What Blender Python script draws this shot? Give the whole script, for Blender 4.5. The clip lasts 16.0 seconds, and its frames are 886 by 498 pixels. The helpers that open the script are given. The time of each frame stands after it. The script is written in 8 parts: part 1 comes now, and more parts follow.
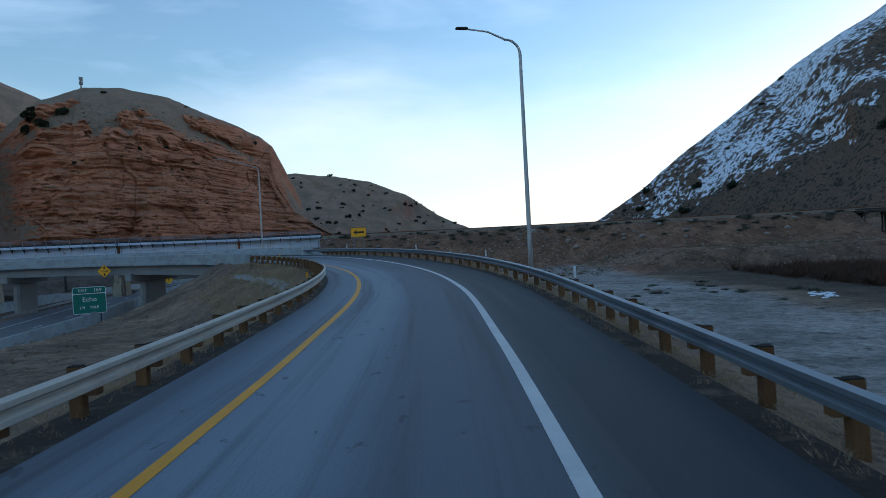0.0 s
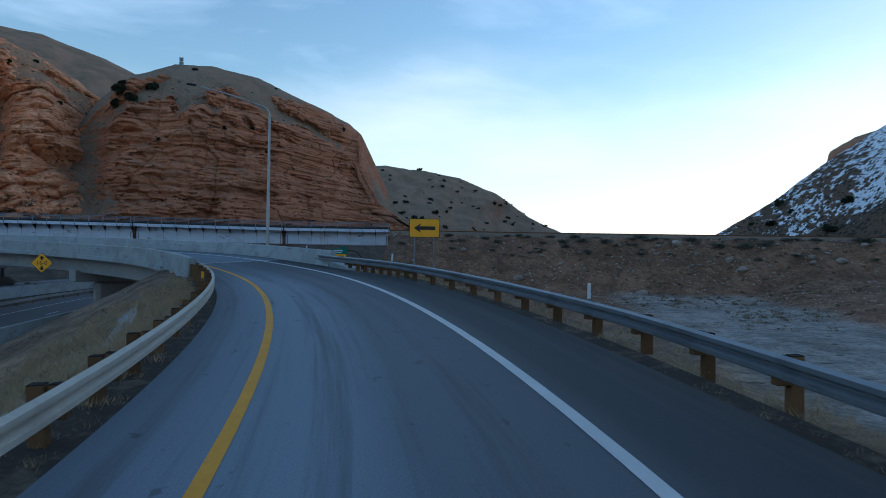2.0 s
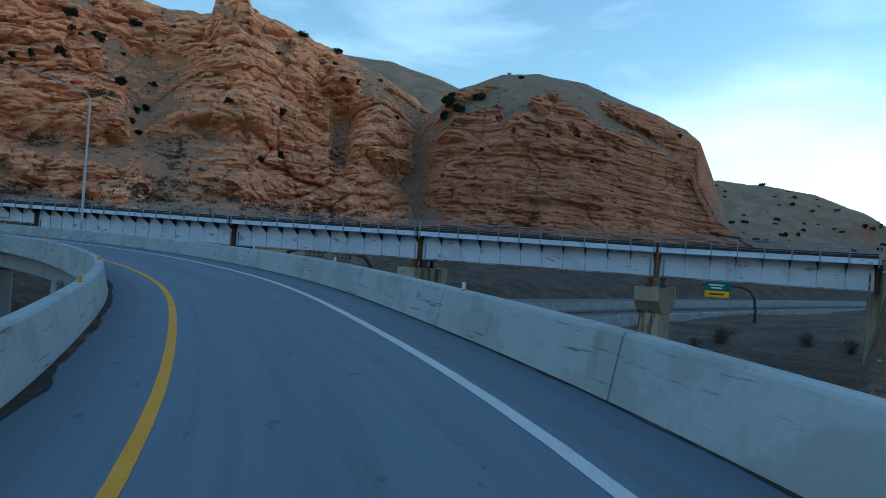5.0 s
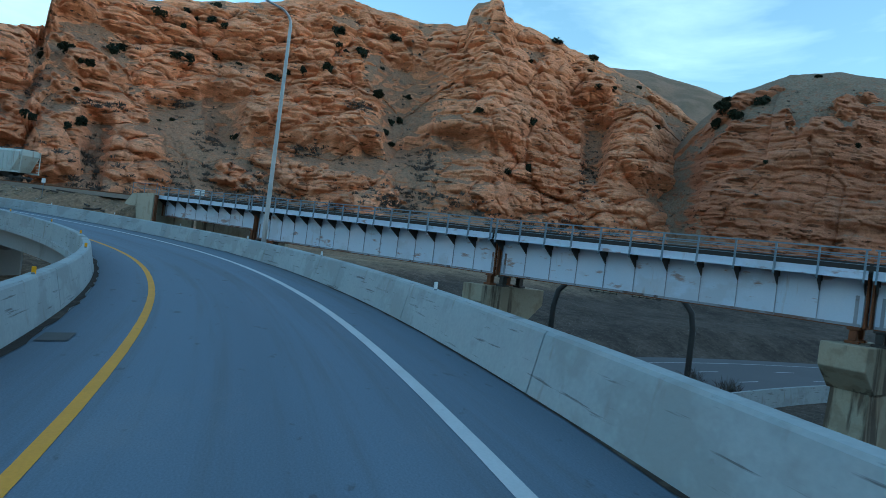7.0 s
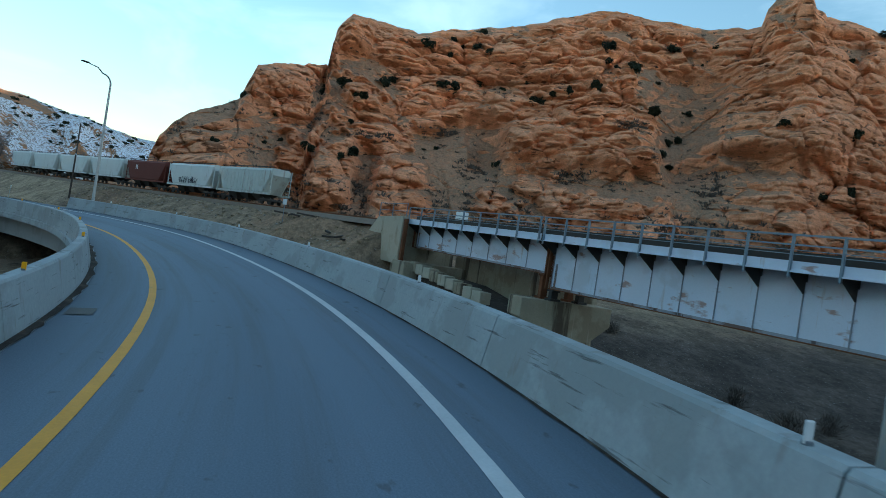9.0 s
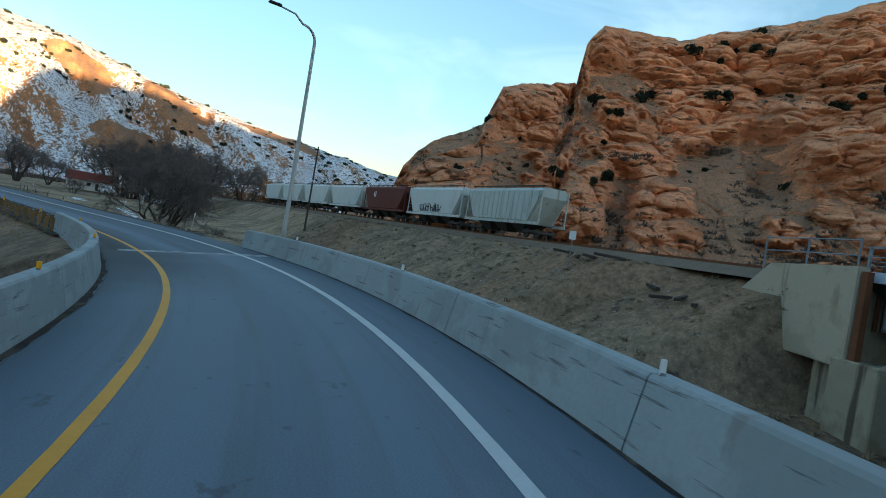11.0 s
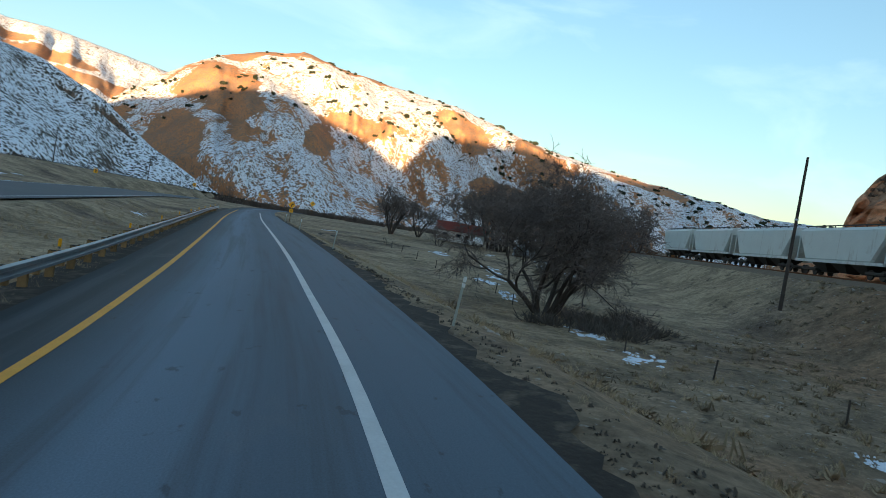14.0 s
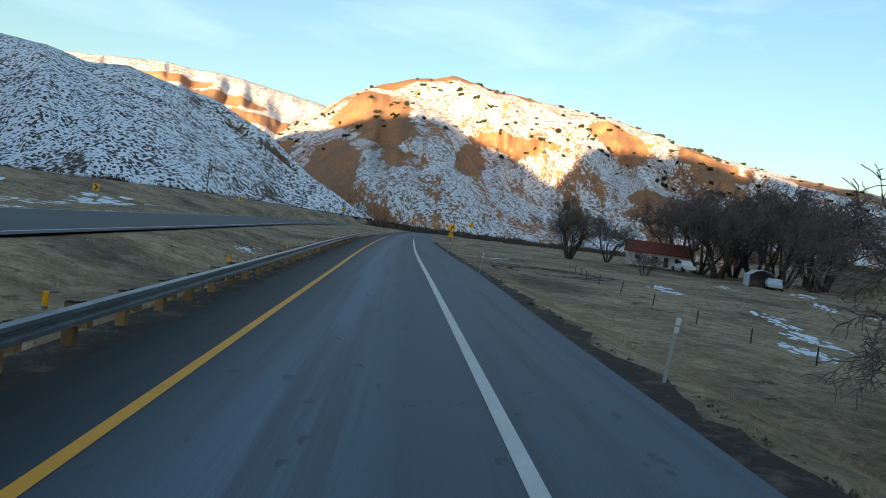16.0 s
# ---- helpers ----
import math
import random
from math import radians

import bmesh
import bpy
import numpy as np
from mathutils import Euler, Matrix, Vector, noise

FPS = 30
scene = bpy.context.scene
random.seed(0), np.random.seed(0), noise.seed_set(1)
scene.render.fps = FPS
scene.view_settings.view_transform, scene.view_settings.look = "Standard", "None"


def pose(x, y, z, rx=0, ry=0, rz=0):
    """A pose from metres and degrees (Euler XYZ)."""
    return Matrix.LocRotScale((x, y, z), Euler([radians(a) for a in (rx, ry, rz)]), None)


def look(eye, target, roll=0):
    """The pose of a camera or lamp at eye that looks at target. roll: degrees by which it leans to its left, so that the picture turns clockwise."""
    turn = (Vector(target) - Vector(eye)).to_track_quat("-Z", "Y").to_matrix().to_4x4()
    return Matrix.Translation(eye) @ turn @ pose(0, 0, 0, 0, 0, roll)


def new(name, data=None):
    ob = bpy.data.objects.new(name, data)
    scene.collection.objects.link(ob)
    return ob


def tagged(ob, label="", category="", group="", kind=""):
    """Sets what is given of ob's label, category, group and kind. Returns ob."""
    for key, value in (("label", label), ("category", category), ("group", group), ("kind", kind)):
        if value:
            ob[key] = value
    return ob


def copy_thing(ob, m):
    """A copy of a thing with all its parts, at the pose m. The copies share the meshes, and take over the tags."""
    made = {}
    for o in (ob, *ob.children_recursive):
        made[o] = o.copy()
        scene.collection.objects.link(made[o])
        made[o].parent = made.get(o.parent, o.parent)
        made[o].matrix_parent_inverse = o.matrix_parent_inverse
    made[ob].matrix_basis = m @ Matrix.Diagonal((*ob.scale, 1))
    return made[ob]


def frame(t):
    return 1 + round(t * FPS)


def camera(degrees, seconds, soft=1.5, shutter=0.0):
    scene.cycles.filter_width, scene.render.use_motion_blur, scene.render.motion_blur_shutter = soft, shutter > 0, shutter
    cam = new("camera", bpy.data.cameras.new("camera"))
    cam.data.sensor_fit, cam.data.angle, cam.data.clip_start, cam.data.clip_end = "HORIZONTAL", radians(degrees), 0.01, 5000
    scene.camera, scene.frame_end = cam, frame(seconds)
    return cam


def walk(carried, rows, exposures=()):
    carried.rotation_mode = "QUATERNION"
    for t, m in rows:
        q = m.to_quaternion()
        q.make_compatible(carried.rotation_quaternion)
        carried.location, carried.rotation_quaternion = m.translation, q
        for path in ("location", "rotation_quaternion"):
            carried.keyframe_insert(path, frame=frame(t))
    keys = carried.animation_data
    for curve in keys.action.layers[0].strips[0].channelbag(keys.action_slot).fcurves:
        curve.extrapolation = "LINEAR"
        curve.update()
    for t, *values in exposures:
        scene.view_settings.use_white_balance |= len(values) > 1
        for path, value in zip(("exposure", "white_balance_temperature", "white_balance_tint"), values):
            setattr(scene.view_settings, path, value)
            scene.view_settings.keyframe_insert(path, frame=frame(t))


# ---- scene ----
cam = camera(68.4, 16.0, soft=0.8, shutter=0.05)
# seconds, eye x y z, turn rx ry rz in degrees
ROWS = [
    (0, -3.380, 0.410, 2.050, 89.890, 2.978, 0.464),
    (0.5, -3.827, 9.230, 2.303, 89.940, 2.060, 1.382),
    (1, -4.442, 17.818, 2.556, 89.995, 1.171, 2.905),
    (1.5, -5.434, 26.169, 2.803, 89.991, -0.014, 5.072),
    (2, -6.906, 34.241, 3.030, 90.009, -0.986, 7.945),
    (2.5, -8.940, 41.983, 3.229, 90.086, -1.638, 11.468),
    (3, -11.672, 49.340, 3.412, 90.139, -2.034, 15.472),
    (3.5, -15.025, 56.293, 3.575, 90.277, -2.373, 19.911),
    (4, -18.943, 62.852, 3.737, 90.450, -2.756, 24.874),
    (6.5, -46.115, 87.396, 4.463, 90.148, -6.321, 50.088),
    (7, -52.876, 90.605, 4.584, 90.137, -7.100, 55.300),
    (7.5, -59.649, 93.247, 4.690, 90.039, -7.625, 60.725),
    (8, -66.551, 95.261, 4.772, 89.959, -8.066, 66.221),
    (8.5, -73.618, 96.503, 4.842, 89.873, -8.329, 71.690),
    (9, -80.674, 97.269, 4.916, 89.885, -8.710, 77.261),
    (11.5, -114.430, 90.559, 5.378, 89.228, -9.336, 102.662),
    (12, -120.553, 87.650, 5.388, 89.104, -9.278, 107.792),
    (12.5, -126.557, 84.133, 5.395, 89.080, -9.178, 113.021),
    (13, -132.170, 80.244, 5.402, 88.974, -9.281, 118.315),
    (13.5, -137.139, 75.945, 5.405, 88.814, -9.364, 123.608),
    (14, -141.679, 71.223, 5.402, 88.551, -9.369, 128.817),
    (14.5, -145.813, 66.207, 5.400, 88.400, -9.308, 133.554),
    (15, -149.729, 60.825, 5.402, 88.344, -8.964, 137.357),
    (15.5, -153.448, 55.187, 5.402, 88.339, -8.390, 140.179),
    (16, -157.041, 49.716, 5.409, 88.323, -7.417, 142.097),
]
EXPOSURE = [(0.0, 1.95, 5400, 8), (3.5, 2.0, 5250, 4), (6.5, 2.6, 5250, -7), (9.0, 2.45, 5750, -4), (12.5, 2.2, 6000, -2), (16.0, 2.15, 6250, 2)]
walk(cam, [(t, pose(*p)) for t, *p in ROWS], EXPOSURE)

# ---- light ----
SUN_AZ, SUN_EL = 50.0, 2.0          # degrees clockwise from +y, and above the horizon
world = bpy.data.worlds.new("sky")
scene.world = world
world.use_nodes = True
wt = world.node_tree
wt.nodes.clear()
sky = wt.nodes.new("ShaderNodeTexSky")
sky.sky_type = "NISHITA"
sky.sun_disc = False
sky.sun_elevation = radians(SUN_EL)
sky.sun_rotation = radians(SUN_AZ)
sky.air_density, sky.dust_density, sky.ozone_density = 1.0, 0.6, 2.0
bg = wt.nodes.new("ShaderNodeBackground")
bg.inputs["Strength"].default_value = 0.15
wo = wt.nodes.new("ShaderNodeOutputWorld")
# thin high cloud: streaks that thicken towards the horizon under the sun
tc = wt.nodes.new("ShaderNodeTexCoord")
mp = wt.nodes.new("ShaderNodeMapping")
mp.inputs["Rotation"].default_value = (0, 0, radians(35))
mp.inputs["Scale"].default_value = (1.6, 3.4, 9.0)
cn = wt.nodes.new("ShaderNodeTexNoise")
cn.inputs["Scale"].default_value, cn.inputs["Detail"].default_value, cn.inputs["Roughness"].default_value = 1.1, 7, 0.55
cn.inputs["Distortion"].default_value = 0.6
cr = wt.nodes.new("ShaderNodeValToRGB")
cr.color_ramp.elements[0].position, cr.color_ramp.elements[1].position = 0.5, 0.9
cr.color_ramp.elements[0].color, cr.color_ramp.elements[1].color = (0.05, 0.05, 0.05, 1), (0.5, 0.5, 0.5, 1)
cm = wt.nodes.new("ShaderNodeMix")
cm.data_type = "RGBA"
cloud_rgb = wt.nodes.new("ShaderNodeRGB")
cloud_rgb.outputs[0].default_value = (1.9, 2.15, 2.4, 1)
for a, b in ((tc.outputs["Generated"], mp.inputs["Vector"]), (mp.outputs["Vector"], cn.inputs["Vector"]), (cn.outputs["Fac"], cr.inputs["Fac"]),
             (cr.outputs["Color"], cm.inputs[0]), (sky.outputs["Color"], cm.inputs[6]), (cloud_rgb.outputs[0], cm.inputs[7]), (bg.outputs["Background"], wo.inputs["Surface"])):
    wt.links.new(a, b)
# a veil of low cloud round the horizon, cream under the sun and cool away from it
sun_dir = Vector((math.sin(radians(SUN_AZ)), math.cos(radians(SUN_AZ)), 0.0))


def wnode(kind, op, *ins):
    n = wt.nodes.new(kind)
    n.operation = op
    for i, v in enumerate(ins):
        if isinstance(v, (int, float)):
            n.inputs[i].default_value = v
        elif isinstance(v, Vector):
            n.inputs[i].default_value = v
        else:
            wt.links.new(v, n.inputs[i])
    return n.outputs["Value"]


vn = wt.nodes.new("ShaderNodeTexNoise")
vn.inputs["Scale"].default_value, vn.inputs["Detail"].default_value = 1.3, 6
vm = wt.nodes.new("ShaderNodeMapping")
vm.inputs["Scale"].default_value = (1.3, 1.3, 4.0)
wt.links.new(tc.outputs["Generated"], vm.inputs["Vector"])
wt.links.new(vm.outputs["Vector"], vn.inputs["Vector"])
sep = wt.nodes.new("ShaderNodeSeparateXYZ")
wt.links.new(tc.outputs["Generated"], sep.inputs[0])
facing = wnode("ShaderNodeMath", "MULTIPLY_ADD", wnode("ShaderNodeVectorMath", "DOT_PRODUCT", tc.outputs["Generated"], sun_dir), 0.5, 0.5)
reach = wnode("ShaderNodeMath", "MULTIPLY_ADD", facing, 0.17, 0.10)
veil = wnode("ShaderNodeMath", "SUBTRACT", 1.0, wnode("ShaderNodeMath", "DIVIDE", sep.outputs["Z"], reach))
veil = wnode("ShaderNodeMath", "ADD", veil, wnode("ShaderNodeMath", "MULTIPLY_ADD", vn.outputs["Fac"], 2.6, -1.35))
vr = wt.nodes.new("ShaderNodeMapRange")
vr.interpolation_type = "SMOOTHSTEP"
vr.inputs["From Min"].default_value, vr.inputs["From Max"].default_value, vr.inputs["To Max"].default_value = -0.2, 1.2, 0.8
wt.links.new(veil, vr.inputs["Value"])
vc = wt.nodes.new("ShaderNodeMix")
vc.data_type = "RGBA"
vc.inputs[6].default_value, vc.inputs[7].default_value = (1.8, 1.95, 2.05, 1), (2.05, 1.98, 1.8, 1)
wt.links.new(facing, vc.inputs[0])
vx = wt.nodes.new("ShaderNodeMix")
vx.data_type = "RGBA"
for a, b in ((vr.outputs["Result"], vx.inputs[0]), (cm.outputs[2], vx.inputs[6]), (vc.outputs[2], vx.inputs[7]), (vx.outputs[2], bg.inputs["Color"])):
    wt.links.new(a, b)
sun = new("sun", bpy.data.lights.new("sun", "SUN"))
sun.data.energy, sun.data.angle, sun.data.color = 5.0, radians(0.6), (1.0, 0.62, 0.32)
a, e = radians(SUN_AZ), radians(SUN_EL)
sun.matrix_world = look((0, 0, 300), Vector((0, 0, 300)) - Vector((math.sin(a) * math.cos(e), math.cos(a) * math.cos(e), math.sin(e))))

# ---- materials ----
def mat(name, base, rough=0.8, spread=0.25, fine=30.0, coarse=0.6, bump=0.3, metal=0.0, second=None, second_at=0.55, second_scale=0.15, coords="Object", vary=0.0):
    """A surface of one base colour with fine grain, broad mottling, a second colour in patches and relief."""
    m = bpy.data.materials.new(name)
    m.use_nodes = True
    nt = m.node_tree
    b = nt.nodes["Principled BSDF"]
    b.inputs["Roughness"].default_value, b.inputs["Metallic"].default_value = rough, metal
    b.inputs["Specular IOR Level"].default_value = 0.5 if rough < 0.6 else 0.25
    tc = nt.nodes.new("ShaderNodeTexCoord")
    src = tc.outputs[coords]
    def noise_of(scale, detail, rgh=0.6):
        n = nt.nodes.new("ShaderNodeTexNoise")
        n.inputs["Scale"].default_value, n.inputs["Detail"].default_value, n.inputs["Roughness"].default_value = scale, detail, rgh
        nt.links.new(src, n.inputs["Vector"])
        return n
    f, c = noise_of(fine, 5), noise_of(coarse, 6)
    ramp = nt.nodes.new("ShaderNodeMath")
    ramp.operation = "MULTIPLY_ADD"
    nt.links.new(f.outputs["Fac"], ramp.inputs[0])
    ramp.inputs[1].default_value, ramp.inputs[2].default_value = spread * 1.6, 1 - spread * 0.8
    ramp2 = nt.nodes.new("ShaderNodeMath")
    ramp2.operation = "MULTIPLY_ADD"
    nt.links.new(c.outputs["Fac"], ramp2.inputs[0])
    ramp2.inputs[1].default_value, ramp2.inputs[2].default_value = spread * 2.0, 1 - spread
    mul = nt.nodes.new("ShaderNodeMath")
    mul.operation = "MULTIPLY"
    nt.links.new(ramp.outputs[0], mul.inputs[0])
    nt.links.new(ramp2.outputs[0], mul.inputs[1])
    val = mul.outputs[0]
    if vary:
        oi = nt.nodes.new("ShaderNodeObjectInfo")
        vm = nt.nodes.new("ShaderNodeMath")
        vm.operation = "MULTIPLY_ADD"
        nt.links.new(oi.outputs["Random"], vm.inputs[0])
        vm.inputs[1].default_value, vm.inputs[2].default_value = 2 * vary, 1 - vary
        v2 = nt.nodes.new("ShaderNodeMath")
        v2.operation = "MULTIPLY"
        nt.links.new(val, v2.inputs[0])
        nt.links.new(vm.outputs[0], v2.inputs[1])
        val = v2.outputs[0]
    colour = None
    if second:
        s = noise_of(second_scale, 7, 0.65)
        sr = nt.nodes.new("ShaderNodeValToRGB")
        sr.color_ramp.elements[0].position, sr.color_ramp.elements[1].position = second_at - 0.06, second_at + 0.08
        nt.links.new(s.outputs["Fac"], sr.inputs["Fac"])
        mx = nt.nodes.new("ShaderNodeMix")
        mx.data_type = "RGBA"
        mx.inputs[6].default_value, mx.inputs[7].default_value = (*base, 1), (*second, 1)
        nt.links.new(sr.outputs["Color"], mx.inputs[0])
        colour = mx.outputs[2]
    vs = nt.nodes.new("ShaderNodeMix")
    vs.data_type, vs.blend_type = "RGBA", "MULTIPLY"
    vs.inputs[0].default_value = 1
    if colour:
        nt.links.new(colour, vs.inputs[6])
    else:
        vs.inputs[6].default_value = (*base, 1)
    nt.links.new(val, vs.inputs[7])
    nt.links.new(vs.outputs[2], b.inputs["Base Color"])
    if bump:
        bp = nt.nodes.new("ShaderNodeBump")
        bp.inputs["Strength"].default_value, bp.inputs["Distance"].default_value = bump, 0.02
        nt.links.new(f.outputs["Fac"], bp.inputs["Height"])
        nt.links.new(bp.outputs["Normal"], b.inputs["Normal"])
    return m


def streaked(name, base, marks, rough=0.85, spread=0.2, metal=0.0, bump=0.2):
    """A weathered surface with long marks. marks: ((x, y, z) noise scale, threshold, colour, strength)."""
    m = mat(name, base, rough, spread, 12, 0.5, bump, metal)
    nt = m.node_tree
    b = nt.nodes["Principled BSDF"]
    col = b.inputs["Base Color"].links[0].from_socket
    tc = nt.nodes.new("ShaderNodeTexCoord")
    for scale, at, colour, strength in marks:
        mp = nt.nodes.new("ShaderNodeMapping")
        mp.inputs["Scale"].default_value = scale
        nt.links.new(tc.outputs["Object"], mp.inputs["Vector"])
        n = nt.nodes.new("ShaderNodeTexNoise")
        n.inputs["Scale"].default_value, n.inputs["Detail"].default_value, n.inputs["Roughness"].default_value = 1.0, 5, 0.6
        nt.links.new(mp.outputs["Vector"], n.inputs["Vector"])
        r = nt.nodes.new("ShaderNodeMapRange")
        r.inputs["From Min"].default_value, r.inputs["From Max"].default_value, r.inputs["To Max"].default_value = at - 0.02, at + 0.05, strength
        nt.links.new(n.outputs["Fac"], r.inputs["Value"])
        x = nt.nodes.new("ShaderNodeMix")
        x.data_type = "RGBA"
        x.inputs[7].default_value = (*colour, 1)
        nt.links.new(r.outputs[0], x.inputs[0])
        nt.links.new(col, x.inputs[6])
        col = x.outputs[2]
    nt.links.new(col, b.inputs["Base Color"])
    return m


def lane_asphalt(name, lane, across_lane, stain, sky_tint=(0.84, 1.0, 1.19), dark_stretch=None):
    """Asphalt along a lane (UV: metres across, metres along): across_lane: (metres from the middle, grey) of shoulders
    and wheel tracks; long streaks, patches, cracks and fine stone. The bluish tint is sky sheen put into the colour.
    The last argument: (from, to, amount, side) of a stretch that gets darker.
    """
    m = bpy.data.materials.new(name)
    m.use_nodes = True
    nt = m.node_tree
    L = nt.links.new
    b = nt.nodes["Principled BSDF"]
    b.inputs["Roughness"].default_value = 0.7
    b.inputs["Specular IOR Level"].default_value = 0.22
    uv = nt.nodes.new("ShaderNodeUVMap")
    uv.uv_map = "lane"
    sep = nt.nodes.new("ShaderNodeSeparateXYZ")
    L(uv.outputs[0], sep.inputs[0])

    def op(kind, a, c):
        x = nt.nodes.new("ShaderNodeMath")
        x.operation = kind
        for i, v in enumerate((a, c)):
            if isinstance(v, (int, float)):
                x.inputs[i].default_value = v
            else:
                L(v, x.inputs[i])
        return x.outputs[0]

    def nz(sx, sy, detail=5, rgh=0.6):
        mp = nt.nodes.new("ShaderNodeMapping")
        mp.inputs["Scale"].default_value = (sx, sy, 1)
        L(uv.outputs[0], mp.inputs["Vector"])
        n = nt.nodes.new("ShaderNodeTexNoise")
        n.inputs["Scale"].default_value, n.inputs["Detail"].default_value, n.inputs["Roughness"].default_value = 1.0, detail, rgh
        L(mp.outputs[0], n.inputs["Vector"])
        return n.outputs["Fac"]

    def ramp(v, lo, hi):
        r = nt.nodes.new("ShaderNodeMapRange")
        r.interpolation_type = "SMOOTHSTEP"
        r.inputs["From Min"].default_value, r.inputs["From Max"].default_value = lo, hi
        L(v, r.inputs["Value"])
        return r.outputs[0]

    def mix(f, a, c):
        x = nt.nodes.new("ShaderNodeMix")
        x.data_type = "RGBA"
        for slot, v in ((0, f), (6, a), (7, c)):
            if isinstance(v, (int, float)):
                x.inputs[slot].default_value = v
            elif isinstance(v, tuple):
                x.inputs[slot].default_value = (*v, 1)
            else:
                L(v, x.inputs[slot])
        return x.outputs[2]

    across = op("ADD", sep.outputs[0], op("MULTIPLY", op("SUBTRACT", nz(0.1, 0.07), 0.5), 0.7))
    place = nt.nodes.new("ShaderNodeMapRange")
    place.inputs["From Min"].default_value, place.inputs["From Max"].default_value = -5.0, 7.0
    L(across, place.inputs["Value"])
    cr = nt.nodes.new("ShaderNodeValToRGB")
    steps = cr.color_ramp.elements
    for k, (u, g) in enumerate(across_lane):
        e = steps.new((u + 5) / 12)
        e.color = (g * sky_tint[0], g * sky_tint[1], g * sky_tint[2], 1)
    first, last = across_lane[0][1], across_lane[-1][1]
    steps[0].color, steps[len(steps) - 1].color = (*(first * v for v in sky_tint), 1), (*(last * v for v in sky_tint), 1)
    L(place.outputs[0], cr.inputs["Fac"])
    col = cr.outputs["Color"]
    col = mix(op("MULTIPLY", ramp(nz(1.5, 0.035, 7, 0.68), 0.46, 0.66), 0.6), col, stain)
    col = mix(op("MULTIPLY", ramp(nz(0.5, 0.22, 7, 0.7), 0.56, 0.7), 0.18), col, (1.4 * lane, 1.4 * lane, 1.42 * lane))
    col = mix(op("MULTIPLY", ramp(nz(2.6, 1.3, 4), 0.64, 0.69), 0.55), col, (0.42 * lane, 0.42 * lane, 0.43 * lane))
    # a stretch that darkens along the lane, mostly on the left if side is set
    if dark_stretch:
        a, b_, amount, side = dark_stretch
        along_ = op("ADD", sep.outputs[1], op("MULTIPLY", op("SUBTRACT", nz(0.5, 0.3, 5), 0.5), 6.0))
        f = op("MULTIPLY", ramp(along_, a, b_), amount)
        if side:
            f = op("MULTIPLY", f, op("ADD", op("MULTIPLY", ramp(op("ADD", sep.outputs[0], op("MULTIPLY", op("SUBTRACT", nz(0.5, 0.3, 5), 0.5), 2.0)), 1.0, -2.4), 0.97), 0.03))
        col = mix(f, col, (0.024, 0.031, 0.042))
    crack = op("ABSOLUTE", op("SUBTRACT", nz(0.55, 0.16, 4, 0.55), 0.5), 0)
    some = ramp(nz(0.2, 0.06, 3), 0.52, 0.6)
    col = mix(op("MULTIPLY", ramp(crack, 0.004, 0.001), op("MULTIPLY", some, 0.12)), col, (0.012, 0.012, 0.013))
    grit = nz(45, 45, 3, 0.7)
    g = nt.nodes.new("ShaderNodeMix")
    g.data_type, g.blend_type = "RGBA", "MULTIPLY"
    g.inputs[0].default_value = 1
    L(col, g.inputs[6])
    L(op("ADD", op("MULTIPLY", grit, 1.0), 0.5), g.inputs[7])
    L(g.outputs[2], b.inputs["Base Color"])
    bp = nt.nodes.new("ShaderNodeBump")
    bp.inputs["Strength"].default_value, bp.inputs["Distance"].default_value = 0.2, 0.004
    L(grit, bp.inputs["Height"])
    L(bp.outputs["Normal"], b.inputs["Normal"])
    return m


# the pale left half of the first ramp also has sky sheen in its greys
ASPHALT = lane_asphalt("asphalt", 0.10, ((-4.5, 0.07), (-3.3, 0.14), (-2.5, 0.19), (-1.5, 0.22), (-0.7, 0.22), (0.15, 0.13), (1.0, 0.12), (1.8, 0.09), (2.4, 0.038), (6, 0.022)), (0.06, 0.06, 0.062), dark_stretch=(84, 98, 0.55, 0))
ASPHALT_END = lane_asphalt("asphalt_end", 0.10, ((-4.5, 0.014), (-2.5, 0.018), (-1.95, 0.04), (-1.4, 0.085), (-0.5, 0.16), (0.2, 0.14), (0.9, 0.10), (2.0, 0.105), (3.6, 0.115), (6, 0.08)), (0.055, 0.06, 0.068), (0.74, 1.0, 1.32))
DECK_ASPHALT = lane_asphalt("deck_asphalt", 0.15, ((-4.5, 0.05), (-3.4, 0.12), (-2.1, 0.165), (-1.0, 0.165), (0.0, 0.15), (0.9, 0.17), (1.8, 0.155), (2.6, 0.16), (3.1, 0.14), (6, 0.10)), (0.10, 0.11, 0.122), (0.78, 1.0, 1.27), dark_stretch=(207, 217, 0.92, 1))
FWY = mat("freeway_asphalt", (0.10, 0.10, 0.105), 0.8, 0.2, 20, 0.1, 0.1)
WHITE_LINE = mat("white_paint", (0.50, 0.51, 0.51), 0.6, 0.2, 25, 1.5, 0.1, second=(0.3, 0.3, 0.3), second_at=0.7, second_scale=2.5)
YELLOW_LINE = mat("yellow_paint", (0.64, 0.29, 0.012), 0.6, 0.2, 25, 1.5, 0.1, second=(0.3, 0.2, 0.06), second_at=0.7, second_scale=2.5)
CONCRETE = streaked("concrete", (0.33, 0.365, 0.37), (((0.5, 0.5, 0.7), 0.52, (0.25, 0.27, 0.265), 0.65), ((0.7, 0.7, 13), 0.635, (0.085, 0.08, 0.075), 0.75), ((2.2, 2.2, 0.35), 0.63, (0.22, 0.20, 0.17), 0.55), ((7, 7, 7), 0.70, (0.2, 0.19, 0.17), 0.5)))
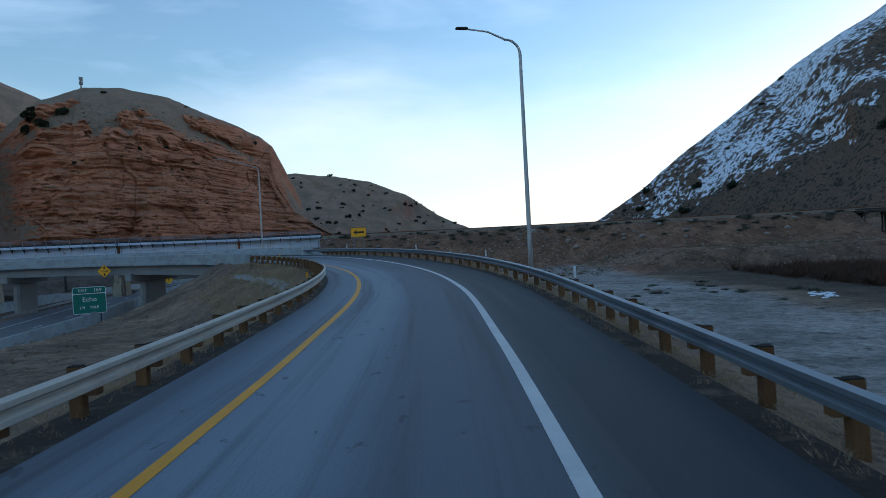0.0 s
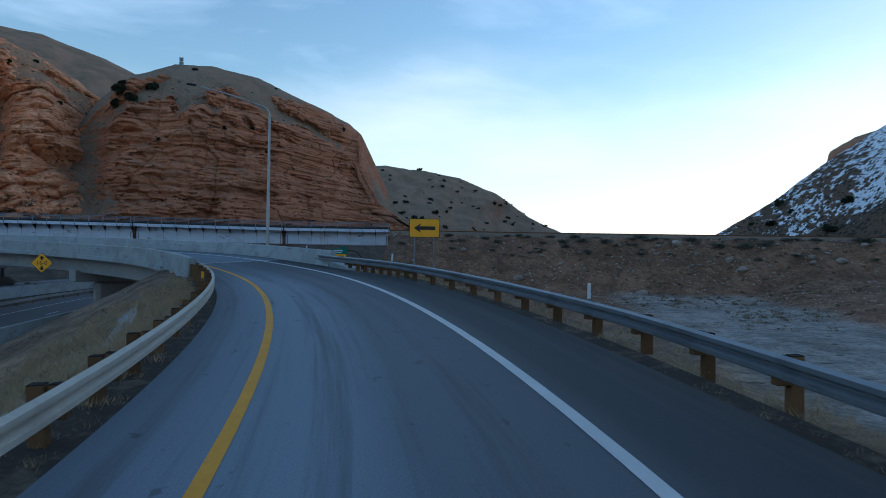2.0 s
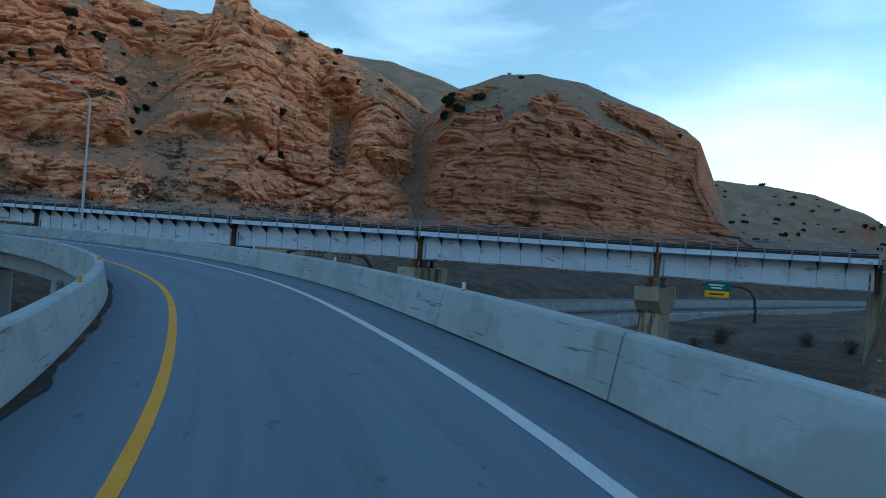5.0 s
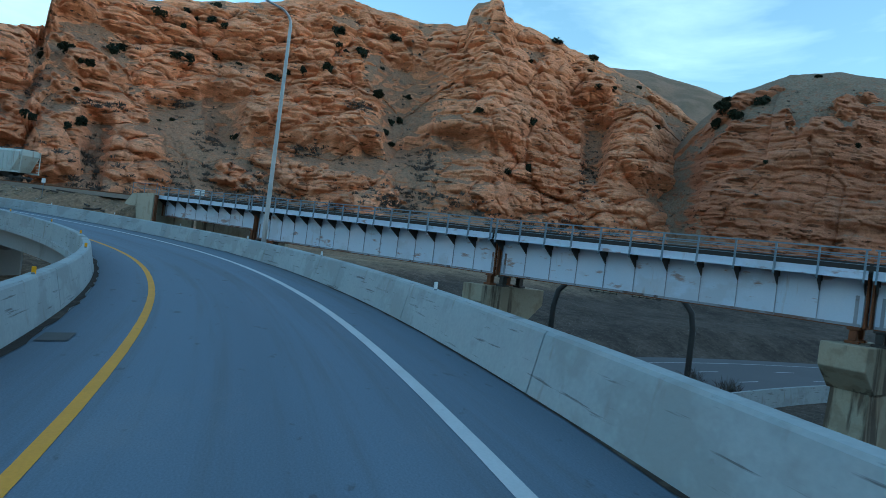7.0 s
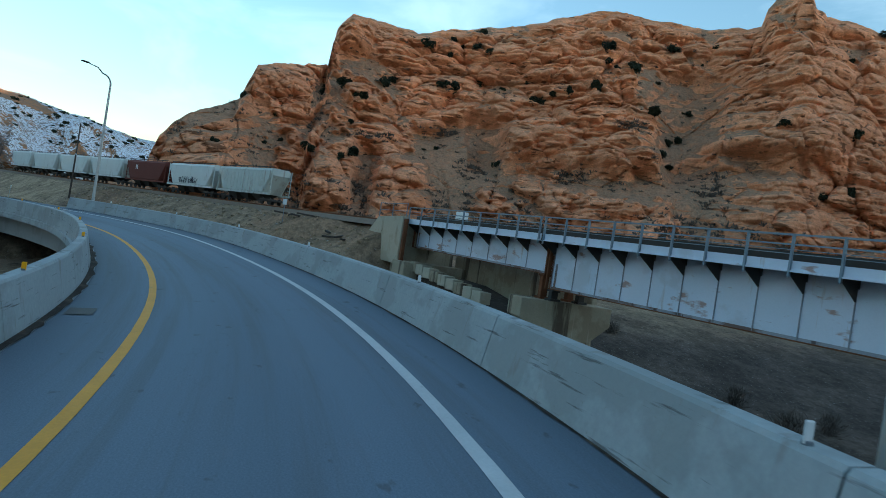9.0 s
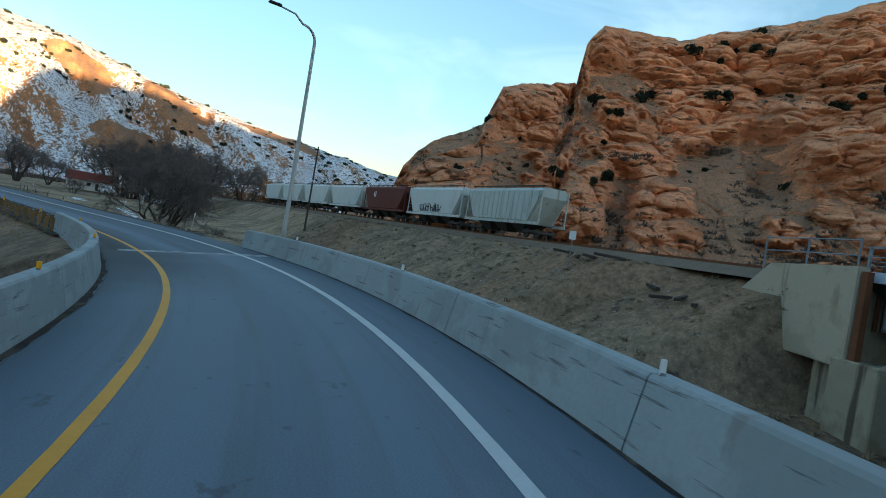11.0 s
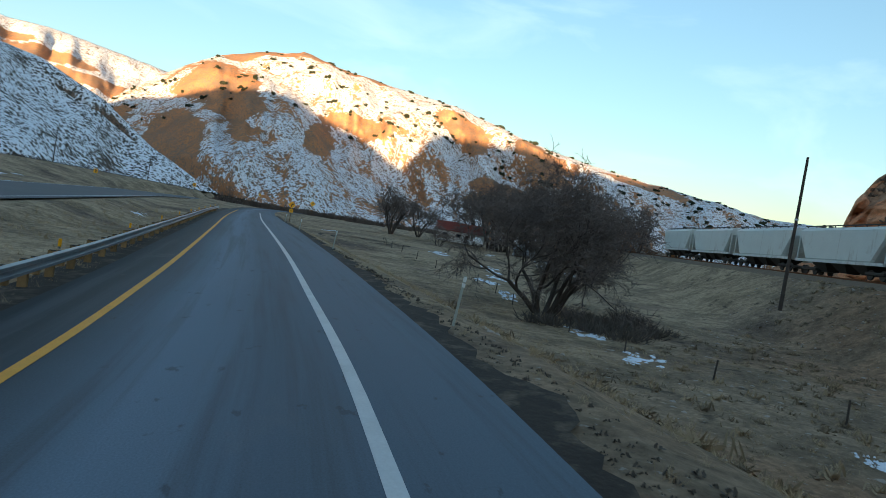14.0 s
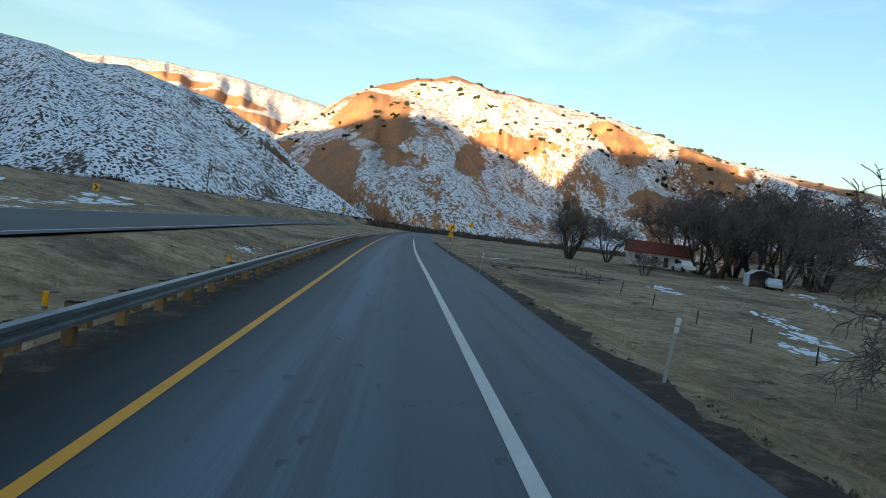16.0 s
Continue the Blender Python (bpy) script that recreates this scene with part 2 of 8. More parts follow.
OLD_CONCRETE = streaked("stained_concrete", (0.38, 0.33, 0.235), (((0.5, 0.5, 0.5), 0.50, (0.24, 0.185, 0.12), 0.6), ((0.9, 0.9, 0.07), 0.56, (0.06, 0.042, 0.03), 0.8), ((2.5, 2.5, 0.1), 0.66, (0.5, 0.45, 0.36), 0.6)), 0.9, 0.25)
GIRDER_CONCRETE = streaked("girder_concrete", (0.27, 0.275, 0.27), (((0.4, 0.4, 0.5), 0.56, (0.2, 0.2, 0.19), 0.5), ((1.6, 1.6, 0.2), 0.66, (0.13, 0.12, 0.11), 0.5)), 0.9, 0.12)
PALE_WALL = streaked("pale_wall", (0.46, 0.41, 0.31), (((0.5, 0.5, 0.5), 0.55, (0.36, 0.30, 0.21), 0.6), ((1.6, 1.6, 0.2), 0.64, (0.2, 0.16, 0.11), 0.5)), 0.9, 0.15)
PATCH = mat("joint_concrete", (0.38, 0.40, 0.41), 0.85, 0.3, 20, 2, 0.2, second=(0.17, 0.18, 0.19), second_at=0.54, second_scale=1.6)
EDGE_SOIL = mat("dark_edge_soil", (0.035, 0.027, 0.021), 0.95, 0.5, 9, 1.2, 0.8, second=(0.11, 0.085, 0.06), second_at=0.58, second_scale=1.8)
GALV = streaked("galvanised_steel", (0.20, 0.22, 0.24), (((0.5, 0.5, 0.5), 0.55, (0.13, 0.14, 0.155), 0.7), ((1.2, 1.2, 9), 0.64, (0.09, 0.09, 0.09), 0.6), ((3, 3, 3), 0.70, (0.20, 0.14, 0.09), 0.4)), 0.42, 0.14, metal=0.45, bump=0.04)
DARK_STEEL = mat("dark_steel", (0.05, 0.045, 0.04), 0.6, 0.2, 10, 1, 0.1)
WOOD = mat("weathered_timber", (0.15, 0.082, 0.036), 0.9, 0.3, 14, 2, 0.4, vary=0.25)
SILVER_PAINT = streaked("silver_paint", (0.60, 0.67, 0.76), (((0.35, 0.35, 0.5), 0.56, (0.50, 0.54, 0.59), 0.7), ((0.6, 0.6, 1.8), 0.625, (0.27, 0.12, 0.065), 0.75), ((1.6, 1.6, 0.2), 0.655, (0.36, 0.24, 0.16), 0.5), ((0.9, 0.9, 5), 0.725, (0.12, 0.06, 0.04), 0.8)), 0.55, 0.08)
RUST = mat("rust", (0.16, 0.065, 0.03), 0.9, 0.35, 8, 1, 0.4)
RAIL_PAINT = mat("blue_grey_paint", (0.20, 0.25, 0.29), 0.5, 0.1, 6, 0.4, 0.1, metal=0.2)
POLE = mat("lamp_pole_steel", (0.5, 0.5, 0.48), 0.5, 0.1, 6, 0.5, 0.05, metal=0.4)
SIGN_YELLOW = mat("sign_yellow", (1.0, 0.46, 0.0), 0.45, 0.05, 5, 0.5, 0.0)
SIGN_GREEN = mat("sign_green", (0.0, 0.16, 0.11), 0.45, 0.06, 5, 0.5, 0.0)
SIGN_WHITE = mat("sign_white", (0.75, 0.78, 0.78), 0.5, 0.04, 5, 0.5, 0.0)
SIGN_BLACK = mat("sign_black", (0.012, 0.012, 0.012), 0.5, 0.04, 5, 0.5, 0.0)
POST_PAINT = mat("pale_green_post", (0.36, 0.38, 0.33), 0.6, 0.15, 8, 1, 0.05)
WHITE_PLASTIC = mat("white_plastic", (0.72, 0.72, 0.7), 0.5, 0.08, 8, 1, 0.0)
ORANGE_REFLECTOR = mat("amber_reflector", (0.85, 0.38, 0.0), 0.35, 0.05, 8, 1, 0.0)
DRY_GRASS = mat("dry_grass", (0.40, 0.30, 0.18), 0.95, 0.3, 12, 0.5, 0.3, vary=0.1)
BRUSH = mat("grey_brush", (0.10, 0.085, 0.07), 0.95, 0.35, 10, 0.5, 0.3)
SAGE = mat("sagebrush", (0.13, 0.13, 0.10), 0.95, 0.35, 10, 0.8, 0.3)
JUNIPER = mat("juniper_green", (0.028, 0.035, 0.020), 0.95, 0.4, 3, 0.3, 0.3)
# left rail: warm light from the bright horizon is put into this beige
GLOW_LIT_RAIL = mat("glow_lit_rail", (0.50, 0.46, 0.385), 0.6, 0.18, 9, 0.8, 0.05, second=(0.40, 0.36, 0.30), second_at=0.56, second_scale=0.8)
END_GRAIN = mat("black_end_grain", (0.016, 0.013, 0.011), 0.95, 0.3, 14, 2, 0.4)
TAN_WOOD = mat("tan_timber", (0.26, 0.16, 0.07), 0.9, 0.3, 14, 2, 0.4, vary=0.3)
BARK = mat("bark", (0.075, 0.06, 0.05), 0.95, 0.35, 18, 1.5, 0.5)
TWIG = mat("bare_twigs", (0.16, 0.13, 0.115), 0.95, 0.3, 8, 0.8, 0.2)


def terrain_mat(name, soil, grass, rock, snow_amount=0.0, snow_scale=0.02, strata=0.0, rock_slope=0.6, grain=1.0, snow_dir=(0, 0, 1), snow_turn=0.35, snow=(0.75, 0.79, 0.85), fleck=0.0, zones=False, snow_rise=0.0, speckle=0.35, speckle_scale=0.5, outcrop=False, streaks=0.0, clearings=0.0, shrubs=(), shrub=(0.05, 0.045, 0.035), streak_fine=0.045):
    """Ground that changes by slope and height: soil and dry grass on gentle slopes, rock on steep ones, snow in patches."""
    m = bpy.data.materials.new(name)
    m.use_nodes = True
    nt = m.node_tree
    L = nt.links.new
    b = nt.nodes["Principled BSDF"]
    b.inputs["Roughness"].default_value = 0.95
    b.inputs["Specular IOR Level"].default_value = 0.1
    geo = nt.nodes.new("ShaderNodeNewGeometry")
    pos = geo.outputs["Position"]

    def nz(scale, detail=6, rgh=0.6, vec=None, dist=0.0):
        n = nt.nodes.new("ShaderNodeTexNoise")
        n.inputs["Scale"].default_value, n.inputs["Detail"].default_value, n.inputs["Roughness"].default_value = scale, detail, rgh
        n.inputs["Distortion"].default_value = dist
        L(vec or pos, n.inputs["Vector"])
        return n.outputs["Fac"]

    def ramp(fac, lo, hi):
        r = nt.nodes.new("ShaderNodeMapRange")
        r.inputs["From Min"].default_value, r.inputs["From Max"].default_value = lo, hi
        L(fac, r.inputs["Value"])
        return r.outputs["Result"]

    def mix(fac, a, c, mode="MIX"):
        x = nt.nodes.new("ShaderNodeMix")
        x.data_type, x.blend_type = "RGBA", mode
        for slot, v in ((0, fac), (6, a), (7, c)):
            if isinstance(v, (int, float)):
                x.inputs[slot].default_value = v
            elif isinstance(v, tuple):
                x.inputs[slot].default_value = (*v, 1)
            else:
                L(v, x.inputs[slot])
        return x.outputs[2]

    def math_(op, a, c):
        x = nt.nodes.new("ShaderNodeMath")
        x.operation = op
        for i, v in enumerate((a, c)):
            if isinstance(v, (int, float)):
                x.inputs[i].default_value = v
            else:
                L(v, x.inputs[i])
        return x.outputs[0]

    sep = nt.nodes.new("ShaderNodeSeparateXYZ")
    L(geo.outputs["Normal"], sep.inputs[0])
    up = sep.outputs["Z"]
    fine = nz(1.3 * grain, 8, 0.7)
    ground = mix(ramp(nz(0.05 * grain, 7), 0.42, 0.6), soil, grass)
    ground = mix(ramp(nz(0.6 * grain, 5, 0.7), 0.55, 0.75), ground, tuple(0.55 * v for v in grass))
    rockc = mix(ramp(nz(0.02, 6), 0.4, 0.62), rock, tuple(min(1, v * 1.25) for v in rock))
    if strata:
        mp = nt.nodes.new("ShaderNodeMapping")
        mp.inputs["Scale"].default_value = (0.14, 0.14, 1.0)
        L(pos, mp.inputs["Vector"])
        s1 = nz(0.22 * strata, 4, 0.6, mp.outputs["Vector"], 0.4)
        rockc = mix(ramp(s1, 0.45, 0.6), rockc, (0.86 * rock[0], 0.78 * rock[1], 0.72 * rock[2]))
        s2 = nz(0.6 * strata, 5, 0.6, mp.outputs["Vector"], 0.3)
        rockc = mix(math_("MULTIPLY", ramp(s2, 0.55, 0.63), 0.4), rockc, tuple(0.5 * v for v in rock))
        # short dark dashes: shadow under ledges, put into the rock colour
        mp2 = nt.nodes.new("ShaderNodeMapping")
        mp2.inputs["Scale"].default_value = (0.2, 0.2, 1.0)
        L(pos, mp2.inputs["Vector"])
        ledge_shade = nz(0.75 * strata, 3, 0.5, mp2.outputs["Vector"], 0.2)
        rockc = mix(math_("MULTIPLY", ramp(ledge_shade, 0.585, 0.63), math_("MULTIPLY", ramp(nz(0.05, 4), 0.38, 0.52), 0.8)), rockc, tuple(0.18 * v for v in rock))
        pale = nz(0.06, 5, 0.6)
        rockc = mix(math_("MULTIPLY", ramp(pale, 0.52, 0.66), 0.4), rockc, (rock[0] * 0.95, rock[1] * 1.15, rock[2] * 1.3))
    steep = math_("ADD", up, math_("MULTIPLY", math_("SUBTRACT", nz(0.08 * grain, 6), 0.5), 0.5))
    col = mix(ramp(steep, rock_slope - 0.08, rock_slope + 0.08), rockc, ground)
    if outcrop:                                 # rock masses among grassy slopes
        ao = nt.nodes.new("ShaderNodeAttribute")
        ao.attribute_name = "rocky"
        edge = math_("ADD", ao.outputs["Fac"], math_("MULTIPLY", math_("SUBTRACT", nz(0.2, 6, 0.65), 0.5), 1.1))
        edge = math_("ADD", edge, math_("MULTIPLY", math_("SUBTRACT", up, 0.58), -1.5))
        ground = mix(math_("MULTIPLY", ramp(nz(0.9, 5, 0.75), 0.5, 0.6), 0.6), ground, (0.10, 0.085, 0.06))
        ground = mix(math_("MULTIPLY", ramp(nz(0.45, 5, 0.7), 0.53, 0.62), 0.7), ground, tuple(0.75 * v for v in rock))
        col = mix(ramp(edge, 0.36, 0.62), ground, rockc)
    if snow_amount:
        sv = math_("ADD", nz(snow_scale, 8, 0.6), math_("MULTIPLY", math_("SUBTRACT", nz(speckle_scale, 3, 0.6), 0.5), speckle))
        if snow_rise:
            at = nt.nodes.new("ShaderNodeAttribute")
            at.attribute_name = "height_part"
            sv = math_("ADD", sv, math_("MULTIPLY", math_("SUBTRACT", at.outputs["Fac"], 0.5), snow_rise))
        dot = nt.nodes.new("ShaderNodeVectorMath")
        dot.operation = "DOT_PRODUCT"
        L(geo.outputs["Normal"], dot.inputs[0])
        d = Vector(snow_dir).normalized()
        dot.inputs[1].default_value = d
        sv = math_("ADD", sv, math_("MULTIPLY", math_("SUBTRACT", dot.outputs["Value"], 0.75), snow_turn))
        if streaks:                             # snow left in gullies that run down the slope
            af = nt.nodes.new("ShaderNodeAttribute")
            af.attribute_name = "fall_line"
            pz = nt.nodes.new("ShaderNodeSeparateXYZ")
            L(pos, pz.inputs[0])
            cx = nt.nodes.new("ShaderNodeCombineXYZ")
            L(math_("MULTIPLY", af.outputs["Fac"], streak_fine), cx.inputs[0])
            L(math_("MULTIPLY", pz.outputs["Z"], 0.012), cx.inputs[1])
            sv = math_("ADD", sv, math_("MULTIPLY", math_("SUBTRACT", nz(1.0, 5, 0.65, cx.outputs[0]), 0.5), streaks))
        if clearings:
            ac = nt.nodes.new("ShaderNodeAttribute")
            ac.attribute_name = "clear"
            sv = math_("SUBTRACT", sv, math_("MULTIPLY", ac.outputs["Fac"], clearings))
        col = mix(ramp(sv, 1 - snow_amount - 0.03, 1 - snow_amount + 0.05), col, snow)
        for per_metre, size in shrubs:          # separate shrubs that stand out of the snow
            vo = nt.nodes.new("ShaderNodeTexVoronoi")
            vo.inputs["Scale"].default_value = per_metre
            L(pos, vo.inputs["Vector"])
            reach = math_("MULTIPLY", nz(per_metre * 0.17, 4, 0.65), size * 2)
            reach = math_("MULTIPLY", reach, math_("ADD", vo.outputs["Color"], 0.3))
            dd = math_("SUBTRACT", math_("ADD", vo.outputs["Distance"], math_("MULTIPLY", math_("SUBTRACT", nz(per_metre * 4, 2), 0.5), 0.35)), reach)
            col = mix(ramp(dd, 0.06, -0.06), col, shrub)
    if zones:                                   # red soil on the railway bank, pale gravel on the flat below the first guardrail
        ps = nt.nodes.new("ShaderNodeSeparateXYZ")
        L(pos, ps.inputs[0])
        wob = math_("MULTIPLY", math_("SUBTRACT", nz(0.09, 4), 0.5), 30)
        red = math_("MULTIPLY", ramp(math_("ADD", ps.outputs["Y"], wob), 84, 96), ramp(ps.outputs["X"], -40, -26))
        col = mix(math_("MULTIPLY", red, 0.8), col, (0.20, 0.11, 0.066))
        pale = math_("MULTIPLY", ramp(math_("ADD", ps.outputs["Z"], math_("MULTIPLY", wob, 0.03)), -2.3, -2.9), math_("MULTIPLY", ramp(ps.outputs["X"], 2, 6), ramp(math_("ADD", ps.outputs["X"], math_("MULTIPLY", wob, 0.4)), 24, 20)))
        col = mix(math_("MULTIPLY", pale, 0.8), col, (0.29, 0.278, 0.26))
        wet = math_("MULTIPLY", ramp(math_("ADD", ps.outputs["X"], math_("MULTIPLY", wob, 0.4)), 24, 28), ramp(ps.outputs["Y"], 96, 86))
        col = mix(math_("MULTIPLY", wet, 0.8), col, (0.06, 0.045, 0.035))
        # soil below the railway bridge, with the bridge's shade put into the colour
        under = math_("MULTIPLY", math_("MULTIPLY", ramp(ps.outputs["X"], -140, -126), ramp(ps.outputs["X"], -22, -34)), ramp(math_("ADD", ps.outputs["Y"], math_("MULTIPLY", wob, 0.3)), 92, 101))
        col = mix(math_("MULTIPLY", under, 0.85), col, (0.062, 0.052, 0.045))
        straw = math_("MULTIPLY", math_("MULTIPLY", ramp(ps.outputs["X"], -125, -150), ramp(math_("ADD", ps.outputs["Y"], math_("MULTIPLY", wob, 0.4)), 64, 54)), ramp(nz(0.12, 5), 0.36, 0.5))
        col = mix(math_("MULTIPLY", straw, 0.8), col, (0.345, 0.258, 0.162))
        olive = math_("MULTIPLY", ramp(ps.outputs["X"], -128, -142), ramp(math_("ADD", ps.outputs["Y"], math_("MULTIPLY", wob, 0.4)), 58, 66))
        col = mix(math_("MULTIPLY", olive, 0.6), col, (0.30, 0.22, 0.14))
        rust = math_("MULTIPLY", olive, ramp(nz(0.055, 6, 0.65), 0.50, 0.60))
        col = mix(math_("MULTIPLY", rust, 0.6), col, (0.22, 0.125, 0.07))
        clump = ramp(nz(0.75, 4, 0.65), 0.60, 0.68)
        col = mix(math_("MULTIPLY", clump, 0.75), col, (0.05, 0.04, 0.03))
        mid = ramp(nz(0.22, 6, 0.7), 0.40, 0.60)
        col = mix(1.0, col, math_("ADD", math_("MULTIPLY", mid, 0.52), 0.72), "MULTIPLY")
        tuft = ramp(nz(1.3, 5, 0.75), 0.44, 0.58)
        col = mix(1.0, col, math_("ADD", math_("MULTIPLY", tuft, -0.36), 1.14), "MULTIPLY")
        lawn = ramp(nz(7.0, 4, 0.75), 0.5, 0.75)
        col = mix(math_("MULTIPLY", lawn, 0.45), col, (0.10, 0.08, 0.055))
    if fleck:
        col = mix(math_("MULTIPLY", ramp(nz(2.2 * grain, 3, 0.5), 0.66, 0.7), fleck), col, (0.35, 0.33, 0.3))
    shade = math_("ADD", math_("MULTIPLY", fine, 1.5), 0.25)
    col = mix(1.0, col, shade, "MULTIPLY")
    L(col, b.inputs["Base Color"])
    bp = nt.nodes.new("ShaderNodeBump")
    bp.inputs["Strength"].default_value, bp.inputs["Distance"].default_value = 0.6, 0.3 / grain
    L(fine, bp.inputs["Height"])
    L(bp.outputs["Normal"], b.inputs["Normal"])
    return m


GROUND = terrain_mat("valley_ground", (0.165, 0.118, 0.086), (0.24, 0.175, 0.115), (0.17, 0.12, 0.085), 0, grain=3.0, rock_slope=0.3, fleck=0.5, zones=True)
CLIFF = terrain_mat("red_sandstone", (0.39, 0.225, 0.135), (0.32, 0.205, 0.13), (0.66, 0.31, 0.165), 0, strata=1.0, outcrop=True)
BLUFF = terrain_mat("dark_red_sandstone", (0.27, 0.205, 0.145), (0.22, 0.17, 0.12), (0.40, 0.18, 0.10), 0, strata=1.2, outcrop=True)
BROWN_HILL = terrain_mat("brown_hill", (0.29, 0.20, 0.14), (0.21, 0.155, 0.105), (0.24, 0.13, 0.085), 0, rock_slope=0.6)
SNOW_HILL = terrain_mat("snowy_hill", (0.15, 0.10, 0.068), (0.12, 0.09, 0.065), (0.16, 0.095, 0.06), 0.45, 0.03, rock_slope=0.45, snow_dir=(-0.75, 0.25, 0.6), snow_turn=0.25, snow_rise=0.2, streaks=0.3, speckle=1.0, speckle_scale=0.3, clearings=0.6, shrubs=((0.6, 0.42), (0.25, 0.2)))
LEFT_HILL = terrain_mat("speckled_hill", (0.13, 0.105, 0.085), (0.12, 0.10, 0.08), (0.14, 0.10, 0.075), 0.64, 0.015, rock_slope=0.4, snow_dir=(0, 0, 1), speckle=0.5, speckle_scale=0.35, shrubs=((0.5, 0.52), (0.2, 0.24)), shrub=(0.075, 0.065, 0.055))
# the mountain's shrub colour is lightened to stand for distance haze
MOUNTAIN = terrain_mat("snowy_mountain", (0.40, 0.19, 0.085), (0.26, 0.155, 0.095), (0.33, 0.17, 0.088), 0.63, 0.02, rock_slope=0.4, grain=0.4, snow_dir=(-0.63, 0.6, 0.5), snow=(0.66, 0.69, 0.74), snow_turn=0.10, snow_rise=0.08, speckle=0.85, speckle_scale=0.22, streaks=0.62, clearings=0.46, shrubs=((0.42, 0.46), (0.17, 0.28)), shrub=(0.20, 0.145, 0.11), streak_fine=0.1)
SNOW = mat("old_snow", (0.72, 0.76, 0.82), 0.8, 0.08, 4, 0.5, 0.3)

# ---- building blocks ----
def link_mesh(name, bm, material, parent=None, label="", smooth=False):
    me = bpy.data.meshes.new(name)
    bm.to_mesh(me)
    bm.free()
    for m in (material if isinstance(material, (list, tuple)) else [material]):
        me.materials.append(m)
    if smooth:
        for p in me.polygons:
            p.use_smooth = True
    ob = new(name, me)
    if parent:
        ob.parent = parent
    if label:
        ob["label"] = label
    return ob


def part(name, bm, material, parent, label="", smooth=False):
    return link_mesh(name, bm, material, parent, label, smooth)


def shared(name, mesh, parent, m=None, label=""):
    """Another object on a mesh that is there already."""
    ob = new(name, mesh)
    ob.parent = parent
    if m is not None:
        ob.matrix_basis = m
    if label:
        ob["label"] = label
    return ob


def thing(name, label, category, m=None, group="", kind=""):
    ob = new(name)
    ob.empty_display_size = 0.3
    if m is not None:
        ob.matrix_basis = m
    return tagged(ob, label, category, group, kind)


def raw(name, verts, faces, material, parent=None, label="", smooth=False):
    me = bpy.data.meshes.new(name)
    me.from_pydata([tuple(v) for v in verts], [], faces)
    me.update()
    for m in (material if isinstance(material, (list, tuple)) else [material]):
        me.materials.append(m)
    if smooth:
        me.polygons.foreach_set("use_smooth", [True] * len(me.polygons))
    ob = new(name, me)
    if parent:
        ob.parent = parent
    if label:
        ob["label"] = label
    return ob


def box(bm, sx, sy, sz, m=Matrix(), bevel=0.0, mat_index=0):
    """A box with its base centre at the origin of m."""
    r = bmesh.ops.create_cube(bm, size=1, matrix=m @ Matrix.Translation((0, 0, sz / 2)) @ Matrix.Diagonal((sx, sy, sz, 1)))
    if bevel:
        edges = {e for v in r["verts"] for e in v.link_edges}
        bmesh.ops.bevel(bm, geom=list(edges), offset=bevel, segments=1, affect="EDGES")
    return r


def tube(bm, a, b, r0, r1=None, n=10, caps=True):
    """A tapered rod from a to b."""
    a, b = Vector(a), Vector(b)
    d = b - a
    q = d.to_track_quat("Z", "Y").to_matrix().to_4x4()
    bmesh.ops.create_cone(bm, cap_ends=caps, segments=n, radius1=r0, radius2=r0 if r1 is None else r1, depth=d.length,
                          matrix=Matrix.Translation((a + b) / 2) @ q)


def bent_tube(name, points, radii, material, parent=None, n=10, label=""):
    """A rod along points, with a radius at each."""
    vs, fs = [], []
    pts = [Vector(p) for p in points]
    for i, p in enumerate(pts):
        d = (pts[min(i + 1, len(pts) - 1)] - pts[max(i - 1, 0)]).normalized()
        x = d.orthogonal().normalized() if i == 0 else (x - d * x.dot(d)).normalized()
        y = d.cross(x)
        for k in range(n):
            t = 2 * math.pi * k / n
            vs.append(p + (x * math.cos(t) + y * math.sin(t)) * radii[i])
    for i in range(len(pts) - 1):
        for k in range(n):
            fs.append((i * n + k, i * n + (k + 1) % n, (i + 1) * n + (k + 1) % n, (i + 1) * n + k))
    fs.append(tuple(range(n))[::-1])
    fs.append(tuple((len(pts) - 1) * n + k for k in range(n)))
    return raw(name, vs, fs, material, parent, label, smooth=True)


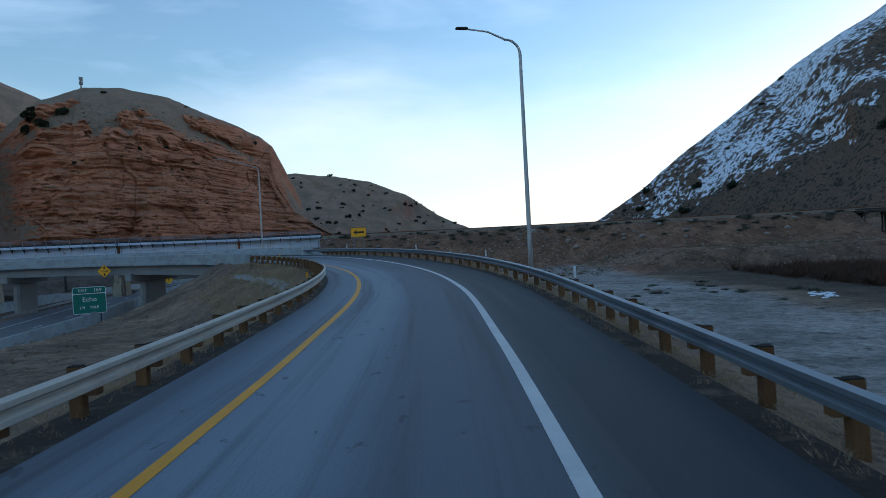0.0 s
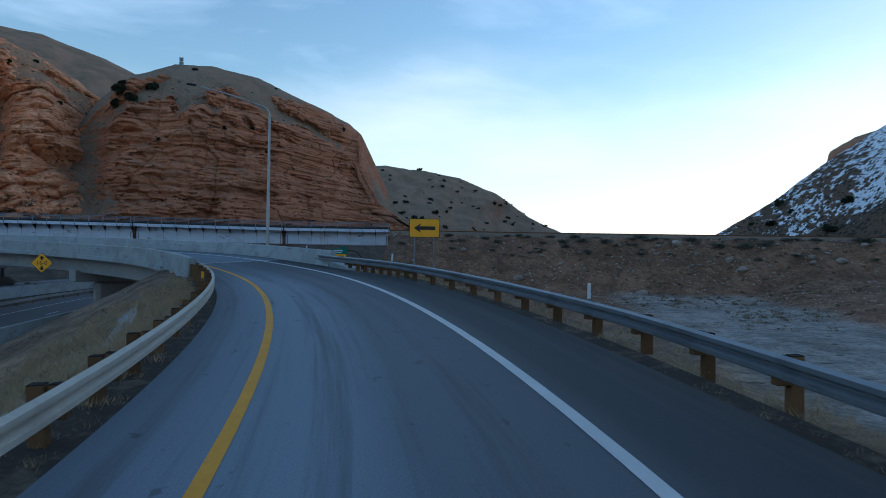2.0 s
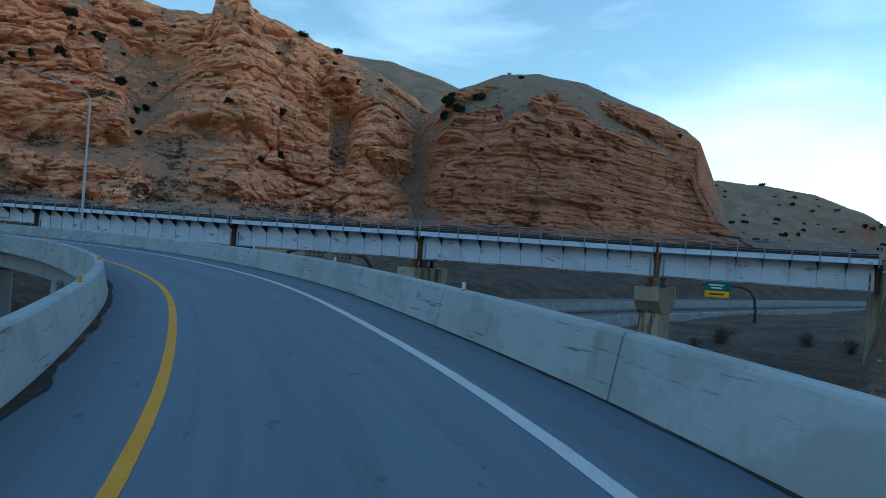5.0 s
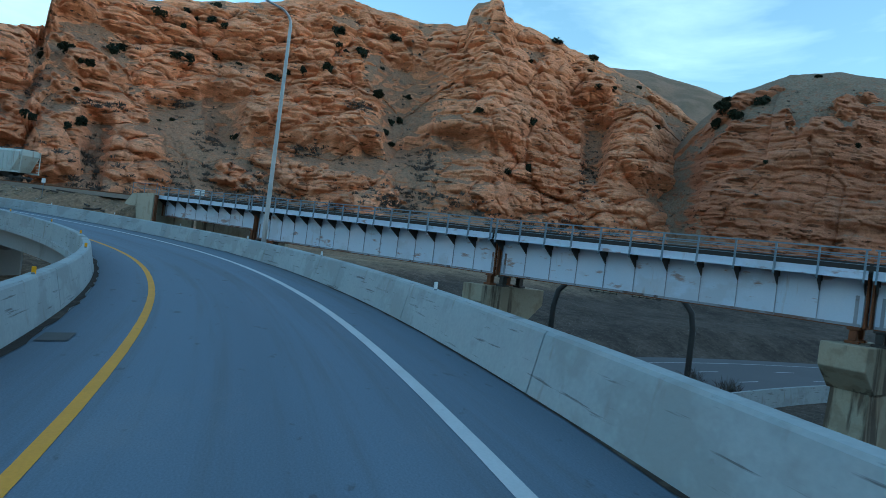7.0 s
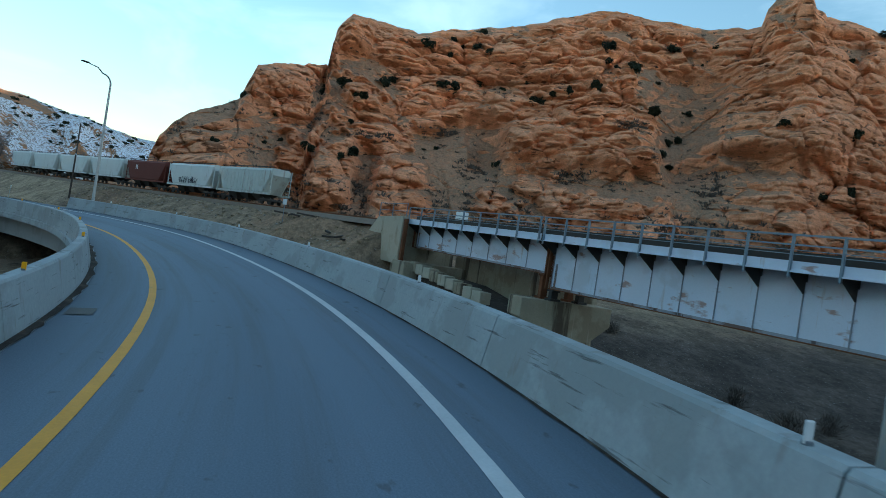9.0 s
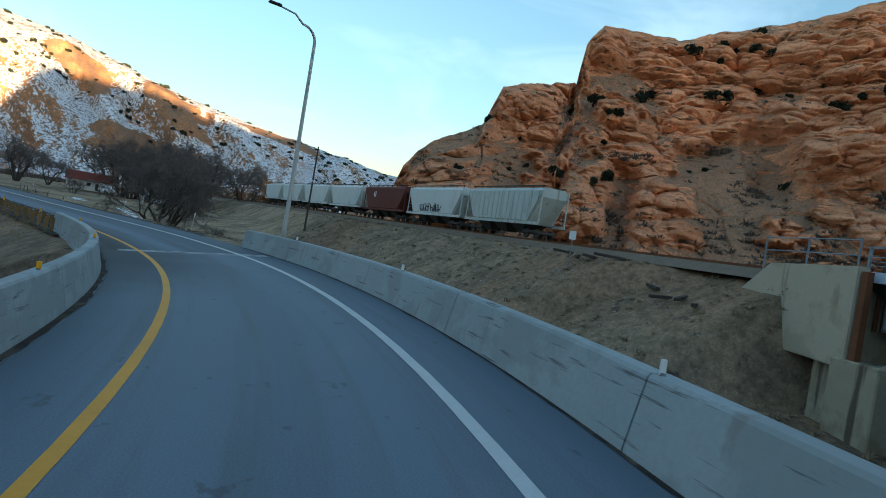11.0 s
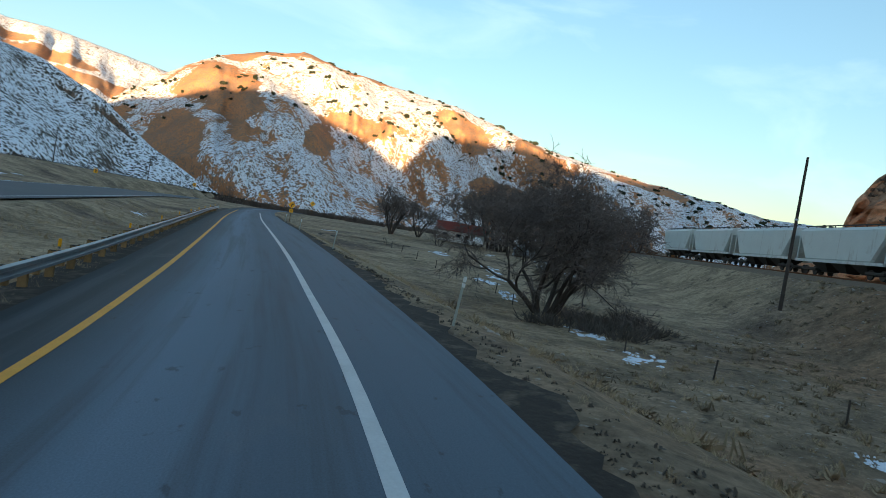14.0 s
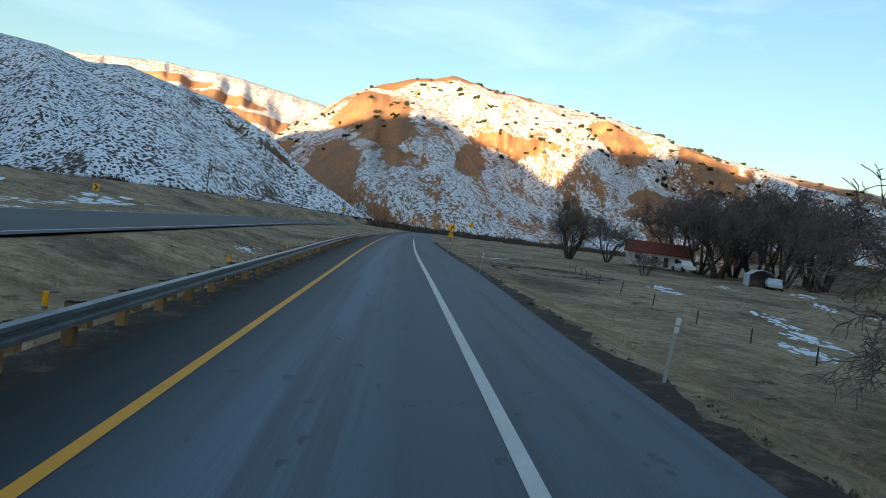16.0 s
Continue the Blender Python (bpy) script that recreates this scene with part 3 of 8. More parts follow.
class Line:
    """A smooth line through control points (x, y, z, bank); bank is the rise to the right per metre."""

    def __init__(self, pts, step=1.0):
        p = np.array([(*q, 0.0) if len(q) == 3 else q for q in pts], float)
        p = np.vstack([2 * p[0] - p[1], p, 2 * p[-1] - p[-2]])
        out = []
        for i in range(1, len(p) - 2):
            n = max(2, int(np.linalg.norm(p[i + 1, :2] - p[i, :2]) / step))
            for k in range(n):
                u = k / n
                out.append(0.5 * ((2 * p[i]) + (p[i + 1] - p[i - 1]) * u + (2 * p[i - 1] - 5 * p[i] + 4 * p[i + 1] - p[i + 2]) * u * u
                                  + (3 * p[i] - p[i - 1] - 3 * p[i + 1] + p[i + 2]) * u ** 3))
        out.append(p[-2])
        self.p = np.array(out)
        self.s = np.r_[0, np.cumsum(np.hypot(*np.diff(self.p[:, :2], axis=0).T))]
        d = np.gradient(self.p[:, :2], axis=0)
        self.d = d / np.linalg.norm(d, axis=1)[:, None]

    def at(self, s, u=0.0, up=0.0):
        """The place at distance s along the line, u to the right, up above its surface."""
        x, y, z, b = (np.interp(s, self.s, self.p[:, i]) for i in range(4))
        dx, dy = np.interp(s, self.s, self.d[:, 0]), np.interp(s, self.s, self.d[:, 1])
        if s > self.s[-1]:
            x, y = x + dx * (s - self.s[-1]), y + dy * (s - self.s[-1])
        return Vector((x + dy * u, y - dx * u, z + b * u + up))

    def turn(self, s):
        """Degrees by which the y axis turns to point along the line."""
        return math.degrees(math.atan2(-np.interp(s, self.s, self.d[:, 0]), np.interp(s, self.s, self.d[:, 1])))

    def stand(self, s, u=0.0, up=0.0):
        return Matrix.Translation(self.at(s, u, up)) @ Matrix.Rotation(radians(self.turn(s)), 4, "Z")

    def near(self, x, y):
        """For arrays of places: distance along, offset to the right, height of the surface there."""
        shape = x.shape
        x, y = x.ravel(), y.ravel()
        k = np.zeros(len(x), int)
        for a in range(0, len(x), 20000):
            k[a:a + 20000] = np.argmin((x[a:a + 20000, None] - self.p[None, :, 0]) ** 2 + (y[a:a + 20000, None] - self.p[None, :, 1]) ** 2, axis=1)
        dx, dy = x - self.p[k, 0], y - self.p[k, 1]
        u = dx * self.d[k, 1] - dy * self.d[k, 0]
        along = dx * self.d[k, 0] + dy * self.d[k, 1]
        z = self.p[k, 2] + self.p[k, 3] * np.clip(u, -8, 8)
        far = np.hypot(dx, dy)
        u = np.where(np.abs(along) > 3, np.sign(u + 1e-9) * far, u)
        return self.s[k].reshape(shape), u.reshape(shape), z.reshape(shape)


def sweep(name, line, s0, s1, profile, material, parent=None, step=1.0, closed=True, label="", smooth=False, shape=None):
    """A profile of (u, up) points carried along a line; shape(s) may scale it (du, dup factors)."""
    n = max(2, int(math.ceil((s1 - s0) / step)) + 1)
    vs, fs, m = [], [], len(profile)
    for i in range(n):
        s = s0 + (s1 - s0) * i / (n - 1)
        k = shape(s) if shape else (0.0, 1.0)
        for u, h in profile:
            vs.append(line.at(s, u + k[0], h * k[1]))
    for i in range(n - 1):
        for j in range(m if closed else m - 1):
            fs.append((i * m + j, i * m + (j + 1) % m, (i + 1) * m + (j + 1) % m, (i + 1) * m + j))
    if closed:
        fs.append(tuple(range(m))[::-1])
        fs.append(tuple((n - 1) * m + j for j in range(m)))
    return raw(name, vs, fs, material, parent, label, smooth)


# ---- plan: the lines that the place follows ----
RAMP = Line([(-2.98, -25.59, -0.70, -0.010), (-3.28, -11.59, -0.35, -0.010), (-4.15, 0.41, -0.03, -0.029), (-4.36, 12.71, 0.26, -0.016), (-4.91, 24.53, 0.58, 0.001), (-6.81, 36.15, 0.93, 0.017),
             (-10.59, 47.91, 1.33, 0.034), (-15.76, 58.62, 1.66, 0.047), (-22.73, 68.74, 1.92, 0.049), (-30.23, 77.06, 2.15, 0.056), (-38.88, 83.47, 2.33, 0.060), (-48.56, 88.99, 2.51, 0.063),
             (-59.80, 93.31, 2.65, 0.065), (-71.50, 96.20, 2.76, 0.070), (-83.40, 97.38, 2.86, 0.072), (-95.24, 96.48, 3.00, 0.069), (-106.80, 93.62, 3.18, 0.068), (-118.19, 89.18, 3.31, 0.075),
             (-128.31, 83.05, 3.32, 0.081), (-137.28, 74.98, 3.27, 0.079), (-144.84, 65.88, 3.23, 0.071), (-151.39, 56.83, 3.23, 0.064), (-158.50, 46.60, 3.31, 0.053), (-170.09, 29.56, 3.37, 0.040),
             (-183.64, 9.60, 3.42, 0.023), (-198.67, -11.88, 3.46, 0.010), (-218.00, -39.00, 3.45, 0.000), (-243.00, -72.00, 3.50, 0.000), (-274.00, -109.00, 3.50, 0.000), (-318.00, -152.00, 3.50, 0.000),
             (-390.00, -206.00, 3.50, 0.000), (-500.00, -262.00, 3.60, 0.000), (-660.00, -330.00, 3.60, 0.000)])
SHORT = 2.94                                 # later places along the ramp were taken from a slightly longer line
OFF = 26.0                                   # the ramp line starts this far before the first eye
JOINT_A, JOINT_B = OFF + 76.6, OFF + 199.7 - SHORT      # the deck's two expansion joints
RAIL_A, RAIL_B = Vector((-128.0, 108.97, 0)), Vector((-31.186, 134.01, 0))
RAILWAY = Line([(256.6, 60.4, 6.0), (186.6, 105.4, 6.0), (116.6, 133.4, 6.0), (56.6, 141.4, 6.0), (8, 142.0, 5.95), (-29.75, 136.45, 5.95), (-84, 122.4, 6.1), (-138.2, 108.4, 6.75), (-152, 102.9, 6.85),
                (-170, 93.4, 6.95), (-192, 78.6, 7.1), (-216, 61, 7.3), (-242, 41.5, 7.5), (-272, 20, 7.8), (-330, -22, 8), (-420, -80, 8)], 2.0)
FREEWAY = Line([(25, 520, -2.6), (-5, 430, -3.0), (-40, 320, -3.4), (-64, 230, -3.8), (-74, 185, -4.0), (-78.5, 150, -4.0), (-74, 112, -4.1), (-65, 80, -4.2), (-57, 50, -4.3), (-51, 15, -4.2), (-49, -40, -3.6), (-48, -120, -2.5)], 2.0)
HIGHWAY = Line([(-70, 52, -3.4), (-100, 52, -1.0), (-128, 38, 1.8), (-150, 14, 3.0), (-168, -14, 3.1), (-187, -44, 3.15), (-212, -82, 3.2), (-246, -122, 3.3), (-292, -164, 3.4), (-372, -222, 3.4),
                (-480, -276, 3.5), (-640, -346, 3.5)], 2.0)
UPPER = Line([(-60, -60, 6.0), (-120, -66, 6.4), (-151.7, -67, 6.6), (-164.4, -71.5, 6.5), (-178.8, -84, 6.7), (-197, -100, 6.9), (-222, -123, 6.8), (-258, -151, 6.4), (-317, -192, 5.4), (-394, -240, 4.4), (-520, -300, 4.0)], 2.0)
noise.seed_set(3)


def value_noise(x, y, scale, seed=0, octaves=4, rough=0.5):
    """Smooth noise in -1..1 for arrays of places."""
    rng = np.random.RandomState(seed)
    total, amp, norm = np.zeros_like(x, float), 1.0, 0.0
    for o in range(octaves):
        g = rng.rand(64, 64) * 2 - 1
        fx, fy = x / scale * 2 ** o + rng.rand() * 64, y / scale * 2 ** o + rng.rand() * 64
        ix, iy = np.floor(fx).astype(int), np.floor(fy).astype(int)
        tx, ty = fx - ix, fy - iy
        tx, ty = tx * tx * (3 - 2 * tx), ty * ty * (3 - 2 * ty)
        i0, i1, j0, j1 = ix % 64, (ix + 1) % 64, iy % 64, (iy + 1) % 64
        total += amp * ((g[i0, j0] * (1 - tx) + g[i1, j0] * tx) * (1 - ty) + (g[i0, j1] * (1 - tx) + g[i1, j1] * tx) * ty)
        norm += amp
        amp *= rough
    return total / norm


def grid_mesh(name, xs, ys, height, material, label, category, kind="structure"):
    X, Y = np.meshgrid(xs, ys)
    Z = height(X, Y)
    n, m = X.shape
    me = bpy.data.meshes.new(name)
    co = np.stack([X, Y, Z], -1).reshape(-1, 3)
    i = np.arange((n - 1) * (m - 1))
    r, c = i // (m - 1), i % (m - 1)
    quads = np.stack([r * m + c, r * m + c + 1, (r + 1) * m + c + 1, (r + 1) * m + c], -1)
    me.vertices.add(len(co))
    me.vertices.foreach_set("co", co.ravel())
    me.loops.add(quads.size)
    me.loops.foreach_set("vertex_index", quads.ravel())
    me.polygons.add(len(quads))
    me.polygons.foreach_set("loop_start", np.arange(0, quads.size, 4))
    me.polygons.foreach_set("use_smooth", np.ones(len(quads), bool))
    me.update()
    me.materials.append(material)
    return tagged(new(name, me), label, category, kind=kind)


# ---- ground ----
# general level: x, y, z of the valley floor away from banks and cuttings
LEVELS = np.array([(20, 30, -3.1), (30, 70, -3.3), (60, 40, -3.4), (20, 100, -3.0), (80, 90, -3.2), (130, 60, -2.5), (-30, 30, -2.2), (-25, 55, -3.0), (-60, 0, -2.5), (-110, 40, -3.0),
                   (-90, 70, -4.0), (-130, 60, 0.5), (-120, 20, 1.2), (-150, 30, 2.2), (-180, 50, 0.7), (-165, 66, 1.2), (-195, 33, 1.3), (-210, 15, 2.2), (-235, 0, 2.9), (-255, 5, 3.3), (-290, -20, 3.6),
                   (-210, -60, 3.0), (-180, -80, 3.6), (-140, -40, 3.0), (-230, -130, 4.2), (-330, -160, 3.2), (-300, -60, 3.4), (-450, -250, 3.6), (-95, 130, -3.6), (-60, 150, -3.5), (-110, 180, -1.5),
                   (-150, 140, 1.5), (-150, 200, 6), (-170, 240, 8), (-140, 300, 8), (-60, 220, -3), (0, 180, 0), (-100, 400, 8), (60, 220, 4), (150, 160, 6), (-200, 110, 6), (-230, 90, 7.5), (-260, 60, 8), (60, -60, -3), (-20, -80, -2)], float)


def ground_z(x, y):
    w = 1.0 / (((x[..., None] - LEVELS[:, 0]) ** 2 + (y[..., None] - LEVELS[:, 1]) ** 2) / 100 + 0.6) ** 1.6
    z = (w * LEVELS[:, 2]).sum(-1) / w.sum(-1)
    z = z + value_noise(x, y, 22, 1, 4) * 0.35 + value_noise(x, y, 4, 2, 3) * 0.10
    # banks
    s, u, zu = UPPER.near(x, y)
    z = np.where(np.abs(u) < 6, zu - 0.12, np.maximum(z, np.where(np.abs(u) < 80, zu - 0.12 - np.maximum(0, np.abs(u) - 6) * 0.2, -99)))
    s, u, zh = HIGHWAY.near(x, y)
    bank = zh - 0.15 - np.maximum(0, np.abs(u) - 12.2) * 0.30
    z = np.where((u > -3.5) & (u < 12.2), zh - np.where(np.hypot(x + 160, y) > 130, 0.7, 0.15), np.where(u > 0, np.maximum(z, bank), z))
    # cutting for the freeway
    s, u, zf = FREEWAY.near(x, y)
    z = np.where(np.abs(u) < 60, np.minimum(z, zf - 0.25 + np.maximum(0, np.abs(u) - 20) * 0.45), z)
    z = np.where(np.abs(u) < 20, zf - 0.25, z)
    s, u, zr = RAMP.near(x, y)
    left, right = -4.3, np.where(s < JOINT_A, 5.2, 5.4)
    over = np.maximum(np.maximum(left - u, u - right), 0)
    rough = value_noise(x, y, 3, 5, 3) * 0.12 * np.clip(over / 1.5, 0, 1)
    bank = zr - 0.08 - np.maximum(0, over) * np.where(s < JOINT_A + 10, 0.5, 0.42) + rough
    solid = (s < JOINT_A - 1) | (s > JOINT_B - 3)
    z = np.where(solid, np.maximum(z, bank), z)
    z = np.where(solid & (over <= 0), zr - 0.12, z)
    # under the deck the ground stays clear
    z = np.where(~solid & (np.abs(u) < 9), np.minimum(z, zr - 3.2), z)
    # cut bank and terrace north of the dry wash
    edge = y - 90 - 5 * value_noise(x, y * 0, 24, 17, 3) - 0.12 * np.maximum(0, 40 - x)
    z = np.where(x > 18, np.maximum(z, -3.3 + 3.1 * np.clip(edge / 4.5, 0, 1) * np.clip((x - 18) / 14, 0, 1)), z)
    s, u, zt = RAILWAY.near(x, y)
    span = ((x > -139) & (x < -29.5)) | ((x > 83) & (x < 93.6))
    bank = zt - 0.75 - np.maximum(0, np.abs(u) - np.where((x > -150) & (x < -137), 1.7, 4.2)) * np.where((x > -146) & (x < -137) & (u > 0), 2.6, 0.62) + value_noise(x, y, 6, 7, 4) * 0.5 * np.clip((np.abs(u) - 4) / 3, 0, 1)
    z = np.where(~span, np.maximum(z, bank), z)
    return z


def spaced(lo, hi, fine_lo, fine_hi, step, grow=1.09):
    xs = list(np.arange(fine_lo, fine_hi + step, step))
    d, a = step, xs[-1]
    while a < hi:
        d *= grow
        a += d
        xs.append(a)
    d, a = step, xs[0]
    while a > lo:
        d *= grow
        a -= d
        xs.insert(0, a)
    return np.array(xs)


def sheet_z(x, y):
    z = ground_z(x, y)
    r = np.hypot(x + 80, y - 60)
    t = np.clip((r - 420) / 500, 0, 1)
    return z * (1 - t) + 4.0 * t


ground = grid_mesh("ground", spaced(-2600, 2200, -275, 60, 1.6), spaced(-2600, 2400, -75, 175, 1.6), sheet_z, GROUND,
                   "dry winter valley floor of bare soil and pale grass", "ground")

# ---- road surfaces ----
END = RAMP.s[-1] - 2


def strip(name, line, s0, s1, u0, u1, up, material, label, category, parent=None, step=1.5, cols=4, widen=None):
    """A thin slab of pavement between two offsets."""
    n = int((s1 - s0) / step) + 2
    vs, fs = [], []
    for i in range(n):
        s = s0 + (s1 - s0) * i / (n - 1)
        a, b = (u0, u1) if widen is None else widen(s)
        for k in range(cols + 1):
            vs.append(line.at(s, a + (b - a) * k / cols, up))
    m = cols + 1
    for i in range(n - 1):
        for k in range(cols):
            fs.append((i * m + k, i * m + k + 1, (i + 1) * m + k + 1, (i + 1) * m + k))
    ob = raw(name, vs, fs, material, parent, smooth=True)
    uv = ob.data.uv_layers.new(name="lane")
    flat = []
    for i in range(n):
        s = s0 + (s1 - s0) * i / (n - 1)
        a, b = (u0, u1) if widen is None else widen(s)
        flat += [(a + (b - a) * k / cols, s) for k in range(cols + 1)]
    ids = np.empty(len(ob.data.loops), int)
    ob.data.loops.foreach_get("vertex_index", ids)
    uv.data.foreach_set("uv", np.array(flat)[ids].ravel())
    return tagged(ob, label, category, kind="structure") if label else ob


def pave_width(s):
    t = s - OFF + (SHORT if s > 150 else 0)
    right = np.interp(t, [0, 60, 66, 205, 225, 250, 270], [3.95, 3.95, 3.3, 3.3, 3.85, 4.2, 4.6])
    return -3.3, float(right)


strip("road", RAMP, 0, JOINT_A, 0, 0, 0.0, ASPHALT, "worn grey asphalt ramp with pale wheel tracks and painted sky sheen", "road", widen=pave_width, cols=8, step=1.0)
strip("road", RAMP, JOINT_A, JOINT_B - 2.2, 0, 0, 0.0, DECK_ASPHALT, "grey asphalt on the curved ramp bridge", "road", widen=pave_width, cols=8, step=1.0)
strip("road", RAMP, JOINT_B - 2.2, END, 0, 0, 0.0, ASPHALT_END, "worn grey asphalt ramp with pale wheel tracks and painted sky sheen", "road", widen=pave_width, cols=8, step=1.0)
strip("road_mark_yellow", RAMP, 0, OFF + 330, -1.98, -1.82, 0.006, YELLOW_LINE, "solid yellow edge line painted on the ramp", "road marking", cols=1)
strip("road_mark_white", RAMP, 0, OFF + 330, 1.81, 1.99, 0.006, WHITE_LINE, "solid white edge line painted on the ramp", "road marking", cols=1)
strip("freeway", FREEWAY, 0, FREEWAY.s[-1], -19.0, -6.2, 0.0, FWY, "dark freeway below the ramp bridge", "road", cols=6, step=4)
strip("freeway", FREEWAY, 0, FREEWAY.s[-1], 1.2, 18.4, 0.0, FWY, "dark freeway below the ramp bridge", "road", cols=6, step=4)
strip("highway", HIGHWAY, 34, HIGHWAY.s[-1], -0.6, 10.6, 0.0, FWY, "grey two-lane highway beside the ramp", "road", cols=6, step=4)
strip("upper_road", UPPER, 4, UPPER.s[-1], -4.6, 4.6, 0.0, FWY, "narrow grey road along the foot of the hill", "road", cols=4, step=4)
# crumbled dark soil along the pavement's edges
for a, b, inner, outer in ((2, OFF + 66, -3.3, -4.0), (2, OFF + 62, 3.95, 4.45), (JOINT_B + 4, OFF + 330, -3.3, -4.25)):
    strip("verge", RAMP, a, b, min(inner, outer), max(inner, outer), -0.035, EDGE_SOIL, "dark crumbled soil beside the pavement", "verge", cols=2)
strip("verge", RAMP, JOINT_B + 8, OFF + 330, 0, 0, -0.035, EDGE_SOIL, "dark crumbled soil beside the pavement", "verge", widen=lambda s: (pave_width(s)[1] - 0.05 + 0.12 * noise.noise(Vector((s * 1.3, 0, 7))), pave_width(s)[1] + 0.62 + 0.5 * noise.noise(Vector((s * 0.45, 0, 3))) + 0.3 * noise.noise(Vector((s * 1.9, 5, 3)))), cols=3, step=0.35)

# thin ragged dark strips that stand for the shadow line along the barrier feet
def grit(base, sign, seed):
    return lambda s: tuple(sorted((base, base - sign * (0.035 if sign > 0 else 0.09) * (1 + 2.2 * abs(noise.noise(Vector((s * 0.35, seed, 1)))) + 1.8 * abs(noise.noise(Vector((s * 1.7, seed, 5))))))))


for base, sign, a, b in ((-3.44, -1, OFF + 66.5, JOINT_B + 6), (3.25, 1, OFF + 68.6, OFF + 198)):
    strip("gutter_dirt", RAMP, a, b, 0, 0, 0.012, EDGE_SOIL, "dark strip for the shadow line at the foot of the bridge barrier", "dirt", widen=grit(base, sign, 3 + sign), cols=1, step=0.4)
for s in (OFF + 121.5, OFF + 152.0):                        # gratings beside the inner barrier
    strip("drain_grate", RAMP, s, s + 0.75, -3.2, -2.75, 0.016, DARK_STEEL, "dark iron drain grating in the deck", "drain", cols=1, step=0.4)

# ---- hills, cliffs and mountains ----
def cells(a, z, wide, high, seed):
    """Jittered cells in a plane: distance to the nearest and the second nearest centre, and a number of the nearest one's own."""
    rng = np.random.RandomState(seed)
    jx, jy, own = rng.rand(64, 64), rng.rand(64, 64), rng.rand(64, 64)
    x, y = a / wide, z / high
    ix, iy = np.floor(x).astype(int), np.floor(y).astype(int)
    f1, f2, num = np.full(x.shape, 9.0), np.full(x.shape, 9.0), np.zeros(x.shape)
    for dx in (-1, 0, 1):
        for dy in (-1, 0, 1):
            i, j = (ix + dx) % 64, (iy + dy) % 64
            d = np.hypot(ix + dx + jx[i, j] - x, iy + dy + jy[i, j] - y)
            near = d < f1
            f2 = np.where(near, f1, np.minimum(f2, d))
            num = np.where(near, own[i, j], num)
            f1 = np.where(near, d, f1)
    return f1, f2, num


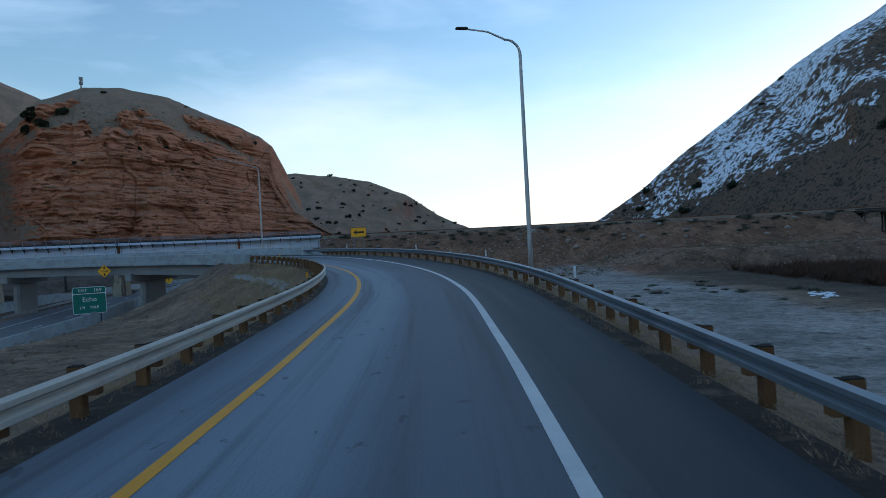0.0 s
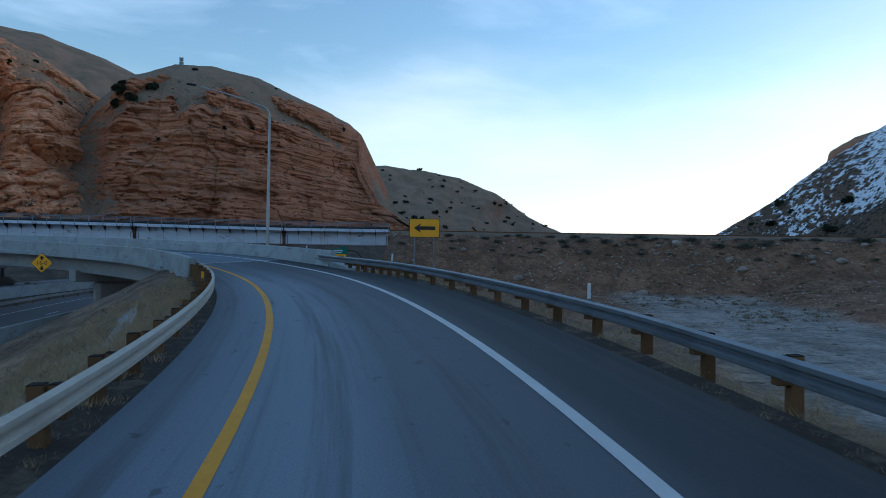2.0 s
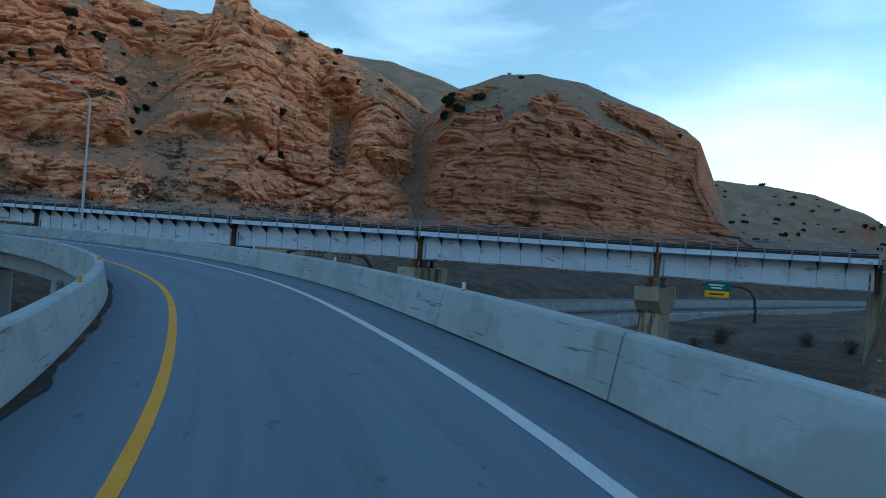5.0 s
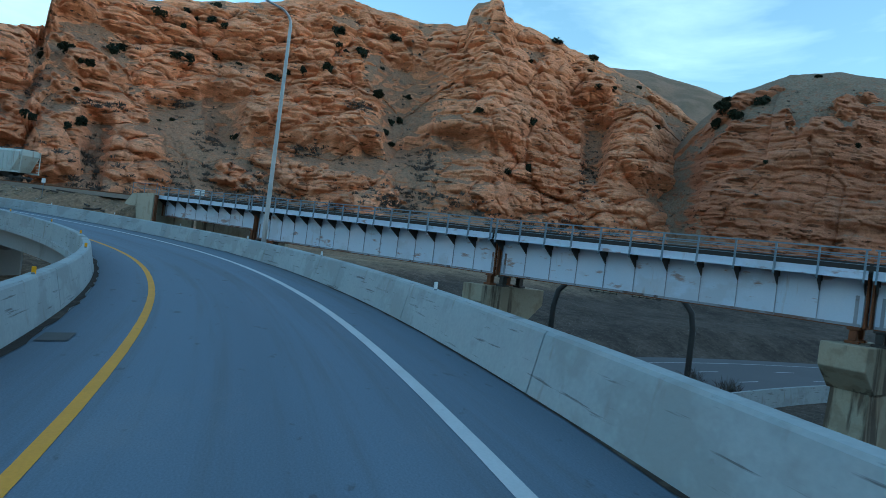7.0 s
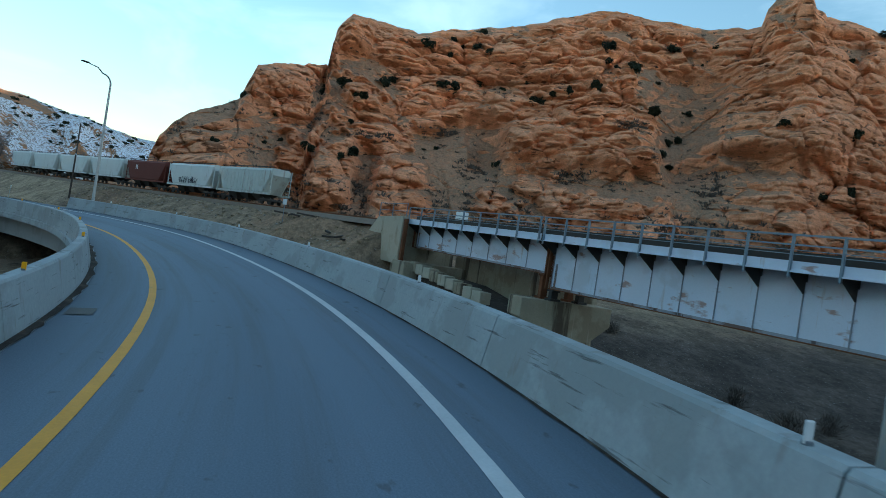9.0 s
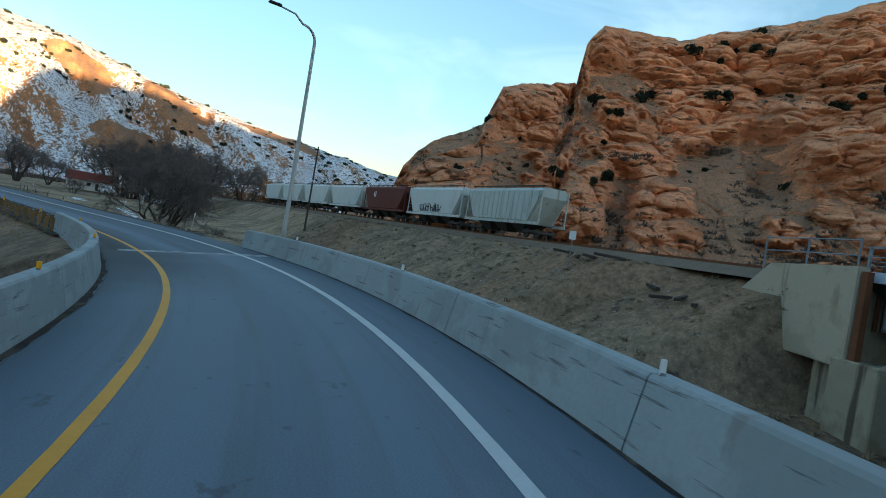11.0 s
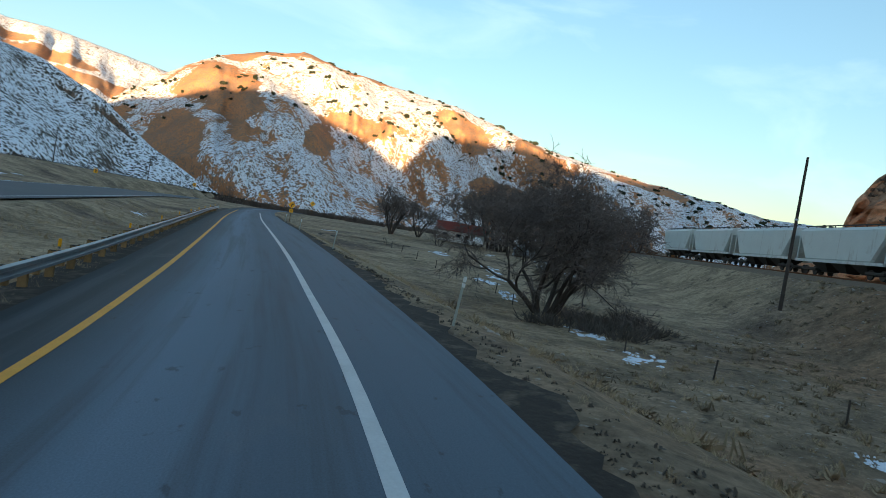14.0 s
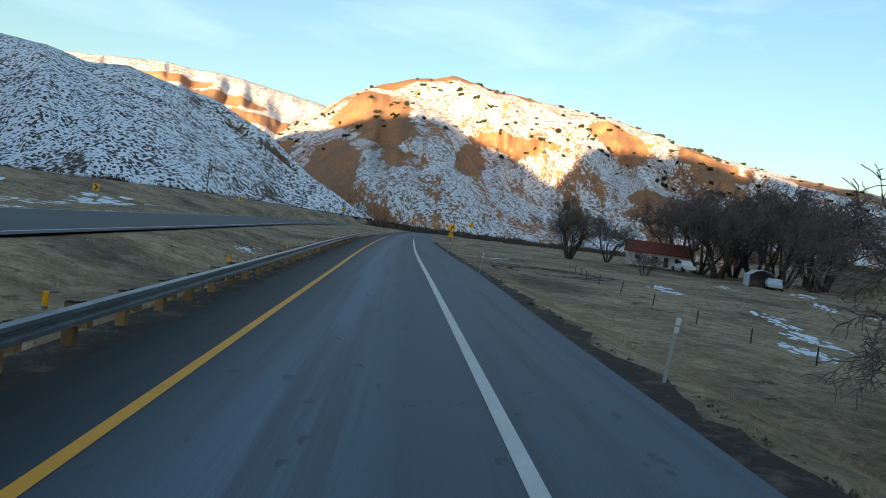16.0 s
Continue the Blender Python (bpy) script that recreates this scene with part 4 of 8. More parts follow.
def scarp(name, crest, focus, material, label, category, foot_z=4.0, slope=0.9, cols=300, rows=60, lumps=(), spurs=(), blocks=(), layers=0.0, dip=0.0, ragged=0.0, ragged_size=26.0, seed=0,
          back=160.0, back_drop=0.25, talus=0.0, brow=0.9, grassy=0.0, cap=0.0, bare=(), even=31, forms=(), beds=(), cracks=1.4):
    """A hillside that faces a focus: a crest line and a face that falls towards the focus. lumps: (size, amount) of rounded relief; spurs: (size, amount, lean) of
    ridges that run down the face; blocks: (width, height, amount) of rounded rock masses with gullies between; layers: depth of the bedding; talus: the part of the
    height that is a gentle apron; bare: (arc, part of height, half arc, half height, lean) of places without snow; forms: (arc, half width, part of height from, to, amount) of
    buttresses (amount above 0) and gullies; beds: (thickness, depth) of rounded ledges with recesses between them."""
    c = np.array(crest, float)
    k = np.r_[0, np.cumsum(np.hypot(*np.diff(c[:, :2], axis=0).T))]
    arc = np.linspace(0, k[-1], cols)
    px, py, pz = (np.interp(arc, k, c[:, i]) for i in range(3))
    w = np.ones(even) / even
    px, py = (np.convolve(np.pad(q, even // 2, mode="edge"), w, "valid") for q in (px, py))
    pz = pz + ragged * value_noise(arc, arc * 0, ragged_size, seed + 1, 5, 0.6)
    fx, fy = focus[0] - px, focus[1] - py
    n = np.hypot(fx, fy)
    fx, fy = fx / n, fy / n
    v = np.linspace(0, 1, rows)
    A, V = np.meshgrid(arc, v)
    h = np.maximum(pz - foot_z, 1.0)
    Z = foot_z - 2.0 + V * (h + 2.0)
    if layers:                                   # steps of the crest fade out down the face
        k3 = np.hanning(2 * (cols // 16) + 3)
        even_h = np.convolve(np.pad(h, len(k3) // 2, mode="edge"), k3 / k3.sum(), "valid")
        t = np.clip((V - 0.55) / 0.45, 0, 1)
        Z = foot_z - 2.0 + V * (even_h + 2.0) + (h - even_h) * t * t * (3 - 2 * t)
        Z = np.maximum.accumulate(Z, axis=0)
    rec = np.ones_like(A) + 0.5 * value_noise(A, Z, 30, seed + 2, 3)
    apron = talus * (1 + 0.6 * value_noise(A, A * 0, 45, seed + 12, 3))
    if talus:
        rec = rec + 1.6 * np.clip((apron - V) / max(talus, 1e-3), 0, 1) ** 0.8
    rec = rec + brow * np.clip((V - 0.8) / 0.2, 0, 1) ** 2
    rocky = np.ones_like(A)
    if layers:                                   # rock masses stand proud of grassy slopes
        field = value_noise(A + 0.5 * Z, Z * 1.3, 30, seed + 4, 5, 0.65) + 0.4 * value_noise(A, Z, 95, seed + 5, 2) + 0.18 - grassy
        field = field + 0.5 * np.clip((V - 0.82) * 5, 0, 1) * (0.5 - grassy) - 1.2 * np.clip((apron * 0.8 - V) * 5, 0, 1)
        if cap:                                  # grass on top, with a broken upper ledge
            field = field - 1.5 * np.clip((V - cap) * 8, 0, 1) + 1.3 * np.exp(-((V - cap - 0.15) / 0.07) ** 2) * np.clip(2.5 * value_noise(A, A * 0, 90, seed + 6, 2) + 0.8, 0, 1)
        t = np.clip(field / 0.2 + 0.5, 0, 1)
        rocky = t * t * (3 - 2 * t)
    push = np.zeros_like(A)
    for q, (a0, half, lo, hi, amount) in enumerate(forms):
        wob = A + 0.25 * half * value_noise(A, Z * 1.6, max(9, half * 0.8), seed + 130 + q, 3, 0.5)
        vw = V + 0.05 * value_noise(A, Z, 16, seed + 160 + q, 3)
        rise = np.clip((vw - lo) / (hi - lo), 0, 1)
        reach = half * (1.25 - 0.5 * rise) if amount > 0 else half * (0.7 + 0.6 * rise)
        side = np.clip(1 - ((wob - a0) / reach) ** 2, 0, 1) ** 0.8
        tall = np.clip((vw - lo) / 0.12, 0, 1) * np.clip((hi - vw) / 0.07, 0, 1)
        tall = tall * tall * (3 - 2 * tall)
        push = push + amount * side * tall * (1.15 - 0.6 * rise)
        if layers:
            t = side * tall
            rocky = np.clip(rocky + (0.9 * t if amount > 0 else -1.1 * t), 0, 1)
    if layers:                                   # rock stands steep, grass lies back
        rec = rec * (1.75 - 1.25 * rocky)
    cum = np.cumsum(rec, axis=0)
    g = 1 - (cum - cum[0]) / (cum[-1] - cum[0])
    if layers:                                   # neighbours along the face keep together
        k2 = np.hanning(2 * (cols // 16) + 3)
        k2 = k2 / k2.sum()
        pad = len(k2) // 2
        g = np.stack([np.convolve(np.pad(row, pad, mode="edge"), k2, "valid") for row in g])
    kernel = np.ones(2 * (cols // 24) + 1)
    far = np.convolve(np.pad(h, cols // 24, mode="edge"), kernel / kernel.sum(), "valid")
    run = (far / slope)[None, :] * g
    run = run + push * np.clip(h / 25, 0.1, 1)
    ends = np.clip(V * 6, 0, 1) * np.clip((1 - V) * 5, 0.05, 1) * np.clip(h / 30, 0.05, 1)
    for q, (size, amount) in enumerate(lumps):
        run = run + amount * value_noise(A + 7 * q, Z * 1.1, size, seed + 30 + q, 4, 0.5) * ends
    for q, (size, amount, lean) in enumerate(spurs):
        r = 1 - np.abs(value_noise(A + lean * (pz[None, :] - Z), Z * 0.22, size, seed + 50 + q, 3, 0.5)) * 3.0
        run = run + amount * np.clip(r, -0.6, 1) * ends
    low = np.clip(h / 20, 0, 1) * np.clip((1 - V) * 14, 0.15, 1)
    bed = Z + dip * A + 2.0 * value_noise(A, Z, 60, seed + 70, 2)
    for q, (wide, high, amount) in enumerate(blocks):
        wa = A + 0.35 * wide * value_noise(A, Z, wide * 0.8, seed + 21 + q, 3)
        wz = bed + 0.25 * high * value_noise(A, Z, wide * 0.8, seed + 26 + q, 3)
        f1, f2, num = cells(wa, wz, wide, high, seed + 15 + q)
        gully = np.clip((f2 - f1) / 0.5, 0, 1)
        gully = 1 - (1 - gully) ** 2
        form = 0.75 * gully + 0.55 * (1 - f1) + 0.9 * (num - 0.5)
        run = run + amount * (form - 0.8) * (0.3 + 0.7 * rocky) * low
    for q, (thick, depth) in enumerate(beds):
        ph = bed / thick + 0.28 * value_noise(A, Z, 26 + thick, seed + 140 + q, 3)
        no = np.floor(ph)
        fr = ph - no
        strong = np.clip(0.6 + 1.0 * value_noise(A / (thick * 9), no * 3.7, 1.0, seed + 145 + q, 2), 0.1, 1.2)
        skew = fr ** 0.75
        run = run + depth * strong * (np.sqrt(np.clip(1 - (2 * skew - 1) ** 4, 0, 1)) - 0.7) * (0.04 + 0.96 * rocky) * low
    if layers:
        run = run + 4.5 * (rocky - 0.5) * low
        for size, stretch, depth, hard in ((9.0, 0.07, 1.0, 4.0), (3.6, 0.10, 0.62, 4.5), (1.7, 0.13, 0.34, 4.0)):
            e = value_noise(A * stretch + 0.12 * value_noise(A, Z, 6, seed + 7, 2), bed, size, seed + int(size * 10), 2, 0.5)
            run = run + layers * depth * np.tanh(hard * e) * rocky * low
        groove = np.exp(-(value_noise(A * 0.05, bed, 6.0, seed + 91, 2) / 0.045) ** 2) * np.clip(3 * value_noise(A, bed * 3, 30, seed + 92, 3) + 0.4, 0, 1)
        run = run - 1.1 * layers * groove * rocky * low
        for size, stretch, depth in ((2.8, 0.20, 2.6), (1.6, 0.22, 1.4)):       # short hollows along the bedding
            e = value_noise(A * stretch, bed + 0.3 * value_noise(A, Z, 7, seed + 98, 2), size, seed + 97 + int(size), 2, 0.5)
            run = run - depth * np.clip((e - 0.17) * 7, 0, 1) * np.clip(2.5 * value_noise(A, Z, 22, seed + 99, 3) + 0.7, 0, 1) * rocky * low
        crack = np.abs(value_noise(A + 2 * value_noise(A, Z, 8, seed + 94, 2), Z * 0.12, 11, seed + 93, 2))
        run = run - cracks * np.exp(-(crack / 0.035) ** 2) * np.clip(3 * value_noise(A, Z, 26, seed + 95, 2), 0, 1) * rocky * low
    X, Y = px + fx * run, py + fy * run
    Zs = Z + 0.25 * value_noise(A, Z, 6.0, seed + 23, 3, 0.6) * np.clip((1 - V) * 20, 0, 1)
    clear = np.zeros_like(A)
    for q, (a0, v0, da, dv, lean) in enumerate(bare):
        d = np.hypot((A - a0 - lean * (V - v0)) / da, (V - v0) / dv) + 0.75 * value_noise(A + 0.6 * Z, Z * 2.2, 60, seed + 110 + q, 6, 0.68)
        clear = np.maximum(clear, np.clip((1.0 - d) / 0.22 + 0.5, 0, 1))
    for d in (0.06, 0.2, 0.5, 1.0):
        X, Y = np.vstack([X, px - fx * back * d]), np.vstack([Y, py - fy * back * d])
        Zs = np.vstack([Zs, np.maximum(pz - back * d * back_drop, -6)])
    R = X.shape[0]
    co = np.stack([X, Y, Zs], -1).reshape(-1, 3)
    i = np.arange((R - 1) * (cols - 1))
    r, q = i // (cols - 1), i % (cols - 1)
    quads = np.stack([r * cols + q, (r + 1) * cols + q, (r + 1) * cols + q + 1, r * cols + q + 1], -1)
    me = bpy.data.meshes.new(name)
    me.vertices.add(len(co))
    me.vertices.foreach_set("co", co.ravel())
    me.loops.add(quads.size)
    me.loops.foreach_set("vertex_index", quads.ravel())
    me.polygons.add(len(quads))
    me.polygons.foreach_set("loop_start", np.arange(0, quads.size, 4))
    me.polygons.foreach_set("use_smooth", np.ones(len(quads), bool))
    me.update()
    for title, values, top in (("height_part", V, 1.0), ("fall_line", A + 1.1 * (pz[None, :] - Z), 0.0), ("rocky", rocky, 0.0), ("clear", clear, 0.0)):
        at = me.attributes.new(title, "FLOAT", "POINT")
        at.data.foreach_set("value", np.vstack([values] + [np.full((1, cols), top)] * 4).ravel().astype(np.float32))
    me.materials.append(material)
    return tagged(new(name, me), label, category, kind="structure"), (X, Y, Zs, np.vstack([rocky] + [np.zeros((1, cols))] * 4))


MID = (-60, 70)
CLIFF_CREST = [(-280, 40, 8), (-297, 50, 15), (-303, 50, 26), (-312, 56, 35), (-322, 72, 46), (-330, 74, 61), (-349, 97, 70), (-364, 99, 74), (-367, 101, 91), (-373, 107, 99), (-381, 138, 101), (-386, 176, 114),
               (-379, 222, 130), (-361, 268, 128), (-345, 290, 127), (-343.6, 291, 135), (-341, 292.5, 139.5), (-333, 297.8, 141), (-329, 300.6, 138), (-327.6, 303, 131), (-326, 318, 130), (-324, 334, 128), (-321, 365, 124), (-310, 392, 118), (-300, 415, 108), (-290, 440, 95)]
CLIFF_FORMS = ((122, 14, 0.75, 1.08, 8.5), (72, 15, 0.70, 1.08, 6.8), (42, 30, 0.05, 0.80, 10.2), (122, 15, 0.03, 0.38, 13.6), (153, 17, 0.03, 0.36, 13.6), (172, 30, 0.48, 0.80, 8.5), (238, 36, 0.27, 0.60, 17), (262, 24, 0.0, 0.26, 15.3),
               (213, 12, 0.0, 0.14, 8.5), (333, 8, 0.84, 1.08, 8.5), (338, 44, 0.34, 0.84, 20.4), (350, 54, 0.08, 0.40, 11.9), (372, 13, 0.62, 0.97, 8.5), (437, 28, 0.36, 0.84, 20.4), (430, 50, 0.03, 0.36, 10.2), (404, 14, 0.66, 0.97, 6.8),
               (404, 9, 0.30, 0.70, -13.6), (287, 15, 0.26, 0.78, -15.3), (194, 10, 0.22, 0.55, -11.9), (138, 6, 0.03, 0.36, -6.8), (102, 15, 0.42, 0.66, -8.5), (472, 10, 0.1, 0.9, -13.6))
_, CLIFF_GRID = scarp("cliff", CLIFF_CREST, (-40, 90), CLIFF, "red sandstone cliff with ledges and buttresses", "cliff", foot_z=7, slope=0.95, cols=980, rows=400,
                          lumps=((90, 6), (34, 6)), blocks=((36, 17, 6.0), (17, 9, 3.8), (8, 4.5, 1.5)), layers=0.5, dip=-0.06, ragged=3.5, ragged_size=22, seed=11, talus=0.16, grassy=0.24, forms=CLIFF_FORMS,
                          beds=((11.5, 2.6), (5.2, 1.5), (2.3, 0.35)), cracks=0.6)
DOME_CREST = [(-303.4, 372.4, 40), (-281.4, 384.4, 65), (-267.4, 396.4, 91), (-258.4, 411.4, 108), (-242.4, 434.4, 121), (-226.4, 454.4, 125), (-203.4, 476.4, 123), (-189.4, 487.4, 117), (-168.4, 511.4, 108), (-151, 525.4, 100), (-141, 528.4, 91), (-138.5, 528.6, 70), (-123.4, 526.4, 40), (-95.4, 520.4, 20), (-73.4, 515.4, 8)]
DOME_FORMS = ((76, 26, 0.0, 0.60, 8), (120, 34, 0.0, 0.66, 9), (172, 40, 0.0, 0.60, 8), (200, 26, 0.78, 1.0, 5), (36, 12, 0.1, 0.95, -9), (228, 14, 0.6, 1.05, 4), (160, 30, 0.66, 0.80, -3))
_, DOME_GRID = scarp("cliff_dome", DOME_CREST, (-90, 150), BLUFF, "rounded red sandstone bluff with bedded ledges", "cliff", foot_z=8, slope=1.05, cols=600, rows=320,
                        lumps=((70, 6), (25, 3)), blocks=((75, 60, 5), (30, 14, 2.2), (11, 5, 0.8)), layers=1.3, dip=0.02, ragged=1.5, seed=31, talus=0.12, back=220, back_drop=0.1, brow=3.0, grassy=-0.16, cap=0.70, forms=DOME_FORMS,
                        beds=((11.0, 1.6), (4.6, 2.2), (2.0, 0.8)), cracks=0.3)
scarp("hill_grey", [(-563.4, 440.4, 178), (-533.4, 465.4, 184), (-488.4, 516.4, 190), (-443.4, 558.4, 187), (-397.4, 583.4, 171), (-376.4, 597.4, 160), (-340.4, 619.4, 140), (-281.4, 650.4, 117)], MID, BROWN_HILL,
      "smooth grey-brown grassy hill behind the cliffs", "hill", foot_z=10, slope=0.55, cols=160, rows=50, lumps=((90, 14), (30, 3)), ragged=1.0, seed=41)
_, FAR_GRID = scarp("hill_far", [(-423.4, 880.4, 70), (-328.4, 911.4, 98), (-268.4, 930.4, 114), (-220.4, 943.4, 121), (-161.4, 954.4, 114), (-114.4, 960.4, 105), (-61.4, 964.4, 84), (-13.4, 945.4, 50), (7.6, 924.4, 35), (35.6, 913.4, 23), (97.6, 907.4, 12), (176.6, 900.4, 6)], MID, BROWN_HILL,
                 "distant brown hill dotted with dark junipers", "hill", foot_z=6, slope=0.45, cols=220, rows=60, lumps=((110, 24), (40, 6)), spurs=((120, 26, 0.3), (45, 7, -0.2)), ragged=3, ragged_size=40, seed=51)
_, SNOW_GRID = scarp("hill_snowy", [(13.6, 330.4, 5), (45.6, 347.4, 8), (77.6, 361.4, 12), (103.6, 365.4, 27), (126.6, 362.4, 46), (155.6, 356.4, 66), (183.6, 348.4, 88), (222.6, 330.4, 113), (286.6, 290.4, 160), (351.6, 205.4, 194), (390.6, 69.4, 185), (382.6, -103.6, 165), (318.6, -269.6, 120)], (40, 40), SNOW_HILL,
                  "steep brown hillside streaked with old snow", "hill", foot_z=2, slope=0.62, cols=420, rows=90, lumps=((70, 9), (20, 2.5)), spurs=((55, 5, 0.5),), ragged=1.6, ragged_size=14, seed=61, bare=((310, 0.0, 240, 0.60, 0),))
mountain, MTN_GRID = scarp("mountain", [(-1100, 140, 60), (-1140, -38, 93), (-1169, -170, 101), (-1190, -279, 125), (-1174, -377, 143), (-1137, -476, 166), (-1105, -569, 190), (-1046, -650, 225), (-984, -721, 239), (-908, -795, 252), (-838, -852, 271),
                   (-781, -893, 256), (-726, -927, 233), (-688, -955, 205), (-640, -985, 165), (-580, -1000, 122), (-520, -1000, 80), (-450, -990, 40), (-400, -980, 12)], (-150, 40), MOUNTAIN,
                 "snow-patched mountain whose top catches orange sunlight", "mountain", foot_z=4, slope=0.48, cols=640, rows=150, lumps=((260, 60), (90, 24), (30, 9), (12, 3)), spurs=((380, 80, 1.5), (140, 26, 1.2)), ragged=6, ragged_size=90, seed=71, back=500,
                 bare=((1240, 0.62, 52, 0.30, 150), (1300, 0.30, 40, 0.22, 60), (1385, 0.30, 70, 0.07, 0), (1000, 0.52, 80, 0.07, -200), (1070, 0.33, 28, 0.12, 0), (820, 0.68, 42, 0.13, 100), (675, 0.70, 55, 0.18, 150), (1200, 0.96, 50, 0.06, 0),
                       (1055, 0.95, 110, 0.06, 0), (500, 0.88, 70, 0.1, 0), (700, 0.3, 90, 0.1, 0), (1480, 0.5, 90, 0.3, 0)), even=41)
scarp("mountain_ridge", [(-980, -1090, 180), (-880, -1120, 205), (-780, -1135, 216), (-690, -1150, 228), (-590, -1180, 239), (-472, -1244, 246), (-334, -1271, 231), (-150, -1290, 210), (50, -1290, 190)], (-150, 40), MOUNTAIN,
      "snowy ridge with brown stripes behind the mountain", "mountain", foot_z=4, slope=0.45, cols=300, rows=90, lumps=((260, 40), (90, 16), (30, 6)), spurs=((260, 40, 1.2), (110, 16, 1.0)), ragged=4, ragged_size=90, seed=73, back=500,
      bare=((420, 0.72, 70, 0.05, 400), (520, 0.82, 70, 0.04, 400), (600, 0.6, 110, 0.06, 400), (330, 0.6, 80, 0.05, 400), (480, 0.45, 120, 0.08, 300), (700, 0.75, 80, 0.05, 300)), even=41)
scarp("hill_left", [(-440, -380, 5), (-417, -401, 14), (-385, -418, 33), (-356, -442, 61), (-320, -465, 82), (-290, -484, 91), (-264, -500, 99), (-236, -515, 96), (-216, -537, 105), (-185, -550, 108), (-115, -549, 122), (-2, -530, 133), (143, -470, 111), (375, -323, 85), (360, -260, 70)], (-150, 0), LEFT_HILL,
                  "snow-dusted sagebrush hillside beyond the highway", "hill", foot_z=4, slope=0.42, cols=420, rows=90, lumps=((140, 22), (40, 5)), spurs=((150, 26, 0.6), (50, 7, 0.4)), ragged=2.0, ragged_size=60, seed=81)
# unseen hill, added to keep the low sun off the cliffs and lower slopes
scarp("hill_beyond", [(316.6, 380.4, 150), (348.6, 425.4, 172), (386.6, 490.4, 198), (426.6, 560.4, 196), (476.6, 700.4, 205), (516.6, 830.4, 192), (556.6, 980.4, 187), (586.6, 1150.4, 222), (616.6, 1430.4, 240), (656.6, 1650.4, 240), (696.6, 1800.4, 150)], (0, 300), BROWN_HILL,
      "unseen brown hill added to shade the cliffs and lower slopes", "hill", foot_z=2, slope=2.2, cols=80, rows=24, lumps=((90, 12),), ragged=2, seed=101, back=420, back_drop=0.4)

# ---- guard rails ----
W_BEAM = [(0.0, 0.69), (0.075, 0.66), (0.075, 0.60), (0.0, 0.555), (0.0, 0.53), (0.075, 0.485), (0.075, 0.425), (0.0, 0.39), (-0.006, 0.39), (0.066, 0.425), (0.066, 0.485), (-0.008, 0.525), (-0.008, 0.56), (0.066, 0.60), (0.066, 0.66), (-0.006, 0.69)]
POST_STEP = 1.75


def guard_rail(name, line, s0, s1, u, side, label, bend=None, wood=WOOD, dense=None, steel=GALV, last_post=1e9):
    """A W-beam on timber posts with blockouts. side: +1 when the traffic is to its left (rail on the right), -1 otherwise."""
    ob = thing(name, label, "guardrail", Matrix.Translation(line.at((s0 + s1) / 2, u)))
    inv = Matrix.Translation(-line.at((s0 + s1) / 2, u))
    bend = bend or (lambda s: 0.0)
    prof = [(u - side * a, h - 0.06) for a, h in W_BEAM]
    if side < 0:
        prof = prof[::-1]
    rail = sweep("rail", line, s0, s1, prof, steel, None, step=0.8, label="galvanised W-beam", shape=lambda s: (bend(s), 1.0))
    rail.parent, rail.matrix_parent_inverse = ob, Matrix.Identity(4)
    rail.matrix_basis = inv
    bm = bmesh.new()
    box(bm, 0.17, 0.15, 1.20, Matrix.Translation((0, 0, -0.645)), 0.012)
    post_me = bpy.data.meshes.new("post")
    bm.to_mesh(post_me)
    bm.free()
    bm = bmesh.new()
    box(bm, 0.18, 0.15, 0.36, Matrix.Translation((0, 0, 0.235)), 0.012)
    block_me = bpy.data.meshes.new("blockout")
    bm.to_mesh(block_me)
    bm.free()
    for me in (post_me, block_me):
        me.materials.append(wood)
        me.materials.append(END_GRAIN)
        for p in me.polygons:
            p.material_index = 1 if p.normal.z > 0.5 else 0
    s, rng = s0 + 0.3, random.Random(int(abs(s0 * 10)))
    while s < min(s1, last_post):
        tilt = Matrix.Rotation(radians(rng.uniform(-2, 2)), 4, "X") @ Matrix.Rotation(radians(rng.uniform(-2, 2)), 4, "Y")
        shared("post", post_me, ob, inv @ line.stand(s, u + bend(s) + side * 0.28, rng.uniform(-0.02, 0.05)) @ tilt)
        shared("blockout", block_me, ob, inv @ line.stand(s, u + bend(s) + side * 0.095))
        s += POST_STEP * (0.5 if dense and dense[0] < s < dense[1] else 1)
    return ob


guard_rail("guardrail", RAMP, 4.0, OFF + 69.65, 4.45, 1, "galvanised guardrail on dark timber posts along the ramp shoulder", lambda s: float(np.interp(s - OFF, [45, 60, 67, 70], [0, -0.72, -1.28, -1.32])), dense=(OFF + 58.5, OFF + 66), last_post=OFF + 66.5)
guard_rail("guardrail", RAMP, 4.0, OFF + 68.0, -3.45, -1, "guardrail coloured as lit by the warm horizon, on dark timber posts beside dry grass", steel=GLOW_LIT_RAIL)
guard_rail("guardrail", RAMP, JOINT_B + 6.0, OFF + 300, -3.65, -1, "galvanised guardrail on tan timber posts above a grassy median", wood=TAN_WOOD)

# ---- concrete barriers ----
# traffic face first: one slope, top, back
BARRIER = [(0.0, 0.0), (0.01, 0.05), (0.085, 0.42), (0.165, 0.79), (0.20, 0.83), (0.40, 0.83), (0.42, 0.80), (0.44, 0.0), (0.44, -0.25), (0.0, -0.25)]


